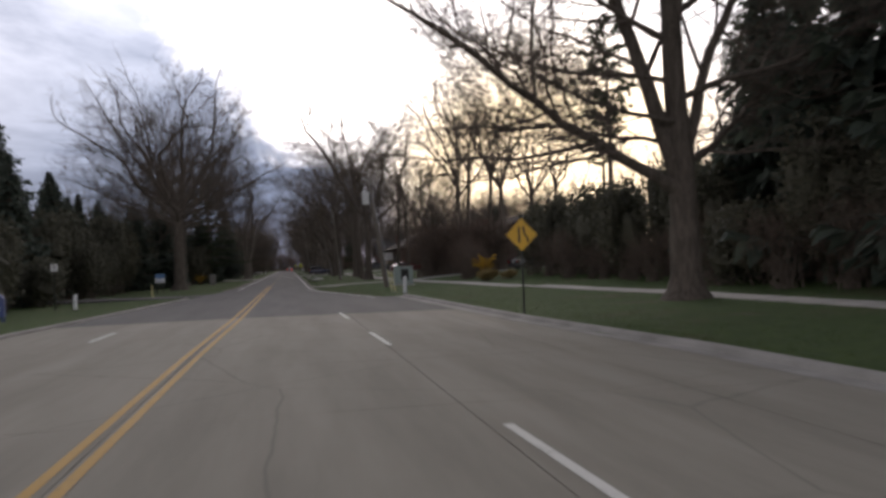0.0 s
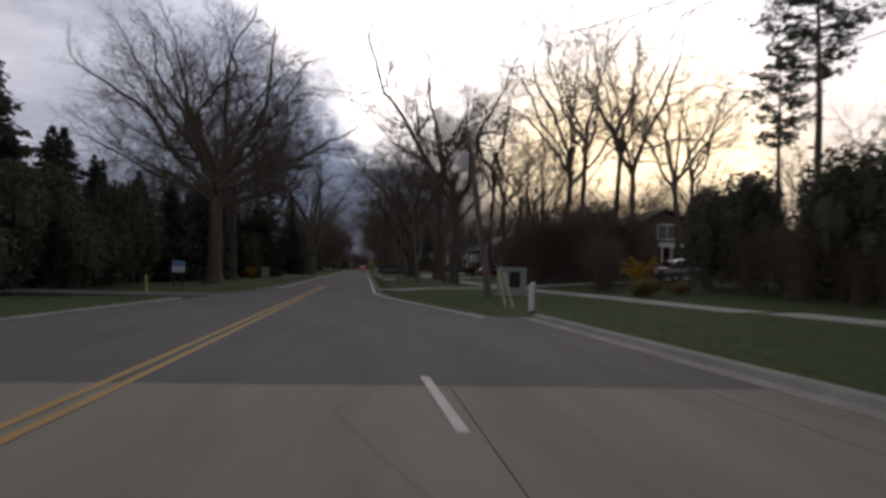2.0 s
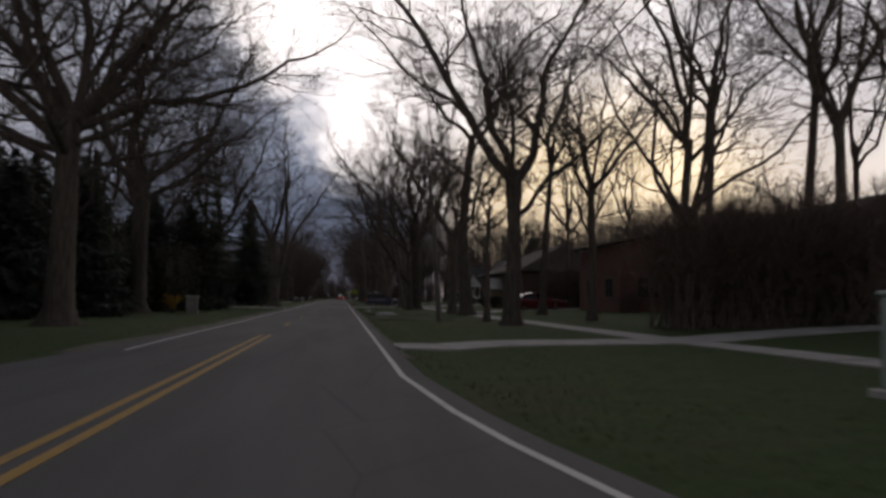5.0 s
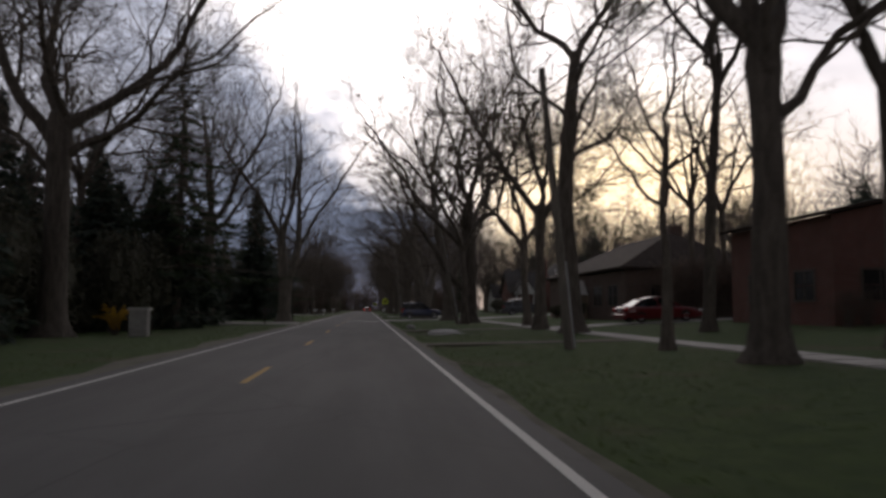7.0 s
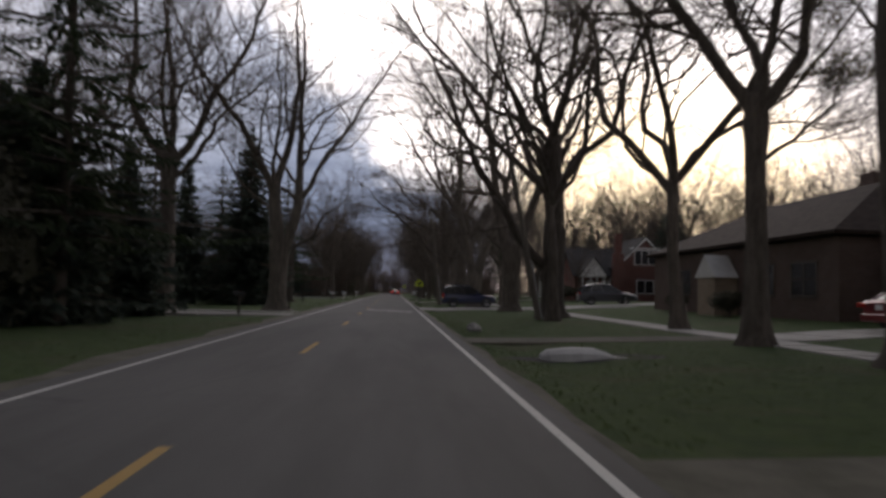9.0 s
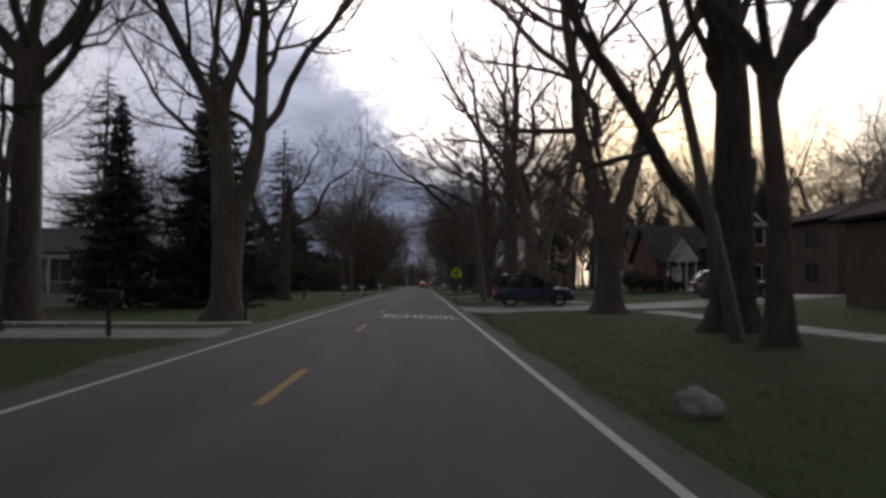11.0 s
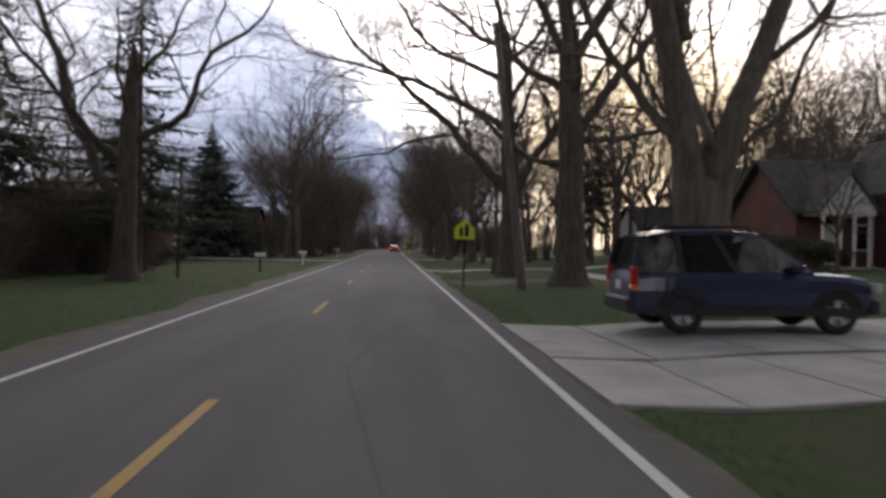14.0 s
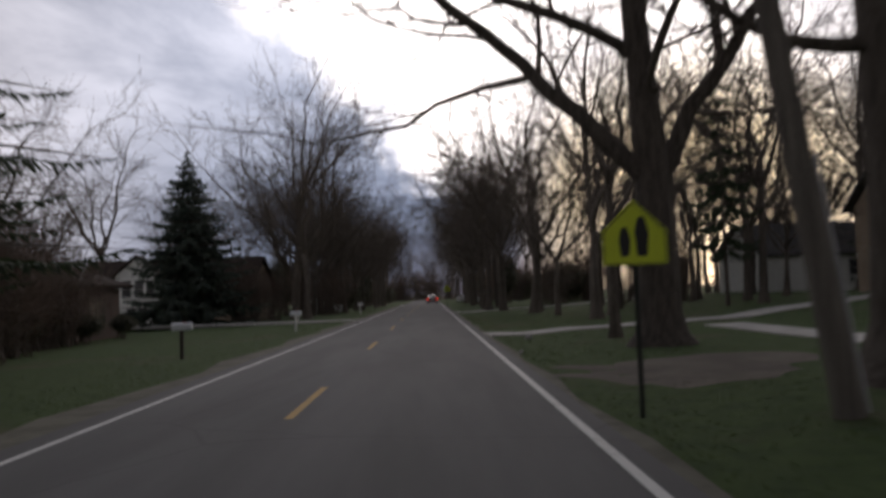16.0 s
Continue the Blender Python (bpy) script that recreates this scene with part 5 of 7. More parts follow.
for i in range(4):
    plant_bush("brush", 13.0 + hr.uniform(0, 5), 202 + hr.uniform(0, 14), "brown tangle of garden brush", hr.uniform(0.5, 0.8), BRUSH, rz=hr.uniform(0, 360))
for i in range(34):
    plant_bush(hr.choice(("tall", "tall", "hedge")), -18.5 + hr.uniform(-5, 3.0), 66 + i * 2.2 + hr.uniform(-1, 1), "dark evergreen shrub in a deep belt of planting", hr.uniform(1.15, 1.6), rz=hr.uniform(0, 360))
for i in range(22):
    plant_bush(hr.choice(("tall", "hedge", "tall")), (-12.6 if i > 10 else -15.2) - hr.uniform(0, 4.5), 99 + i * 1.45 + hr.uniform(-0.5, 0.5), "dark evergreen shrub under the trees", hr.uniform(0.8, 1.25), rz=hr.uniform(0, 360))
for i in range(26):
    plant_bush(hr.choice(("tall", "hedge")), (-9.5 - hr.uniform(0, 8)) if i % 2 else (9.0 + hr.uniform(0, 8)), 236 + i * 4.2, "dark evergreen shrub beside the far road", hr.uniform(0.9, 1.4), rz=hr.uniform(0, 360))
for i in range(8):
    plant_bush("brush", 34 + hr.uniform(0, 9), 160 + i * 2.4, "brown thicket of leafless brush behind a house", hr.uniform(0.9, 1.3), BRUSH, rz=hr.uniform(0, 360))
for i in range(12):
    plant_bush("brush", -13.9 - 0.2 * i - hr.uniform(0, 2.5), 180 + i * 1.25, "reddish-brown thicket screening a house", hr.uniform(0.95, 1.3) - 0.03 * i, BRUSH, rz=hr.uniform(0, 360))
for i in range(12):
    plant_bush("brush", -15.0 - 0.28 * i - hr.uniform(0, 5), 174 + i * 2.0, "dark tangle of garden brush", hr.uniform(0.7, 1.1), BRUSH, rz=hr.uniform(0, 360))
for i in range(15):
    y = 183 + i
    plant_bush("brush", max(-17.0, -3.8 - 0.41 * (y - 161.4) - hr.uniform(0, 3)), y, "reddish-brown thicket screening a house", hr.uniform(1.0, 1.3), BRUSH, rz=hr.uniform(0, 360))
for x, y, s in ((20.2, 178.3, 1.05), (19.0, 179.4, 1.25), (18.6, 181.6, 1.4), (21.3, 178.2, 0.7), (24.3, 178.2, 0.8), (18.6, 143, 0.9), (16.2, 138, 0.8), (16.1, 131, 0.9), (-17.2, 189.2, 1.0), (-18.6, 188.6, 0.9), (-16.6, 193, 0.9), (-16.4, 198, 1.0), (-16.6, 203, 0.9), (22.2, 195.6, 1.1), (24.5, 195.2, 0.9)):
    plant_bush("round", x, y, "rounded dark evergreen shrub against a house", s, rz=hr.uniform(0, 360))
for x, y, q in ((25.6, 73.2, 0.85), (27.6, 72.4, 1.0), (29.4, 73.6, 0.9), (26.6, 75.4, 0.8)):
    plant_bush("tall", x, y, "dark evergreen shrub in front of a house", q, rz=hr.uniform(0, 360))
for i in range(16):
    plant_bush(hr.choice(("tall", "hedge")), 25.0 + hr.uniform(-1.2, 2.5), 19 + i * 2.5 + hr.uniform(-0.8, 0.8), "dense dark evergreen shrub behind a tall hedge", hr.uniform(1.15, 1.45), rz=hr.uniform(0, 360))
for x, y, q in ((18.0, 60.4, 0.95), (19.4, 62.8, 1.1), (20.6, 65.6, 1.1), (19.4, 58.6, 1.15), (21.2, 61.0, 1.2), (22.6, 66.4, 1.1)):
    plant_bush("tall", x, y, "dense dark evergreen shrub at the end of a tall hedge", q, rz=hr.uniform(0, 360))
for i in range(34):
    plant_bush("brush", 18.3 + 1.9 * (i % 2) + hr.uniform(-0.5, 0.7), 20 + i * 1.12 + hr.uniform(-0.5, 0.5), "brown leafless thicket along the foot of a hedge", hr.uniform(0.5, 0.8), BRUSH, rz=hr.uniform(0, 360))
for i in range(12):
    plant_bush("hedge", 22.2 + hr.uniform(-0.6, 1.2), 21 + i * 3.4, "dense dark evergreen shrub behind a tall hedge", hr.uniform(0.7, 0.95), rz=hr.uniform(0, 360))
for x, y, q in ((-18.5, 184.0, 1.3), (-20.0, 180.5, 1.3), (-22.0, 178.5, 1.4), (-14.3, 223.5, 1.1), (-13.0, 224.5, 1.0), (-15.4, 222.6, 1.2), (-15.0, 189.0, 1.05), (-16.6, 187.0, 1.1), (-17.8, 190.5, 1.2), (-19.4, 188.2, 1.1)):
    plant_bush("brush", x, y, "reddish-brown thicket screening a house", q, BRUSH, rz=hr.uniform(0, 360))
plant_bush("forsythia", 14.1, 59.2, "bright yellow forsythia with arching canes in bloom", 1.2, FORSYTHIA)
plant_bush("forsythia", -11.8, 111.2, "golden yellow forsythia bush in bloom by a pillar", 0.9, FORSYTHIA, 70)
plant_bush("straw", 14.4, 58.3, "mound of dry straw-coloured ornamental grass", 1.2, STRAW)
plant_bush("straw", 16.0, 58.6, "mound of dry straw-coloured ornamental grass", 0.9, STRAW, 50)

# grass blades on the verges
br = np.random.default_rng(3)
gb = Mesh()
for i in range(30000):
    y = float(br.uniform(12, 215))
    right = br.random() < 0.62
    if right:
        x = lerp(EDGE_R, y) + 0.32 + float(br.exponential(2.2))
    else:
        x = lerp(EDGE_L, y) - 0.7 - float(br.exponential(2.6))
    if (5.3 < x < 6.9 and 45 < y < 52) or (1.8 < x and (73.2 < y < 76.2 or 115.2 < y < 118.2 or 99.2 < y < 101.6 or 149.6 < y < 158.0 or 188.6 < y < 191.4)) or (2.2 < x < 6.6 and 173.6 < y < 177.2):
        continue
    if right and abs(x - lerp([(5, 15.6), (32, 14.9), (50, 13.3), (68, 11.2), (80, 10.4), (100, 10.1), (187, 9.8)], y)) < 0.9:
        continue
    if not right and (131.5 < y < 140 or 58 < y < 64):
        continue
    z = land_z(x, y) - 0.01
    a, h = float(br.uniform(0, 6.28)), float(br.uniform(0.03, 0.075))
    dx, dy = math.cos(a) * 0.012, math.sin(a) * 0.012
    gb.poly([(x - dx, y - dy, z), (x + dx, y + dy, z), (x + float(br.normal(0, 0.03)), y + float(br.normal(0, 0.03)), z + h)])
solid("grass", gb, BLADES, "short green grass blades on the verges", "grass", "stuff")


# ---- houses ----
def slopes(owner, name, mat, *spec, label="", **more):
    """A roof of two slopes, each a part under the roof."""
    pair = []
    for i in (0, 1):
        m = Mesh()
        gable_roof(m, *spec, only=i, **more)
        pair.append(part(name, m, mat, owner, label))
    return pair[0]


def gable_roof(m, x0, x1, y0, y1, eave, ridge, over=0.45, along_x=True, thick=0.16, only=None):
    """Two thick slopes over a rectangle."""
    if along_x:
        c = (y0 + y1) / 2
        drop = (ridge - eave) / ((y1 - y0) / 2) * over
        for s, ye in ((-1, y0 - over), (1, y1 + over)):
            if only is not None and (s > 0) != bool(only):
                continue
            a = [(x0 - over, ye, eave - drop), (x1 + over, ye, eave - drop), (x1 + over, c, ridge), (x0 - over, c, ridge)]
            m.loft([[p for p in a], [(p[0], p[1], p[2] + thick) for p in a]])
    else:
        c = (x0 + x1) / 2
        drop = (ridge - eave) / ((x1 - x0) / 2) * over
        for s, xe in ((-1, x0 - over), (1, x1 + over)):
            if only is not None and (s > 0) != bool(only):
                continue
            a = [(xe, y0 - over, eave - drop), (xe, y1 + over, eave - drop), (c, y1 + over, ridge), (c, y0 - over, ridge)]
            m.loft([[p for p in a], [(p[0], p[1], p[2] + thick) for p in a]])


def hip_roof(m, x0, x1, y0, y1, eave, ridge, over=0.5, thick=0.16):
    x0, x1, y0, y1 = x0 - over, x1 + over, y0 - over, y1 + over
    w, l = x1 - x0, y1 - y0
    if w < l:
        r0, r1 = (x0 + w / 2, y0 + w / 2, ridge), (x0 + w / 2, y1 - w / 2, ridge)
        faces = [[(x0, y0, eave), (x1, y0, eave), r0], [(x1, y0, eave), (x1, y1, eave), r1, r0], [(x1, y1, eave), (x0, y1, eave), r1], [(x0, y1, eave), (x0, y0, eave), r0, r1]]
    else:
        r0, r1 = (x0 + l / 2, y0 + l / 2, ridge), (x1 - l / 2, y0 + l / 2, ridge)
        faces = [[(x0, y0, eave), (x1, y0, eave), r1, r0], [(x1, y0, eave), (x1, y1, eave), r1], [(x1, y1, eave), (x0, y1, eave), r0, r1], [(x0, y1, eave), (x0, y0, eave), r0]]
    for f in faces:
        m.poly(f)
    m.box(x0, x1, y0, y1, eave - thick, eave - 0.004)


def gable_end(m, x0, x1, y, eave, ridge, thick=0.2):
    c = (x0 + x1) / 2
    f = [(x0, y, eave), (x1, y, eave), (c, y, ridge)]
    m.loft([f, [(a, b + thick, d) for a, b, d in f]])


def window(parent, face, a, b, at, z0, z1, mullions=1, transoms=1, name="window", trim=None):
    """A window with frame, sill and panes on a wall. face 'y': wall facing the camera at y=at, a..b along x; 'x': wall facing the road at x=at, a..b along y.
    sign of the outward direction is minus."""
    def P(m, u0, u1, d0, d1, q0, q1, bevel=0.0):
        if face == "y":
            m.box(u0, u1, at - d1, at - d0, q0, q1, 0, bevel)
        elif face == "x":
            m.box(at - d1, at - d0, u0, u1, q0, q1, 0, bevel)
        else:
            m.box(at + d0, at + d1, u0, u1, q0, q1, 0, bevel)
    fr = Mesh()
    t = 0.09
    P(fr, a - t, b + t, 0.002, 0.05, z1, z1 + t)
    P(fr, a - t, a, 0.002, 0.05, z0, z1)
    P(fr, b, b + t, 0.002, 0.05, z0, z1)
    for i in range(1, mullions + 1):
        u = a + (b - a) * i / (mullions + 1)
        P(fr, u - 0.03, u + 0.03, 0.006, 0.04, z0, z1)
    w = part(name, fr, trim or WHITE_TRIM, parent, "painted window frame")
    s = Mesh()
    P(s, a - t - 0.04, b + t + 0.04, 0.002, 0.10, z0 - 0.08, z0 - 0.002)
    part("sill", s, trim or WHITE_TRIM, w)
    for i in range(mullions + 1):
        u0 = a + (b - a) * i / (mullions + 1) + (0.031 if i else 0.001)
        u1 = a + (b - a) * (i + 1) / (mullions + 1) - (0.031 if i < mullions else 0.001)
        for j in range(transoms + 1):
            q0, q1 = z0 + (z1 - z0) * j / (transoms + 1) + 0.012, z0 + (z1 - z0) * (j + 1) / (transoms + 1) - 0.012
            g = Mesh()
            P(g, u0, u1, 0.004, 0.016, q0, q1)
            part("pane", g, DARK_GLASS, w)
    return w


def post(parent, name, x, y, z0, z1, r, mat):
    m = Mesh()
    m.tube([(x, y, z0), (x, y, z0 + 0.12), (x, y, z0 + 0.121), (x, y, z1 - 0.12), (x, y, z1 - 0.119), (x, y, z1)], [r * 1.4, r * 1.4, r, r * 0.92, r * 1.3, r * 1.3], 12)
    return part(name, m, mat, parent)


# brick house with a front gable, white portico and chimney
g = land_z(24, 180)
hb = thing("house", "red brick house with tall front gable, white portico and grey roof", "house", "houses")
m = Mesh()
m.box(20.3, 31.4, 180.6, 188, g - 1.2, g + 2.9)
for xx in (20.3, 31.2):
    m.loft([[(xx, 180.6, g + 2.9), (xx, 188, g + 2.9), (xx, 184.3, g + 5.6)], [(xx + 0.2, 180.6, g + 2.9), (xx + 0.2, 188, g + 2.9), (xx + 0.2, 184.3, g + 5.6)]])
part("wall", m, RED_BRICK, hb)
m = Mesh()
m.box(24.7, 30.6, 178.5, 180.58, g - 1.2, g + 3.9)
gable_end(m, 24.7, 30.6, 178.5, g + 3.9, g + 6.9, 3.0)
part("gable_wall", m, RED_BRICK, hb, "red brick front gable")
slopes(hb, "roof_slope", SHINGLE, 20.3, 31.4, 180.6, 188, g + 2.95, g + 5.7, label="grey shingle roof")
slopes(hb, "gable_roof_slope", SHINGLE, 24.7, 30.6, 178.5, 186.0, g + 3.95, g + 7.05, 0.3, False)
m = Mesh()
c, e = 27.65, 0.3
for s in (-1, 1):
    a = [(c + s * 3.27, 178.16, g + 3.55), (c + s * 3.27, 178.16, g + 3.75), (c, 178.16, g + 7.06), (c, 178.16, g + 6.86)]
    m.loft([a, [(p[0], p[1] + 0.06, p[2]) for p in a]])
m.box(26.0, 29.3, 178.40, 178.49, g + 5.78, g + 5.92)
part("rake_board", m, WHITE_TRIM, hb, "white gable trim")
window(hb, "y", 26.5, 28.8, 178.5, g + 4.1, g + 5.6, 2, 0)
window(hb, "y", 26.8, 28.6, 178.5, g + 0.9, g + 2.3, 1, 1)
m = Mesh()
m.box(24.0, 25.1, 177.9, 178.9, g - 1.0, g + 5.2, 0, 0.02)
m.box(24.2, 24.9, 178.05, 178.75, g + 5.2, g + 7.2, 0, 0.02)
m.box(24.13, 24.97, 177.98, 178.82, g + 7.2, g + 7.36)
part("chimney", m, RED_BRICK, hb, "tall red brick chimney")
m = Mesh()
m.box(20.6, 23.4, 178.8, 180.55, g + 2.55, g + 2.8)
gable_end(m, 20.6, 23.4, 178.8, g + 2.8, g + 4.6, 1.8)
po = part("portico", m, SIDING_WHITE, hb, "white gabled entrance portico")
slopes(po, "portico_roof_slope", SHINGLE, 20.6, 23.4, 178.8, 181.5, g + 2.85, g + 4.7, 0.18, False, 0.1)
for xx in (20.8, 21.7, 22.4, 23.2):
    post(po, "column", xx, 179.0, g - 0.1, g + 2.55, 0.09, WHITE_TRIM)
m = Mesh()
m.box(21.6, 22.5, 180.5, 180.58, g + 0.05, g + 2.15, 0, 0.01)
part("door", m, WHITE_TRIM, hb, "white panelled front door")
window(hb, "y", 23.5, 24.1, 180.6, g + 0.9, g + 2.1, 0, 1)
m = Mesh()
m.box(20.9, 23.2, 177.9, 178.78, g - 0.4, g + 0.02, 0, 0.01)
part("doorstep", m, CONCRETE, hb, "concrete doorstep")
m = Mesh()
m.tube([(24.3, 180.45, g + 2.8), (24.3, 180.45, g + 0.1), (24.3, 180.2, g)], [0.05, 0.05, 0.05], 8)
part("downpipe", m, WHITE_TRIM, hb, "white downpipe")

# tan house behind it
g = land_z(25, 200)
hc = thing("house", "tan brick two-storey house with a grey roof", "house", "houses")
m = Mesh()
m.box(21.0, 32, 196.5, 203, g - 1.5, g + 4.6)
for xx in (21.0, 31.8):
    m.loft([[(xx, 196.5, g + 4.6), (xx, 203, g + 4.6), (xx, 199.75, g + 6.9)], [(xx + 0.2, 196.5, g + 4.6), (xx + 0.2, 203, g + 4.6), (xx + 0.2, 199.75, g + 6.9)]])
part("wall", m, TAN_BRICK, hc)
slopes(hc, "roof_slope", SHINGLE, 21.0, 32, 196.5, 203, g + 4.65, g + 7.0)
window(hc, "y", 22.4, 23.5, 196.5, g + 2.8, g + 4.0, 0, 1)
window(hc, "x", 197.6, 198.7, 21.0, g + 0.9, g + 2.2, 0, 1)
window(hc, "x", 200.5, 201.6, 21.0, g + 0.9, g + 2.2, 0, 1)

hc.location.x = 2.3

# long brown brick house with a hipped roof
g = land_z(20, 132)
ha = thing("house", "long low brown brick house under a broad hipped roof", "house", "houses")
m = Mesh()
m.box(17.4, 28, 124, 145.5, g - 1.0, g + 3.3)
part("wall", m, BROWN_BRICK, ha)
m = Mesh()
hip_roof(m, 17.4, 28, 124, 145.5, g + 3.5, g + 6.4)
part("roof", m, SHINGLE_BROWN, ha, "brown shingle hipped roof")
m = Mesh()
m.box(16.2, 17.38, 133.0, 135.2, g - 0.2, g + 1.75)
pr = part("porch", m, TAN_BRICK, ha, "small tan porch with a white gable")
m = Mesh()
m.loft([[(16.1, 132.8, g + 1.76), (16.1, 135.4, g + 1.76), (16.1, 134.1, g + 2.95)], [(17.38, 132.8, g + 1.76), (17.38, 135.4, g + 1.76), (17.38, 134.1, g + 2.95)]])
part("porch_gable", m, SIDING_WHITE, pr, "white boarded gable")
m = Mesh()
m.box(23.4, 24.4, 131, 132.2, g + 5.0, g + 7.2, 0, 0.02)
part("chimney", m, BROWN_BRICK, ha)
for a, b in ((125.6, 127.6), (129.2, 131.2), (139.2, 141.4)):
    window(ha, "x", a, b, 17.4, g + 0.9, g + 2.3, 1, 1, trim=BROWN_TRIM)
window(ha, "y", 19.2, 21.4, 124, g + 0.9, g + 2.3, 1, 1, trim=BROWN_TRIM)
window(ha, "y", 24.0, 25.6, 124, g + 0.9, g + 2.3, 1, 1, trim=BROWN_TRIM)

# red brick house further back along the road
g = land_z(24, 105)
h2 = thing("house", "dark red brick house with a low gabled roof", "house", "houses")
m = Mesh()
m.box(19.5, 30.5, 104, 113, g - 1.0, 5.4)
for yy in (104, 112.8):
    m.loft([[(19.5, yy, 5.4), (30.5, yy, 5.4), (25, yy, 6.6)], [(19.5, yy + 0.2, 5.4), (30.5, yy + 0.2, 5.4), (25, yy + 0.2, 6.6)]])
part("wall", m, RED_BRICK, h2)
slopes(h2, "roof_slope", SHINGLE_BROWN, 19.5, 30.5, 104, 113, 5.45, 6.7, 0.45, False)
for a, b in ((105.4, 106.9), (109.6, 111.1)):
    window(h2, "x", a, b, 19.5, g + 0.9, g + 2.2, 1, 1, trim=BROWN_TRIM)
window(h2, "y", 20.8, 22.4, 104, g + 0.9, g + 2.2, 1, 1, trim=BROWN_TRIM)
window(h2, "y", 27.2, 28.8, 104, g + 0.9, g + 2.2, 1, 1, trim=BROWN_TRIM)
window(h2, "y", 24.2, 25.8, 104, 4.7, 5.6, 1, 0, trim=WHITE_TRIM)
m = Mesh()
m.box(27.0, 27.9, 109, 109.9, 5.6, 7.4, 0, 0.02)
m.box(26.93, 27.97, 108.93, 109.97, 7.4, 7.52)
part("chimney", m, RED_BRICK, h2)

# brown two-storey house by the shared drive
g = land_z(24, 166)
h5 = thing("house", "brown brick two-storey house with a low hipped roof", "house", "houses")
m = Mesh()
m.box(27.2, 37, 164, 173, g - 1.2, g + 5.0)
part("wall", m, BROWN_BRICK, h5)
m = Mesh()
hip_roof(m, 27.2, 37, 164, 173, g + 5.2, g + 7.0, 0.6)
part("roof", m, SHINGLE_BROWN, h5, "brown shingle hipped roof")
m = Mesh()
m.box(28.8, 32.2, 162.2, 163.98, g - 0.5, g + 2.5)
gable_end(m, 28.8, 32.2, 162.2, g + 2.5, g + 3.7, 1.78)
pr = part("entrance_bay", m, TAN_BRICK, h5, "tan gabled entrance bay")
slopes(pr, "bay_roof_slope", SHINGLE_BROWN, 28.8, 32.2, 162.2, 163.98, g + 2.55, g + 3.8, 0.2, False, 0.1)
window(h5, "y", 29.6, 31.4, 162.2, g + 0.8, g + 2.1, 1, 1, trim=BROWN_TRIM)
for a, b in ((28.0, 29.0), (30.4, 31.8), (34.0, 35.4)):
    window(h5, "y", a, b, 164, g + 3.4, g + 4.5, 0, 1, trim=BROWN_TRIM)
window(h5, "x", 166.5, 168.2, 27.2, g + 0.9, g + 2.2, 1, 1, trim=BROWN_TRIM)
window(h5, "x", 166.5, 168.2, 27.2, g + 3.4, g + 4.5, 1, 1, trim=BROWN_TRIM)

# dark house with a white porch behind the thicket
g = land_z(26, 82)
h3 = thing("house", "dark brick house with a white front porch and gabled roof", "house", "houses")
m = Mesh()
m.box(24.5, 33, 77.5, 87, g - 1.0, g + 3.4)
gable_end(m, 24.5, 33, 77.5, g + 3.4, g + 5.4)
gable_end(m, 24.5, 33, 86.8, g + 3.4, g + 5.4)
part("wall", m, BROWN_BRICK, h3)
slopes(h3, "roof_slope", SHINGLE_BROWN, 24.5, 33, 77.5, 87, g + 3.45, g + 5.5, 0.4, False)
m = Mesh()
m.box(20.4, 24.48, 79.6, 86.9, g - 1.0, g + 2.74)
m.box(20.4, 21.9, 77.5, 79.58, g - 1.0, g + 2.74)
m.box(20.4, 24.48, 77.5, 86.9, g + 2.76, g + 4.0)
gable_end(m, 20.4, 24.48, 77.5, g + 4.0, g + 5.1)
gable_end(m, 20.4, 24.48, 86.7, g + 4.0, g + 5.1)
wing = part("front_wing", m, BROWN_BRICK, h3, "dark brick wing with a front gable")
slopes(wing, "wing_roof_slope", SHINGLE_BROWN, 20.4, 24.48, 77.5, 86.9, g + 4.05, g + 5.2, 0.45, False)
window(h3, "y", 21.9, 23.3, 77.5, g + 3.1, g + 4.1, 1, 0)
m = Mesh()
m.box(19.0, 19.7, 84.0, 84.7, g - 1.0, g + 5.3, 0, 0.02)
part("chimney", m, BROWN_BRICK, h3)
m = Mesh()
m.box(21.92, 24.46, 77.5, 79.58, g + 2.5, g + 2.75, 0, 0.02)
m.box(22.0, 24.48, 77.4, 77.49, g + 2.45, g + 2.8)
m.box(22.25, 24.4, 77.42, 77.48, g + 0.95, g + 1.03)
pr = part("porch_beam", m, WHITE_TRIM, h3, "white porch beam and posts")
for xx in (22.25, 23.0, 24.35):
    post(pr, "post", xx, 77.6, g - 0.05, g + 2.5, 0.09, WHITE_TRIM)
m = Mesh()
m.box(21.92, 24.48, 77.3, 79.58, g - 0.6, g + 0.25)
part("porch_floor", m, CONCRETE, h3)
window(h3, "y", 25.8, 27.2, 77.5, g + 0.9, g + 2.2, 1, 1, trim=BROWN_TRIM)
window(h3, "x", 81.5, 83.0, 20.4, g + 0.9, g + 2.2, 1, 1, trim=BROWN_TRIM)

h3.matrix_basis = Matrix.Translation((27.7, 87.6, land_z(27, 87))) @ Matrix.Scale(1.15, 4) @ Matrix.Translation((-23.2, -77.5, -g))

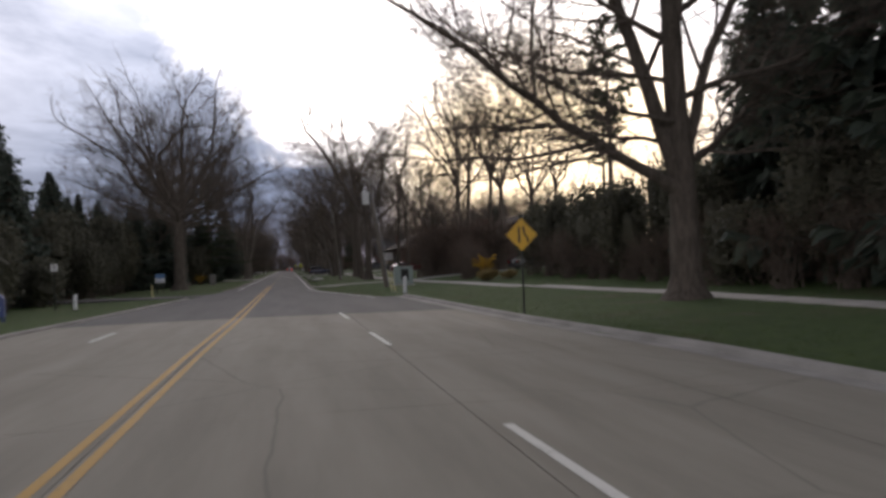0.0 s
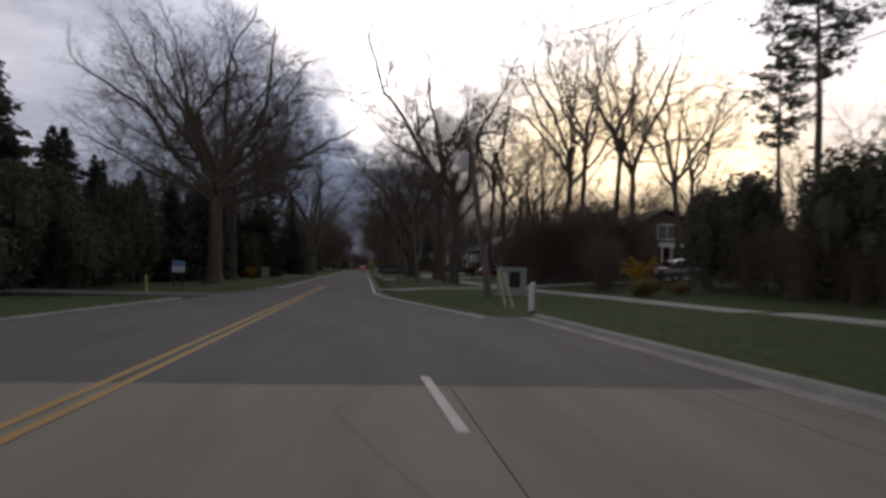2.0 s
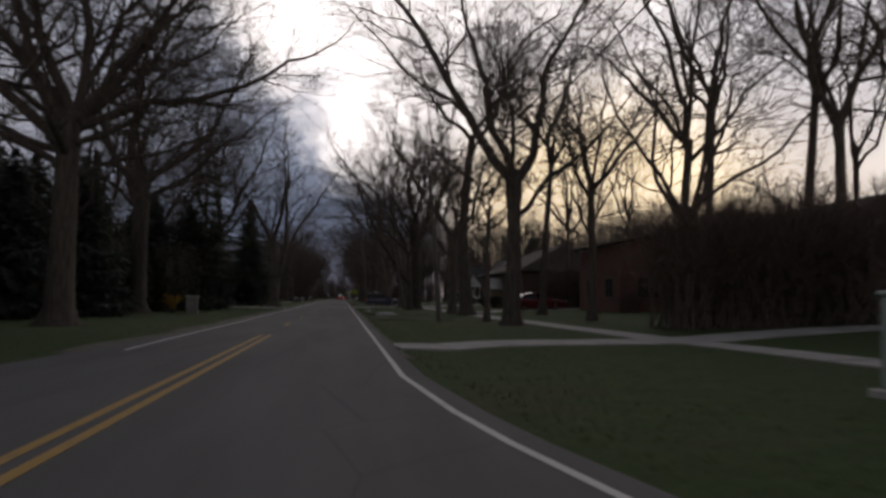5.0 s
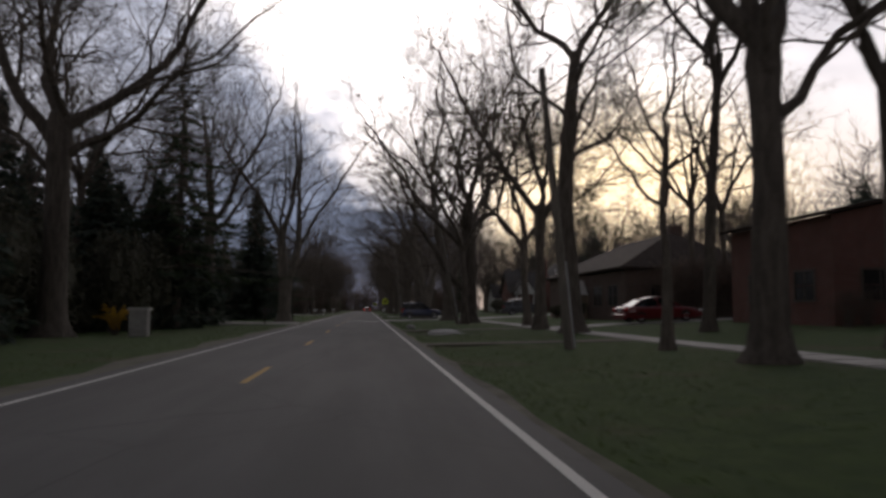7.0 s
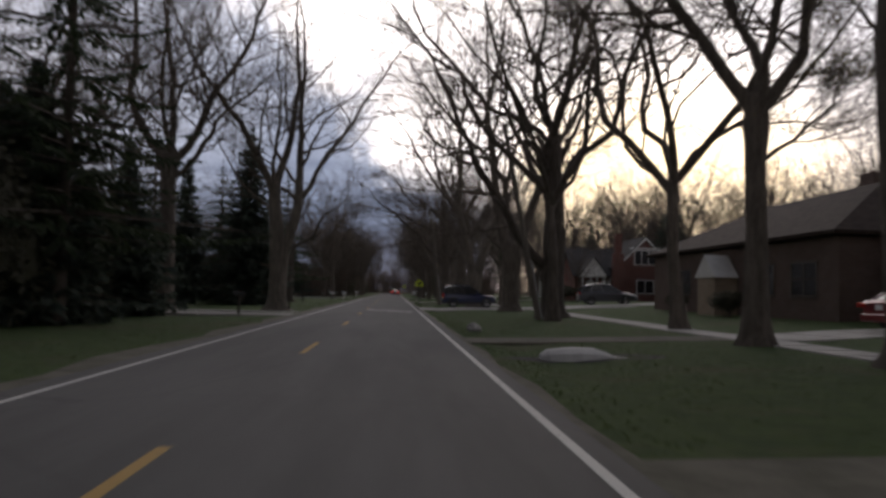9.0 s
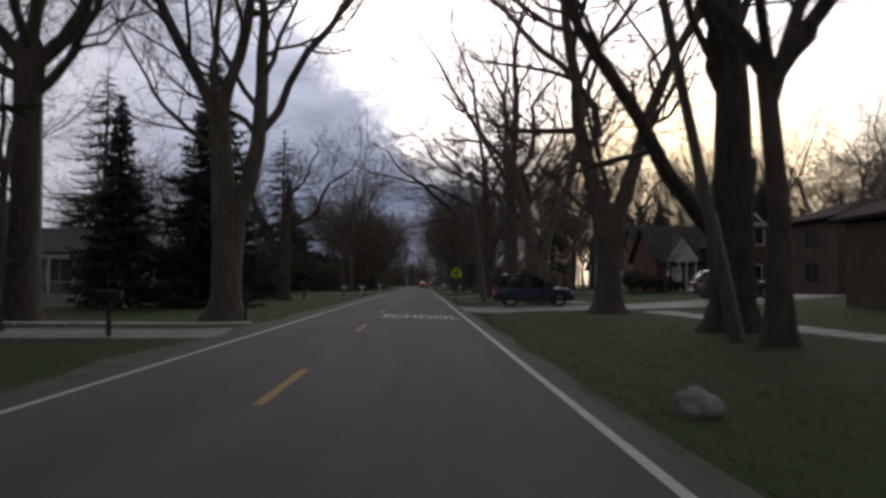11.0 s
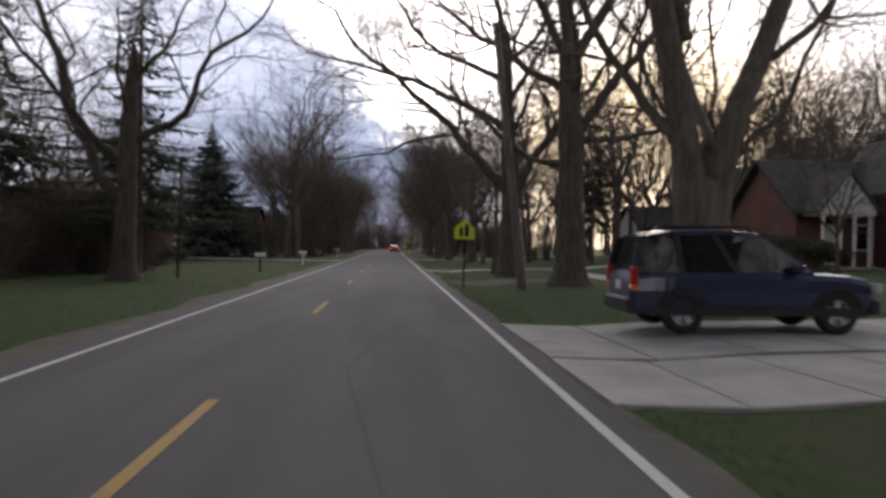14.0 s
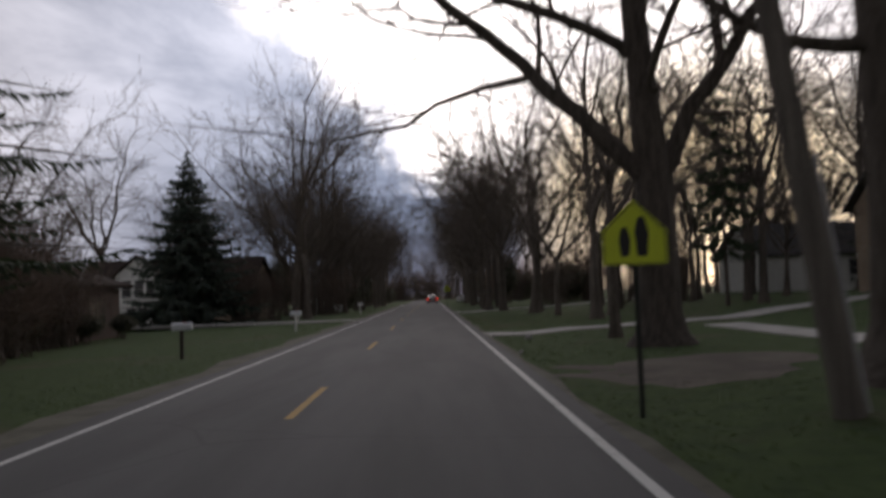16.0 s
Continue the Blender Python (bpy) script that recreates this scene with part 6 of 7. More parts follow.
# far garage house
g = land_z(27, 220)
hd = thing("house", "low house with a white garage front and grey roof", "house", "houses")
m = Mesh()
m.box(24, 35, 216, 225, g - 1.0, g + 2.7)
m.loft([[(24, 216, g + 2.7), (24, 225, g + 2.7), (24, 220.5, g + 5.0)], [(24.2, 216, g + 2.7), (24.2, 225, g + 2.7), (24.2, 220.5, g + 5.0)]])
part("wall", m, SIDING_WHITE, hd, "white boarded wall")
slopes(hd, "roof_slope", SHINGLE, 24, 35, 216, 225, g + 2.75, g + 5.1)
m = Mesh()
for i in range(4):
    m.box(25.2, 28.0, 215.93, 215.99, g + 0.05 + i * 0.53, g + 0.56 + i * 0.53, 0, 0.01)
part("garage_door", m, WHITE_TRIM, hd, "white panelled garage door")
window(hd, "y", 30, 31.6, 216, g + 1.0, g + 2.2, 1, 1)

# blue-grey house across the road
g = land_z(-20, 161) + 0.6
l1 = thing("house", "blue-grey sided house with a white-posted front porch", "house", "houses")
m = Mesh()
m.box(-31.4, -19.8, 161, 172, g - 1.4, g + 2.8)
m.loft([[(-20.0, 161, g + 2.8), (-20.0, 172, g + 2.8), (-20.0, 166.5, g + 4.2)], [(-19.8, 161, g + 2.8), (-19.8, 172, g + 2.8), (-19.8, 166.5, g + 4.2)]])
part("wall", m, SIDING_BLUE, l1)
m = Mesh()
gable_roof(m, -31.4, -19.8, 161, 172, g + 2.85, g + 4.3)
m.loft([[(-31.4, 159, g + 2.45), (-19.0, 159, g + 2.45), (-19.0, 161.4, g + 3.0), (-31.4, 161.4, g + 3.0)], [(-31.4, 159, g + 2.6), (-19.0, 159, g + 2.6), (-19.0, 161.4, g + 3.15), (-31.4, 161.4, g + 3.15)]])
part("roof", m, SHINGLE, l1)
m = Mesh()
m.box(-31.2, -19.1, 159.1, 159.3, g + 2.25, g + 2.44)
pr = part("porch_beam", m, WHITE_TRIM, l1, "white porch beam and posts")
for xx in (-30.4, -27.4, -24.4, -21.8, -19.4):
    post(pr, "post", xx, 159.2, g, g + 2.25, 0.09, WHITE_TRIM)
m = Mesh()
m.box(-31.4, -19.0, 158.9, 160.98, g - 1.1, g + 0.15)
part("porch_floor", m, CONCRETE, l1)
window(l1, "y", -26.8, -25.0, 161, g + 0.9, g + 2.2, 1, 1)
window(l1, "y", -22.8, -21.2, 161, g + 0.9, g + 2.2, 1, 1)

# brown ranch house across the road
g = land_z(-20, 198)
l2 = thing("house", "low red-brown brick ranch house with a wide dark roof", "house", "houses")
m = Mesh()
m.box(-30, -18, 190, 206, g - 1.0, g + 2.8)
part("wall", m, BROWN_BRICK, l2)
m = Mesh()
hip_roof(m, -30, -18, 190, 206, g + 3.0, g + 5.8, 0.6)
part("roof", m, SHINGLE_BROWN, l2)
for a, b in ((192, 194), (197, 199), (202, 204)):
    window(l2, "xr", a, b, -18, g + 0.9, g + 2.2, 1, 1, trim=BROWN_TRIM)
window(l2, "y", -24.5, -22.5, 190, g + 0.9, g + 2.2, 1, 1, trim=BROWN_TRIM)

m = Mesh()
m.box(-20.6, -18.1, 189.86, 189.99, g - 0.2, g + 2.0)
part("boarded_corner", m, SIDING_WHITE, l2, "white boarded corner wall")
m = Mesh()
m.box(-25.6, -21.8, 187.6, 189.97, g + 2.3, g + 2.55)
gable_end(m, -25.6, -21.8, 187.6, g + 2.55, g + 3.9, 2.3)
pr = part("porch", m, SIDING_WHITE, l2, "white gabled porch")
for xx in (-25.4, -23.7, -22.0):
    post(pr, "column", xx, 187.8, g - 0.1, g + 2.3, 0.1, WHITE_TRIM)

# white gabled house further on
g = land_z(-25, 230)
l3 = thing("house", "pale house with a white front gable behind a spruce", "house", "houses")
m = Mesh()
m.box(-32, -16.2, 230.5, 240, g - 1.0, g + 3.3)
for xx in (-32, -16.4):
    m.loft([[(xx, 230.5, g + 3.3), (xx, 240, g + 3.3), (xx, 235.25, g + 5.9)], [(xx + 0.2, 230.5, g + 3.3), (xx + 0.2, 240, g + 3.3), (xx + 0.2, 235.25, g + 5.9)]])
part("wall", m, TAN_BRICK, l3)
slopes(l3, "roof_slope", SHINGLE_BROWN, -32, -16.2, 230.5, 240, g + 3.35, g + 6.0, 0.4)
m = Mesh()
m.box(-27.6, -23.8, 229.0, 230.48, g - 1.0, g + 4.4)
gable_end(m, -27.6, -23.8, 229.0, g + 4.4, g + 6.0, 1.48)
bay = part("front_gable", m, SIDING_WHITE, l3, "white boarded front gable")
slopes(bay, "gable_roof_slope", SHINGLE_BROWN, -27.6, -23.8, 229.0, 230.48, g + 4.45, g + 6.1, 0.3, False, 0.12)
for a, c in ((-27.0, -26.2), (-25.9, -25.1), (-24.9, -24.2)):
    window(l3, "y", a, c, 229, g + 2.5, g + 4.0, 0, 1)
window(l3, "y", -26.6, -24.8, 229, g + 0.4, g + 1.6, 1, 0)
window(l3, "y", -18.6, -17.2, 230.5, g + 1.0, g + 2.3, 0, 1)


# ---- vehicles ----
def car(name, label, at, stations, cabin, width, paint, wheels, wheel_r, lamps, suv=True, side_trim=BLACK_PLASTIC, plate=True, lit=False):
    """A parked car that points along +x. stations: rows of (x, z low, z top, share of the half width) for the lower body;
    cabin: rows of (x, z, share) for the roof line from the rear to the front."""
    ob = thing(name, label, "car", "parked cars", at=at)
    hw = width / 2
    b = Mesh()
    rings = []
    for x, zl, zt, s in stations:
        w = hw * s
        zm = zl + (zt - zl) * 0.55
        prof = [(-w * 0.86, zl), (-w * 0.97, zl + 0.08), (-w, zm), (-w * 0.985, zt - 0.12), (-w * 0.93, zt - 0.03), (-w * 0.8, zt), (0, zt + 0.025),
                (w * 0.8, zt), (w * 0.93, zt - 0.03), (w * 0.985, zt - 0.12), (w, zm), (w * 0.97, zl + 0.08), (w * 0.86, zl)]
        rings.append([(x, q, z) for q, z in prof])
    b.loft(rings)
    body = part("body", b, paint, ob, smooth=False)
    # the cabin: glass between belt and roof, painted pillars and roof skin
    belt = [(x, z, s) for x, z, s in cabin]
    x_r0, z_b, _ = belt[0]
    x_f0 = belt[-1][0]
    gl = Mesh()
    top = [p for p in belt[1:-1]]
    k = hw * 0.93
    rings = []
    for s in (-1, 1):
        ring = [(x_r0, s * k, z_b), (x_f0, s * k, belt[-1][1])]
        for x, z, sh in reversed(top):
            ring.append((x, s * hw * sh, z))
        rings.append(ring)
    gl.loft(rings)
    part("glasshouse", gl, CAR_GLASS, body, "dark tinted windows")
    rf = Mesh()
    rings = []
    for x, z, sh in top:
        w = hw * sh
        rings.append([(x, -w - 0.012, z - 0.05), (x, -w * 0.96, z + 0.012), (x, -w * 0.6, z + 0.045), (x, 0, z + 0.055), (x, w * 0.6, z + 0.045), (x, w * 0.96, z + 0.012), (x, w + 0.012, z - 0.05), (x, 0, z - 0.03)])
    rf.loft(rings)
    part("roof", rf, paint, body)
    for s in (-1, 1):
        def bar(p, q, w):
            pl = Mesh()
            (x0, y0, z0), (x1, y1, z1) = p, q
            a = [(x0 - w, y0 + s * 0.012, z0), (x0 + w, y0 + s * 0.012, z0), (x1 + w, y1 + s * 0.012, z1), (x1 - w, y1 + s * 0.012, z1)]
            pl.loft([a, [(x, yy - s * 0.03, z) for x, yy, z in a]])
            part("pillar", pl, paint if not suv else side_trim, body)
        t0, t1 = top[0], top[-1]
        bar((x_r0, s * k, z_b), (t0[0], s * hw * t0[2], t0[1]), 0.07)
        bar((x_f0, s * k, belt[-1][1]), (t1[0], s * hw * t1[2], t1[1]), 0.05)
        span = x_f0 - x_r0
        for u in ((0.26, 0.56) if suv else (0.55,)):
            xb = x_r0 + span * u
            xt = t0[0] + (t1[0] - t0[0]) * (u + 0.02)
            zt = max(z for _, z, _ in top) - 0.03
            bar((xb, s * k, z_b), (xt, s * hw * top[len(top) // 2][2], zt), 0.045)
    x0, x1 = stations[0][0], stations[-1][0]
    zl = min(z for _, z, _, _ in stations)
    for s in (-1, 1):
        tr = Mesh()
        tr.box(x0 + 0.25, x1 - 0.25, s * hw - 0.02 if s > 0 else -hw - 0.012, s * hw + 0.012 if s > 0 else -hw + 0.02, zl + 0.02, zl + 0.16)
        part("side_trim", tr, side_trim, body)
    for xx, nm in ((x0, "rear_bumper"), (x1, "front_bumper")):
        bm_ = Mesh()
        s = -1 if xx == x0 else 1
        bm_.box(min(xx + s * 0.07, xx - s * 0.15), max(xx + s * 0.07, xx - s * 0.15), -hw * 0.9, hw * 0.9, zl + 0.04, zl + 0.3, 0, 0.04)
        part(nm, bm_, side_trim, body)
    for s in (-1, 1):
        for (z0, z1, inx, wide, mat, nm) in lamps:
            lm = Mesh()
            rear = inx < 0
            xx = x0 - 0.012 if rear else x1 - 0.10
            lm.box(xx, xx + (0.12 if rear else 0.115), s * hw * 0.88 - wide / 2, s * hw * 0.88 + wide / 2, z0, z1, 0, 0.02)
            part(nm, lm, mat, body)
        mi = Mesh()
        mi.box(x_f0 - 0.5, x_f0 - 0.32, s * (hw + 0.10) - 0.09, s * (hw + 0.10) + 0.09, z_b + 0.02, z_b + 0.17, 0, 0.03)
        part("wing_mirror", mi, paint, body)
        for u in (0.36, 0.72):
            hd_ = Mesh()
            xx = x_r0 + (x_f0 - x_r0) * u
            hd_.box(xx, xx + 0.2, s * hw * 0.99 - 0.02, s * hw * 0.99 + 0.02, z_b - 0.14, z_b - 0.10, 0, 0.008)
            part("door_handle", hd_, paint, body)
    if plate:
        pm = Mesh()
        pm.box(x0 - 0.015, x0 + 0.01, -0.16, 0.16, zl + 0.42, zl + 0.58)
        part("rear_plate", pm, SIGN_WHITE, body, "pale blank rear plate")
    for xx in wheels:
        for s in (-1, 1):
            ty = Mesh()
            prof = [(0.62, -0.105), (0.93, -0.11), (1.0, -0.08), (1.0, 0.08), (0.93, 0.11), (0.62, 0.105)]
            rings = []
            for i in range(22):
                a = 2 * math.pi * i / 22
                rings.append([(xx + math.cos(a) * wheel_r * q, s * (hw - 0.10) + d, wheel_r + math.sin(a) * wheel_r * q) for q, d in prof])
            ty.loft(rings + [rings[0]], caps=False)
            wh = part("wheel", ty, TYRE, ob, smooth=True)
            ri = Mesh()
            yo = s * (hw - 0.10) + s * 0.07
            ri.tube([(xx, s * (hw - 0.14), wheel_r), (xx, s * (hw - 0.139), wheel_r)], [wheel_r * 0.64, wheel_r * 0.60], 20)
            for i in range(5):
                a = 2 * math.pi * i / 5 + 0.3
                d = Vector((math.cos(a), 0, math.sin(a)))
                n = Vector((-math.sin(a), 0, math.cos(a)))
                c0 = Vector((xx, yo, wheel_r))
                w0, w1 = wheel_r * 0.10, wheel_r * 0.15
                a4 = [c0 - n * w0, c0 + n * w0, c0 + d * wheel_r * 0.64 + n * w1, c0 + d * wheel_r * 0.64 - n * w1]
                ri.loft([[tuple(p) for p in a4], [(p.x, p.y - s * 0.04, p.z) for p in a4]])
            rm_ = []
            for i in range(22):
                a = 2 * math.pi * i / 22
                rm_.append([(xx + math.cos(a) * wheel_r * q, yo + s * d, wheel_r + math.sin(a) * wheel_r * q) for q, d in ((0.58, 0.0), (0.66, 0.02), (0.66, -0.05))])
            ri.loft(rm_ + [rm_[0]], caps=False)
            part("rim", ri, ALLOY, wh, "five-spoke alloy rim")
            ar = Mesh()
            rings = []
            for i in range(11):
                a = math.pi * i / 10
                rings.append([(xx + math.cos(a) * wheel_r * q, s * (hw + d), wheel_r + math.sin(a) * wheel_r * q) for q, d in ((1.04, 0.006), (1.2, 0.022), (1.22, -0.03), (1.04, -0.06))])
            ar.loft(rings)
            part("wheel_arch", ar, side_trim, body)
    return ob


SUV_BODY = [(0.0, 0.36, 0.86, 0.80), (0.05, 0.32, 1.0, 0.94), (0.4, 0.30, 1.05, 1.0), (1.6, 0.28, 1.04, 1.0), (2.9, 0.28, 1.03, 1.0), (3.1, 0.29, 1.02, 0.99), (3.7, 0.32, 0.99, 0.97), (4.05, 0.36, 0.92, 0.91), (4.2, 0.40, 0.74, 0.80)]
SUV_CABIN = [(0.06, 1.0, 0.9), (0.20, 1.60, 0.78), (0.6, 1.68, 0.80), (1.5, 1.71, 0.81), (2.25, 1.66, 0.79), (3.15, 1.02, 0.9)]
SUV_LAMPS = [(0.80, 1.10, -1, 0.16, RED_LENS, "tail_lamp"), (0.70, 0.80, -1, 0.17, AMBER_LENS, "turn_lamp"), (0.70, 0.86, 1, 0.30, CLEAR_LENS, "headlamp")]
g = max(land_z(5.8, 156.0), -0.05) + 0.03
suv = car("parked_suv", "dark blue boxy sport utility car parked on the drive", pose(3.75, 156.0, g + 0.0, 0, -0.6, -2), SUV_BODY, SUV_CABIN, 1.78, BLUE_PAINT, (0.86, 3.48), 0.355, SUV_LAMPS)
rk = Mesh()
for s in (-1, 1):
    rk.tube([(0.5, s * 0.62, 1.75), (0.55, s * 0.62, 1.79), (2.0, s * 0.62, 1.79), (2.1, s * 0.62, 1.72)], [0.02] * 4, 6)
for xx in (0.8, 1.8):
    rk.tube([(xx, -0.62, 1.79), (xx, 0.62, 1.79)], [0.018, 0.018], 6)
part("roof_rack", rk, BLACK_PLASTIC, suv)

CROSS_BODY = [(0.0, 0.40, 0.90, 0.78), (0.08, 0.34, 1.02, 0.93), (0.5, 0.28, 1.05, 1.0), (1.6, 0.26, 1.03, 1.0), (2.9, 0.26, 1.0, 1.0), (3.3, 0.27, 0.97, 0.99), (4.0, 0.30, 0.88, 0.95), (4.45, 0.36, 0.76, 0.86), (4.6, 0.42, 0.62, 0.7)]
CROSS_CABIN = [(0.08, 1.0, 0.9), (0.55, 1.54, 0.76), (1.2, 1.65, 0.79), (1.9, 1.66, 0.79), (2.5, 1.58, 0.77), (3.45, 0.98, 0.9)]
CROSS_LAMPS = [(0.84, 1.02, -1, 0.3, RED_LENS, "tail_lamp"), (0.66, 0.80, 1, 0.32, CLEAR_LENS, "headlamp")]
g = land_z(17, 156.2) + 0.03
car("parked_crossover", "silver-grey crossover car parked on the drive of a brick house", pose(14.8, 156.3, g, 0, -2.2, -6), CROSS_BODY, CROSS_CABIN, 1.84, SILVER_PAINT, (0.95, 3.68), 0.35, CROSS_LAMPS, side_trim=SILVER_PAINT)

SEDAN_BODY = [(0.0, 0.36, 0.84, 0.78), (0.1, 0.30, 0.93, 0.93), (0.6, 0.24, 0.96, 1.0), (1.6, 0.22, 0.94, 1.0), (3.0, 0.22, 0.91, 1.0), (3.4, 0.23, 0.90, 0.99), (4.2, 0.26, 0.80, 0.95), (4.6, 0.32, 0.70, 0.86), (4.78, 0.38, 0.56, 0.7)]
SEDAN_CABIN = [(0.42, 0.92, 0.9), (1.15, 1.34, 0.72), (1.7, 1.43, 0.75), (2.2, 1.44, 0.75), (2.6, 1.38, 0.73), (3.55, 0.90, 0.9)]
SEDAN_LAMPS = [(0.70, 0.86, -1, 0.42, RED_LENS, "tail_lamp"), (0.58, 0.70, 1, 0.36, CLEAR_LENS, "headlamp")]
g = land_z(17.0, 117.9) + 0.03
car("parked_sedan", "dark red sedan parked on a concrete driveway", pose(14.8, 117.5, g - 0.05, 0, -2.4, 5), SEDAN_BODY, SEDAN_CABIN, 1.82, RED_PAINT, (0.95, 3.75), 0.32, SEDAN_LAMPS, suv=False, side_trim=RED_PAINT)
g = land_z(22, 74.5) + 0.03
car("parked_sedan", "dark sedan parked before a house with a white porch", pose(20.9, 74.2, g, 0, -4.5, 14), SEDAN_BODY, SEDAN_CABIN, 1.82, SILVER_PAINT, (0.95, 3.75), 0.32, SEDAN_LAMPS, suv=False, side_trim=SILVER_PAINT)
# distant cars
car("parked_van", "small white car parked far along a driveway", pose(-14.0, 247.0, land_z(-14.0, 247) + 0.03, 0, 0, 30), CROSS_BODY, CROSS_CABIN, 1.84, WHITE_PAINT, (0.95, 3.68), 0.35, CROSS_LAMPS, side_trim=WHITE_PAINT)
car("parked_van", "pale car parked far along a driveway", pose(4.6, 297, land_z(6, 297) + 0.03, 0, 0, 5), SEDAN_BODY, SEDAN_CABIN, 1.82, WHITE_PAINT, (0.95, 3.75), 0.32, SEDAN_LAMPS, suv=False, side_trim=WHITE_PAINT)
RED_LIT = [(0.70, 0.92, -1, 0.42, TAIL_GLOW, "lit_tail_lamp"), (0.58, 0.70, 1, 0.36, CLEAR_LENS, "headlamp")]
car("distant_sedan", "dark sedan far down the road with its brake lights on", pose(0.2, 292, road_z(0, 292) + 0.01, 0, 0, 90), SEDAN_BODY, SEDAN_CABIN, 1.82, SILVER_PAINT, (0.95, 3.75), 0.32, RED_LIT, suv=False, side_trim=SILVER_PAINT)


# ---- roadside things ----
def rounded_plate(m, ring, y, thick):
    m.loft([[(x, y, z) for x, z in ring], [(x, y + thick, z) for x, z in ring]])


def inset(ring, d):
    cx, cz = sum(p[0] for p in ring) / len(ring), sum(p[1] for p in ring) / len(ring)
    out = []
    for x, z in ring:
        l = math.hypot(x - cx, z - cz)
        out.append((cx + (x - cx) * (1 - d / l), cz + (z - cz) * (1 - d / l)))
    return out


def soft(ring, r):
    """Corners cut round."""
    out = []
    n = len(ring)
    for i in range(n):
        p, a, b = Vector(ring[i]), Vector(ring[i - 1]), Vector(ring[(i + 1) % n])
        u, v = p + (a - p).normalized() * r, p + (b - p).normalized() * r
        for t in (0, 0.33, 0.67, 1):
            q = u.lerp(p, t).lerp(p.lerp(v, t), t)
            out.append((q.x, q.y))
    return out


def sign_post(ob, h, x=0.0):
    m = Mesh()
    u = [(-0.03, 0.0), (-0.02, 0.0), (-0.018, 0.022), (0.018, 0.022), (0.02, 0.0), (0.03, 0.0), (0.024, 0.03), (-0.024, 0.03)]
    m.loft([[(x + a, b, z) for a, b in u] for z in (-0.4, h)])
    return part("post", m, STEEL, ob, "dark steel channel post")


# warning sign: right lane ends
z0 = land_z(7.1, 27.1)
ob = thing("warning_sign", "yellow diamond lane-ends warning sign on a dark steel post", "road sign", "road signs", at=pose(7.15, 27.1, z0, 0, 0, 2))
sign_post(ob, 3.2)
c, d = 2.6 - z0, 0.54
ring = soft([(0, c - d), (d, c), (0, c + d), (-d, c)], 0.05)
m = Mesh()
rounded_plate(m, ring, -0.012, 0.01)
face = part("panel", m, SIGN_YELLOW, ob, "yellow diamond panel")
m = Mesh()
outer, inner = inset(ring, 0.025), inset(ring, 0.04)
for i in range(len(ring)):
    j = (i + 1) % len(ring)
    q = [outer[i], outer[j], inner[j], inner[i]]
    rounded_plate(m, q, -0.0155, 0.003)
part("border", m, SIGN_BLACK, face, "black border line")
m = Mesh()
rounded_plate(m, [(-0.125, c - 0.26), (-0.06, c - 0.26), (-0.06, c + 0.26), (-0.125, c + 0.26)], -0.0155, 0.003)
m2 = Mesh()
pts = [(0.20, c - 0.24), (0.19, c - 0.1), (0.08, c + 0.04), (0.07, c + 0.26)]
for (x0, q0), (x1, q1) in zip(pts, pts[1:]):
    rounded_plate(m2, [(x0 - 0.032, q0), (x0 + 0.032, q0), (x1 + 0.032, q1), (x1 - 0.032, q1)], -0.0155, 0.003)
part("symbol", m, SIGN_BLACK, face, "straight black bar")
part("symbol", m2, SIGN_BLACK, face, "bent black bar")


def school_sign(x, y, bottom, label, size=0.76, rz=0):
    z0 = land_z(x, y)
    ob = thing("school_sign", label, "road sign", "road signs", at=pose(x, y, z0, 0, 0, rz))
    b, h = bottom - z0, size / 2
    sign_post(ob, b + size * 0.9)
    ring = soft([(-h, b), (h, b), (h, b + size * 0.52), (0, b + size), (-h, b + size * 0.52)], 0.035)
    m = Mesh()
    rounded_plate(m, ring, -0.012, 0.01)
    f = part("panel", m, SIGN_LIME, ob, "fluorescent yellow-green five-sided panel")
    m = Mesh()
    o, i_ = inset(ring, 0.022), inset(ring, 0.036)
    for i in range(len(ring)):
        j = (i + 1) % len(ring)
        rounded_plate(m, [o[i], o[j], i_[j], i_[i]], -0.0155, 0.003)
    part("border", m, SIGN_BLACK, f, "black border line")
    k = size / 0.76
    for cx, top, w in ((-0.12, 0.44, 0.07), (0.085, 0.56, 0.085)):
        m = Mesh()
        ring2 = soft([(cx - w * 0.7 * k, b + 0.10 * k), (cx + w * 0.7 * k, b + 0.10 * k), (cx + w * k, b + top * 0.68 * k), (cx + w * 0.45 * k, b + top * k), (cx - w * 0.45 * k, b + top * k), (cx - w * k, b + top * 0.68 * k)], 0.02)
        rounded_plate(m, ring2, -0.0155, 0.003)
        part("symbol", m, SIGN_BLACK, f, "plain black upright shape")
    return ob


school_sign(2.34, 170.48, 1.76, "yellow-green school crossing sign on a dark post at the verge", 0.78)
school_sign(2.1, 262, 1.9, "distant yellow-green school crossing sign at the verge", 0.78)

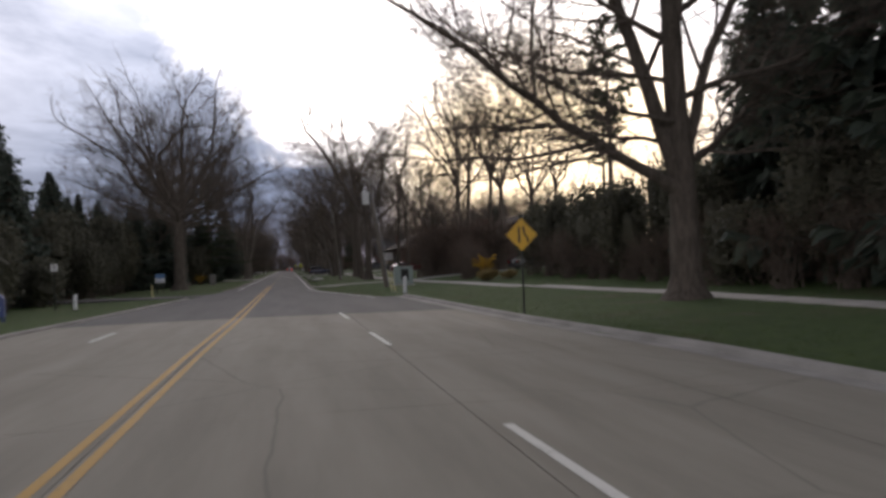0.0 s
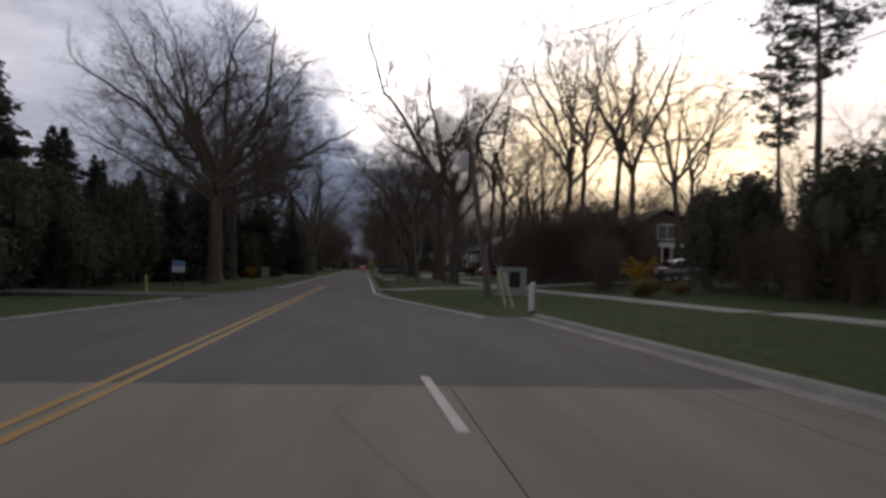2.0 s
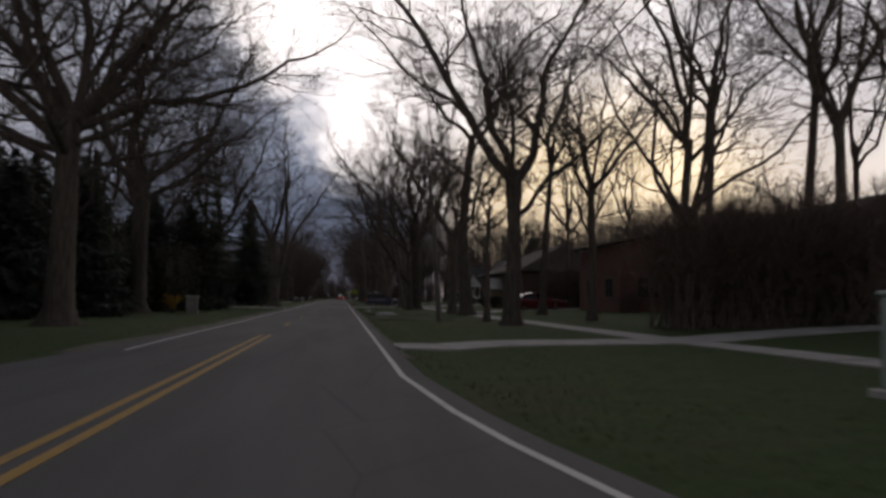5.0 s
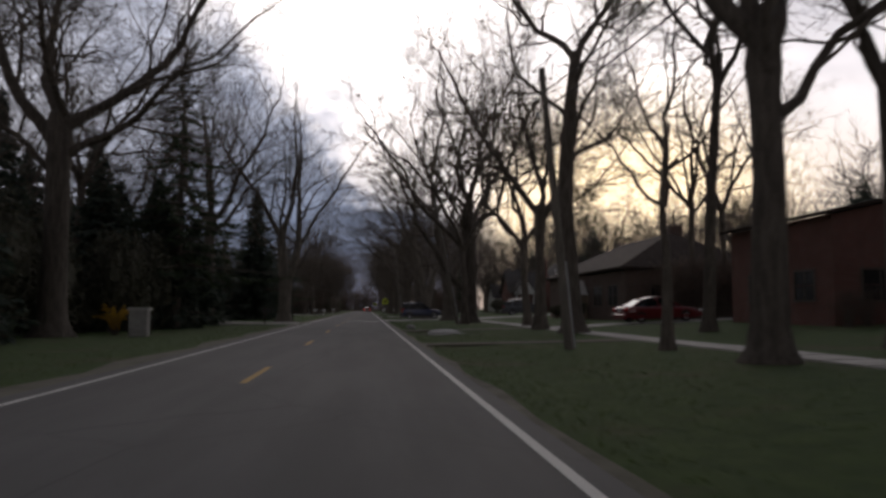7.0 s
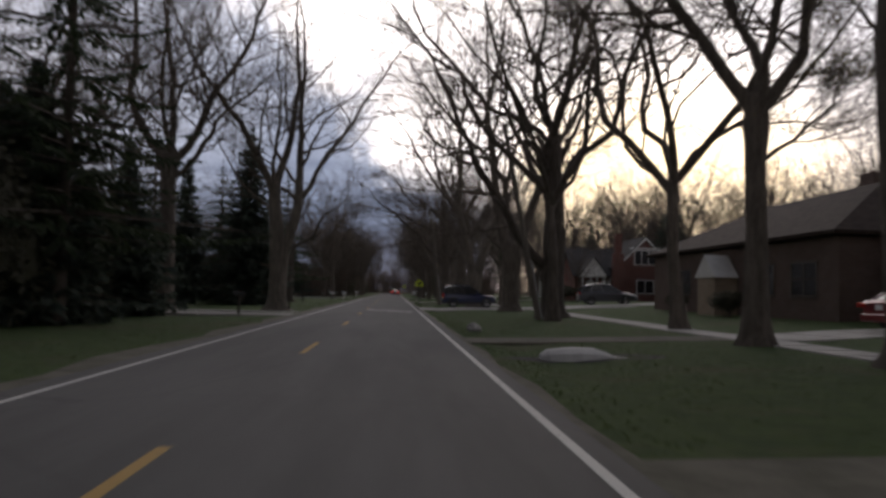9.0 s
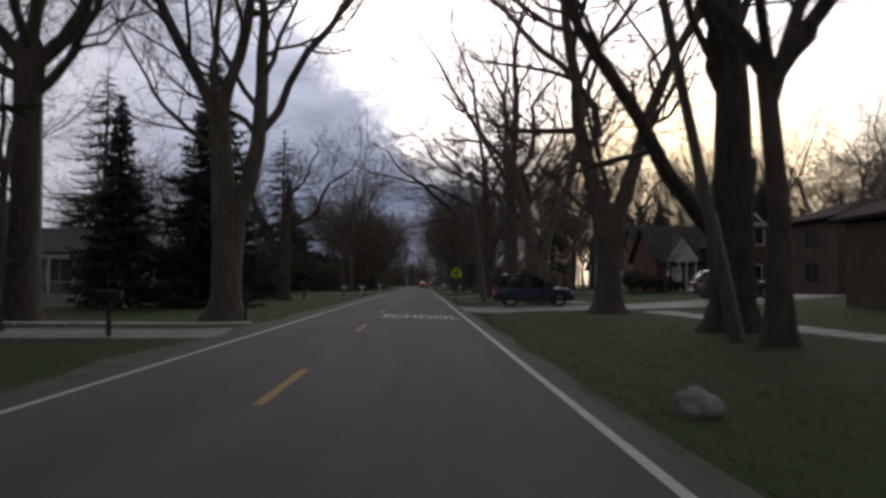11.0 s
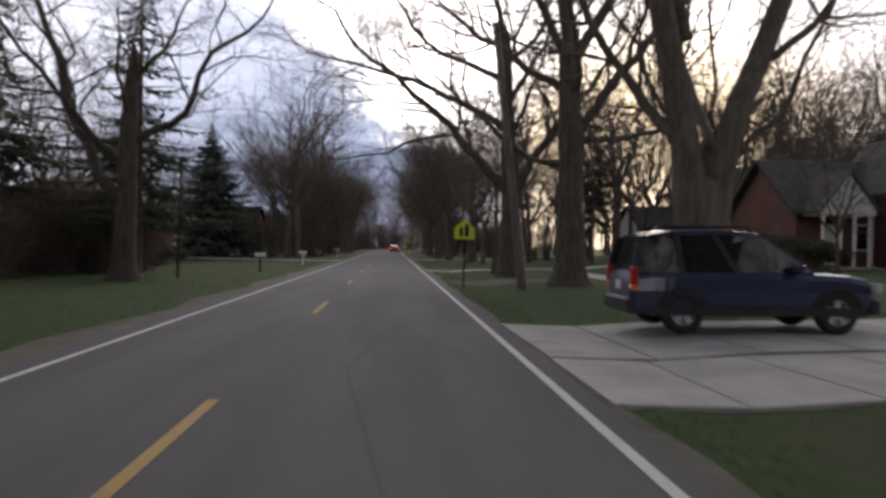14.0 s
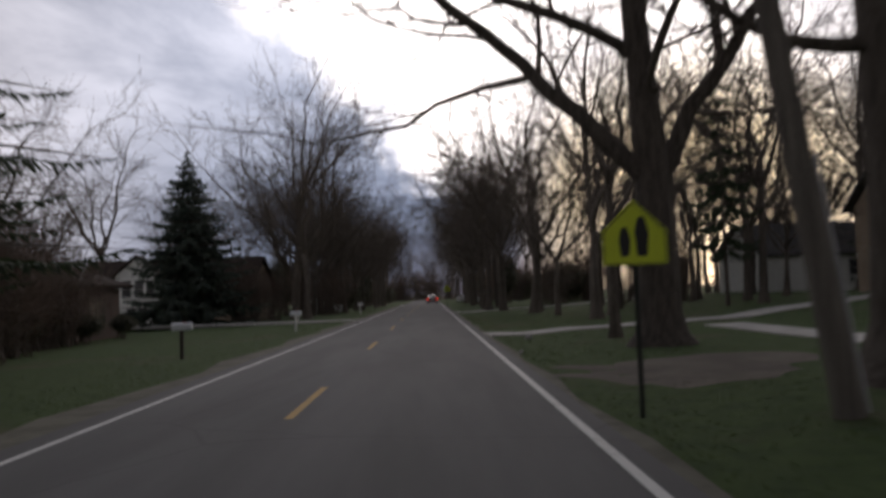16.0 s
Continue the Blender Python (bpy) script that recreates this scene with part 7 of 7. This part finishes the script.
# blue and white sign by the shrubs
z0 = land_z(-11.2, 74.8)
ob = thing("notice_sign", "small blue and white notice sign on two posts", "sign", at=pose(-11.2, 74.8, z0, 0, 0, 4))
for xx in (-0.28, 0.28):
    m = Mesh()
    m.tube([(xx, 0.03, -0.3), (xx, 0.03, 1.75)], [0.035, 0.035], 8)
    part("post", m, STEEL, ob)
m = Mesh()
m.box(-0.4, 0.4, -0.02, 0.012, 1.0, 1.36, 0, 0.01)
part("lower_panel", m, SIGN_WHITE, ob, "white lower panel")
m = Mesh()
m.box(-0.4, 0.4, -0.02, 0.012, 1.364, 1.75, 0, 0.01)
part("upper_panel", m, SIGN_BLUE, ob, "blue upper panel")
m = Mesh()
for i in range(3):
    m.box(-0.32, 0.32 - 0.1 * i, -0.026, -0.021, 1.08 + i * 0.08, 1.11 + i * 0.08)
part("writing", m, SIGN_BLUE, ob, "rows of illegible blue print")


def marker(x, y, h, r, label, mat, name="marker_post", lean=0.0):
    """A plastic marker with a slanting rounded cap."""
    ob = thing(name, label, "post", "marker posts", at=pose(x, y, land_z(x, y), 0, lean, 0))
    m = Mesh()
    rings = []
    for z, s in ((-0.2, 1), (0.0, 1), (h - 0.10, 1), (h - 0.05, 0.97), (h - 0.015, 0.82), (h, 0.45)):
        ring = []
        for i in range(14):
            a = 2 * math.pi * i / 14
            ring.append((math.cos(a) * r * s, math.sin(a) * r * s, z + (math.cos(a) * r * 0.35 if z > h * 0.8 else 0)))
        rings.append(ring)
    m.loft(rings)
    part("shaft", m, mat, ob, smooth=True)
    m = Mesh()
    m.tube([(0, 0, 0), (0, 0, 0.04)], [r * 1.25, r * 1.15], 14)
    part("base_collar", m, BLACK_PLASTIC, ob)
    return ob


marker(6.64, 49.0, 1.0, 0.11, "white cylindrical marker post at the pavement's edge", WHITE_PLASTIC)
marker(-11.6, 49.0, 0.85, 0.11, "white cylindrical marker post on the verge", WHITE_PLASTIC)
marker(-9.85, 62.7, 0.95, 0.05, "thin yellowish marker post by the side drive", YELLOW_PLASTIC, lean=-3)

# blue street mailbox
z0 = land_z(-12.6, 40.5)
ob = thing("street_mailbox", "dark blue rounded-top street mailbox on four legs", "mailbox", at=pose(-12.6, 40.5, z0, 0, 0, 8))
m = Mesh()
prof = [(-0.28, 0.22), (0.28, 0.22), (0.28, 0.95)] + [(0.28 * math.cos(math.pi * i / 10), 0.95 + 0.27 * math.sin(math.pi * i / 10)) for i in range(1, 10)] + [(-0.28, 0.95)]
m.loft([[(a, -0.3, b) for a, b in prof], [(a, 0.3, b) for a, b in prof]])
part("body", m, MAIL_BLUE, ob)
for xx in (-0.23, 0.23):
    for yy in (-0.25, 0.25):
        m = Mesh()
        m.box(xx - 0.03, xx + 0.03, yy - 0.03, yy + 0.03, -0.1, 0.22)
        part("leg", m, MAIL_BLUE, ob)
m = Mesh()
m.box(-0.2, 0.2, -0.325, -0.302, 0.86, 1.05, 0, 0.008)
part("chute_door", m, MAIL_BLUE, ob)
m = Mesh()
m.box(-0.13, 0.13, -0.308, -0.302, 0.5, 0.72)
part("notice", m, SIGN_WHITE, ob, "small white notice")

# little square sign on a pole
z0 = land_z(-12.9, 50)
ob = thing("small_sign", "small white square sign on a thin pole", "sign", at=pose(-12.9, 50.0, z0))
sign_post(ob, 2.5)
for xx in (-0.19, 0.02):
    m = Mesh()
    m.box(xx, xx + 0.18, -0.012, -0.002, 2.2, 2.6, 0, 0.004)
    part("panel", m, SIGN_WHITE, ob)

# electrical cabinet
z0 = land_z(8.5, 62.2)
ob = thing("utility_cabinet", "pale green-grey electrical cabinet on a concrete pad", "cabinet", at=pose(8.5, 62.3, z0, 0, 0, 3))
m = Mesh()
m.box(-0.8, 0.8, -0.5, 0.5, -0.2, 0.10, 0, 0.02)
part("pad", m, CONCRETE, ob)
m = Mesh()
m.box(-0.68, 0.68, -0.40, 0.40, 0.10, 1.38, 0, 0.03)
bd = part("body", m, CABINET_GREY, ob)
m = Mesh()
m.box(-0.72, 0.72, -0.44, 0.44, 1.38, 1.45, 0, 0.02)
part("lid", m, CABINET_GREY, bd)
m = Mesh()
m.box(-0.22, 0.34, -0.425, -0.402, 0.42, 1.24, 0, 0.01)
part("door", m, BLACK_PLASTIC, bd, "dark recessed access panel")
for zz in (0.5, 0.8, 1.1):
    m = Mesh()
    m.box(-0.27, -0.23, -0.425, -0.402, zz, zz + 0.1, 0, 0.005)
    part("hinge", m, STEEL, bd)


# power poles, their hardware and wires
def power_pole(x, y, top, r, label, transformer=False, arm=True):
    z0 = land_z(x, y)
    ob = thing("power_pole", label, "power pole", "power poles", at=pose(x, y, z0))
    tx, ty, tz = top[0] - x, top[1] - y, top[2] - z0
    m = Mesh()
    m.tube([(-tx * 0.06, -ty * 0.06, -0.6), (0, 0, 0), (tx * 0.5, ty * 0.5, tz * 0.5), (tx, ty, tz)], [r * 1.05, r, r * 0.86, r * 0.7], 14)
    part("shaft", m, POLE_WOOD, ob, smooth=True)
    for k, dz in enumerate((0.12, 1.0, 1.5)):
        u = (tz - dz) / tz
        m = Mesh()
        px, py = tx * u, ty * u
        m.tube([(px - r, py, tz - dz), (px - r - 0.10, py, tz - dz), (px - r - 0.101, py, tz - dz), (px - r - 0.16, py, tz - dz)], [0.018, 0.018, 0.05, 0.045], 8)
        part("insulator", m, GALV, ob)
    if transformer:
        u = 0.80
        px, py, pz = tx * u - 0.42, ty * u - 0.1, tz * u
        m = Mesh()
        m.tube([(px, py, pz - 0.45), (px, py, pz - 0.42), (px, py, pz + 0.42), (px, py, pz + 0.46), (px, py, pz + 0.52)], [0.23, 0.25, 0.25, 0.26, 0.14], 16)
        tr = part("transformer", m, SIGN_WHITE, ob, "grey drum transformer", True)
        for s in (-0.1, 0.1):
            m = Mesh()
            m.tube([(px + s, py, pz + 0.48), (px + s, py, pz + 0.72)], [0.04, 0.02], 8)
            part("bushing", m, POLE_WOOD, tr)
        m = Mesh()
        m.box(px + 0.2, tx * u, py - 0.04, py + 0.04, pz + 0.1, pz + 0.18)
        m.box(px + 0.2, tx * u, py - 0.04, py + 0.04, pz - 0.22, pz - 0.14)
        part("bracket", m, STEEL, ob)
        m = Mesh()
        m.tube([(px, py, pz + 0.72), (px - 0.1, py, pz + 1.0), (tx * 0.97 - 0.3, ty, tz - 0.3), (tx, ty, tz - 0.2)], [0.012] * 4, 5)
        part("jumper_wire", m, WIRE, ob)
    m = Mesh()
    m.tube([(r * 0.98, -0.05, 0.05), (tx * 0.3 + r * 0.9, ty * 0.3 - 0.05, tz * 0.3)], [0.03, 0.03], 8)
    part("conduit", m, GALV, ob, "grey conduit")
    return ob


TOPS = [(5.85, 60.75, 8.35), (5.2, 96.2, 8.6), (5.0, 131.6, 9.6), (3.3, 170.2, 9.6)]
power_pole(6.9, 59.9, TOPS[0], 0.17, "leaning weathered wooden power pole with a drum transformer", True)
power_pole(5.85, 95.4, TOPS[1], 0.14, "slim pale wooden power pole by the sidewalk")
power_pole(6.8, 131.0, TOPS[2], 0.15, "grey wooden power pole leaning beside a broad tree")
power_pole(4.37, 169.7, TOPS[3], 0.17, "grey wooden power pole leaning towards the road")
for k, dz in enumerate((0.12, 1.0, 1.5)):
    m = Mesh()
    stops = TOPS[:2]
    for (ax, ay, az), (bx, by, bz) in zip(stops, stops[1:]):
        pts = []
        sag = 0.9 if by - ay < 50 else 1.6
        for i in range(15):
            t = i / 14
            pts.append((ax + (bx - ax) * t - 0.28, ay + (by - ay) * t, az + (bz - az) * t - dz - sag * 4 * t * (1 - t)))
        m.tube(pts, [0.012 if k == 0 else 0.018] * 15, 5)
    solid("power_line", m, WIRE, "black overhead power line slung between the poles", "cable", group="power lines")
for (gx0, gy0), nm in (((6.18, 51.3), 0), ((6.25, 50.2), 1)):
    z0 = land_z(gx0, gy0)
    ob = thing("guy_wire", "steel guy wire with a long yellow plastic guard", "cable", "guy wires", at=pose(gx0, gy0, z0))
    tip = Vector((5.9 - gx0, 60.6 - gy0, 8.2 - z0 - nm * 0.1))
    m = Mesh()
    m.tube([(0, 0, -0.2), tuple(tip)], [0.009, 0.009], 5)
    part("wire", m, GALV, ob)
    m = Mesh()
    d = tip.normalized()
    m.tube([tuple(d * 0.15), tuple(d * 0.2), tuple(d * 2.05), tuple(d * 2.1)], [0.02, 0.032, 0.03, 0.02], 8)
    part("guard", m, YELLOW_PLASTIC, ob, "pale yellow plastic guard")


def mailbox(x, y, label, mat, post_mat, rz, h=1.0, arm=False):
    ob = thing("mailbox", label, "mailbox", "mailboxes", at=pose(x, y, land_z(x, y), 0, 0, rz))
    m = Mesh()
    prof = [(-0.09, 0), (0.09, 0), (0.09, 0.12)] + [(0.09 * math.cos(math.pi * i / 8), 0.12 + 0.09 * math.sin(math.pi * i / 8)) for i in range(1, 8)] + [(-0.09, 0.12)]
    m.loft([[(-0.27, a, h - 0.2 + b) for a, b in prof], [(0.27, a, h - 0.2 + b) for a, b in prof]])
    bx = part("box", m, mat, ob)
    m = Mesh()
    m.loft([[(0.272, a * 1.05, h - 0.2 + b * 1.03) for a, b in prof], [(0.29, a * 1.05, h - 0.2 + b * 1.03) for a, b in prof]])
    part("door", m, mat, bx)
    m = Mesh()
    m.box(0.05, 0.07, 0.093, 0.105, h - 0.14, h + 0.08)
    part("flag", m, RED_LENS, bx, "small red flag")
    m = Mesh()
    m.box(-0.05, 0.05, -0.05, 0.05, -0.3, h - 0.2, 0, 0.01)
    if arm:
        m.box(-0.09, 0.25, -0.04, 0.04, h - 0.27, h - 0.2, 0, 0.01)
        m.loft([[(0.04, -0.03, h - 0.55), (0.04, 0.03, h - 0.55), (0.2, 0.03, h - 0.28), (0.2, -0.03, h - 0.28)], [(0.04, -0.03, h - 0.47), (0.04, 0.03, h - 0.47), (0.13, 0.03, h - 0.28), (0.13, -0.03, h - 0.28)]])
    part("post", m, post_mat, ob)
    return ob


mailbox(-7.15, 183.3, "white metal mailbox on a dark wooden post", WHITE_PLASTIC, POST_WOOD, 8)
mailbox(-6.9, 200.2, "white mailbox on a white bracketed post", WHITE_PLASTIC, WHITE_TRIM, 0, 0.98, True)
mailbox(-7.6, 132.6, "dark mailbox on a stout dark post at a drive", BLACK_PLASTIC, POST_WOOD, 0, 1.15, True)
mailbox(-6.9, 236.0, "distant white mailbox on a post", WHITE_PLASTIC, WHITE_TRIM, 0, 1.0)
m = Mesh()
m.tube([(-6.35, 141.2, -0.3), (-6.33, 141.2, 0.5), (-6.42, 141.2, 1.15)], [0.045, 0.04, 0.035], 8)
solid("stake", m, POST_WOOD, "short dark wooden stake at the lawn's edge", "post")

# stone gate pillar
z0 = land_z(-9.9, 108.5)
ob = thing("gate_pillar", "square pale stone gate pillar with a flat cap", "pillar", at=pose(-9.9, 108.5, z0, 0, 0, 5))
m = Mesh()
m.box(-0.38, 0.38, -0.38, 0.38, -0.3, 1.15, 0, 0.02)
part("shaft", m, PILLAR_STONE, ob)
m = Mesh()
m.box(-0.46, 0.46, -0.46, 0.46, 1.15, 1.27, 0, 0.03)
part("cap", m, CONCRETE, ob)

lp = thing("lamp_post", "slender dark post standing on the front lawn", "post", at=pose(-9.8, 177.6, land_z(-9.8, 177.6)))
m = Mesh()
m.tube([(0, 0, -0.3), (0, 0, 0.0), (0, 0, 0.5), (0.03, 0, 3.0), (0.05, 0, 5.0)], [0.085, 0.085, 0.07, 0.06, 0.05], 10)
part("shaft", m, POST_WOOD, lp, smooth=True)
m = Mesh()
m.tube([(0.05, 0, 4.98), (0.05, 0, 5.05), (0.05, 0, 5.2), (0.05, 0, 5.26)], [0.06, 0.11, 0.09, 0.02], 10)
part("cap", m, BLACK_PLASTIC, lp, "dark lantern cap")

# pale slab on a flat near-black sheet that stands for a ditch
dm = Mesh()
hollow = random.Random(8)
rim = []
for i in range(26):
    a = 2 * math.pi * i / 26
    q = 1 + hollow.uniform(-0.12, 0.12)
    rim.append((4.0 + 1.75 * q * math.cos(a), 110.95 + 0.8 * q * math.sin(a)))
for (a, b), (c, d) in zip(rim, rim[1:] + rim[:1]):
    dm.poly([(4.0, 110.95, land_z(4.0, 110.95) + 0.02), (a, b, land_z(a, b) + 0.008), (c, d, land_z(c, d) + 0.008)])
solid("bare_hollow", dm, DARK_GROUND, "dark wet hollow in the verge", "ground", "structure", True)
ob = thing("culvert_slab", "pale weathered concrete slab lying in a dark hollow", "slab", at=pose(3.85, 110.85, land_z(3.85, 110.85)))
m = Mesh()
rings = []
for u, w, h in ((-0.85, 0.12, 0.10), (-0.7, 0.32, 0.20), (-0.2, 0.42, 0.26), (0.3, 0.38, 0.25), (0.62, 0.22, 0.15), (0.7, 0.10, 0.09), (1.25, 0.07, 0.06)):
    rings.append([(u, -w, -0.15), (u, w, -0.15), (u, w * 0.9, h * 0.8), (u, w * 0.3, h), (u, -w * 0.5, h * 0.95), (u, -w * 0.95, h * 0.6)])
m.loft(rings)
part("slab", m, PALE_SLAB, ob)


def rock(x, y, r, seed, label):
    bm = bmesh.new()
    bmesh.ops.create_icosphere(bm, subdivisions=3, radius=r)
    for v in bm.verts:
        n = noise.noise(v.co * (1.6 / r) + Vector((seed, 0, 0)))
        v.co = v.co * (1 + 0.28 * n)
        v.co.z *= 0.7
    me = bpy.data.meshes.new("stone")
    bm.to_mesh(me)
    bm.free()
    me.materials.append(STONE)
    ob = new("stone", me)
    ob.location = (x, y, land_z(x, y) + r * 0.4)
    return tagged(ob, label, "stone", "verge stones")


rock(2.8, 122.4, 0.26, 1, "rounded pale fieldstone at the verge")
rock(3.1, 187.0, 0.12, 2, "small pale stone in the grass")
rock(2.1, 180.6, 0.07, 3, "small pale stone in the grass")
rock(5.84, 36.4, 0.07, 5, "little loose stone in the gutter")
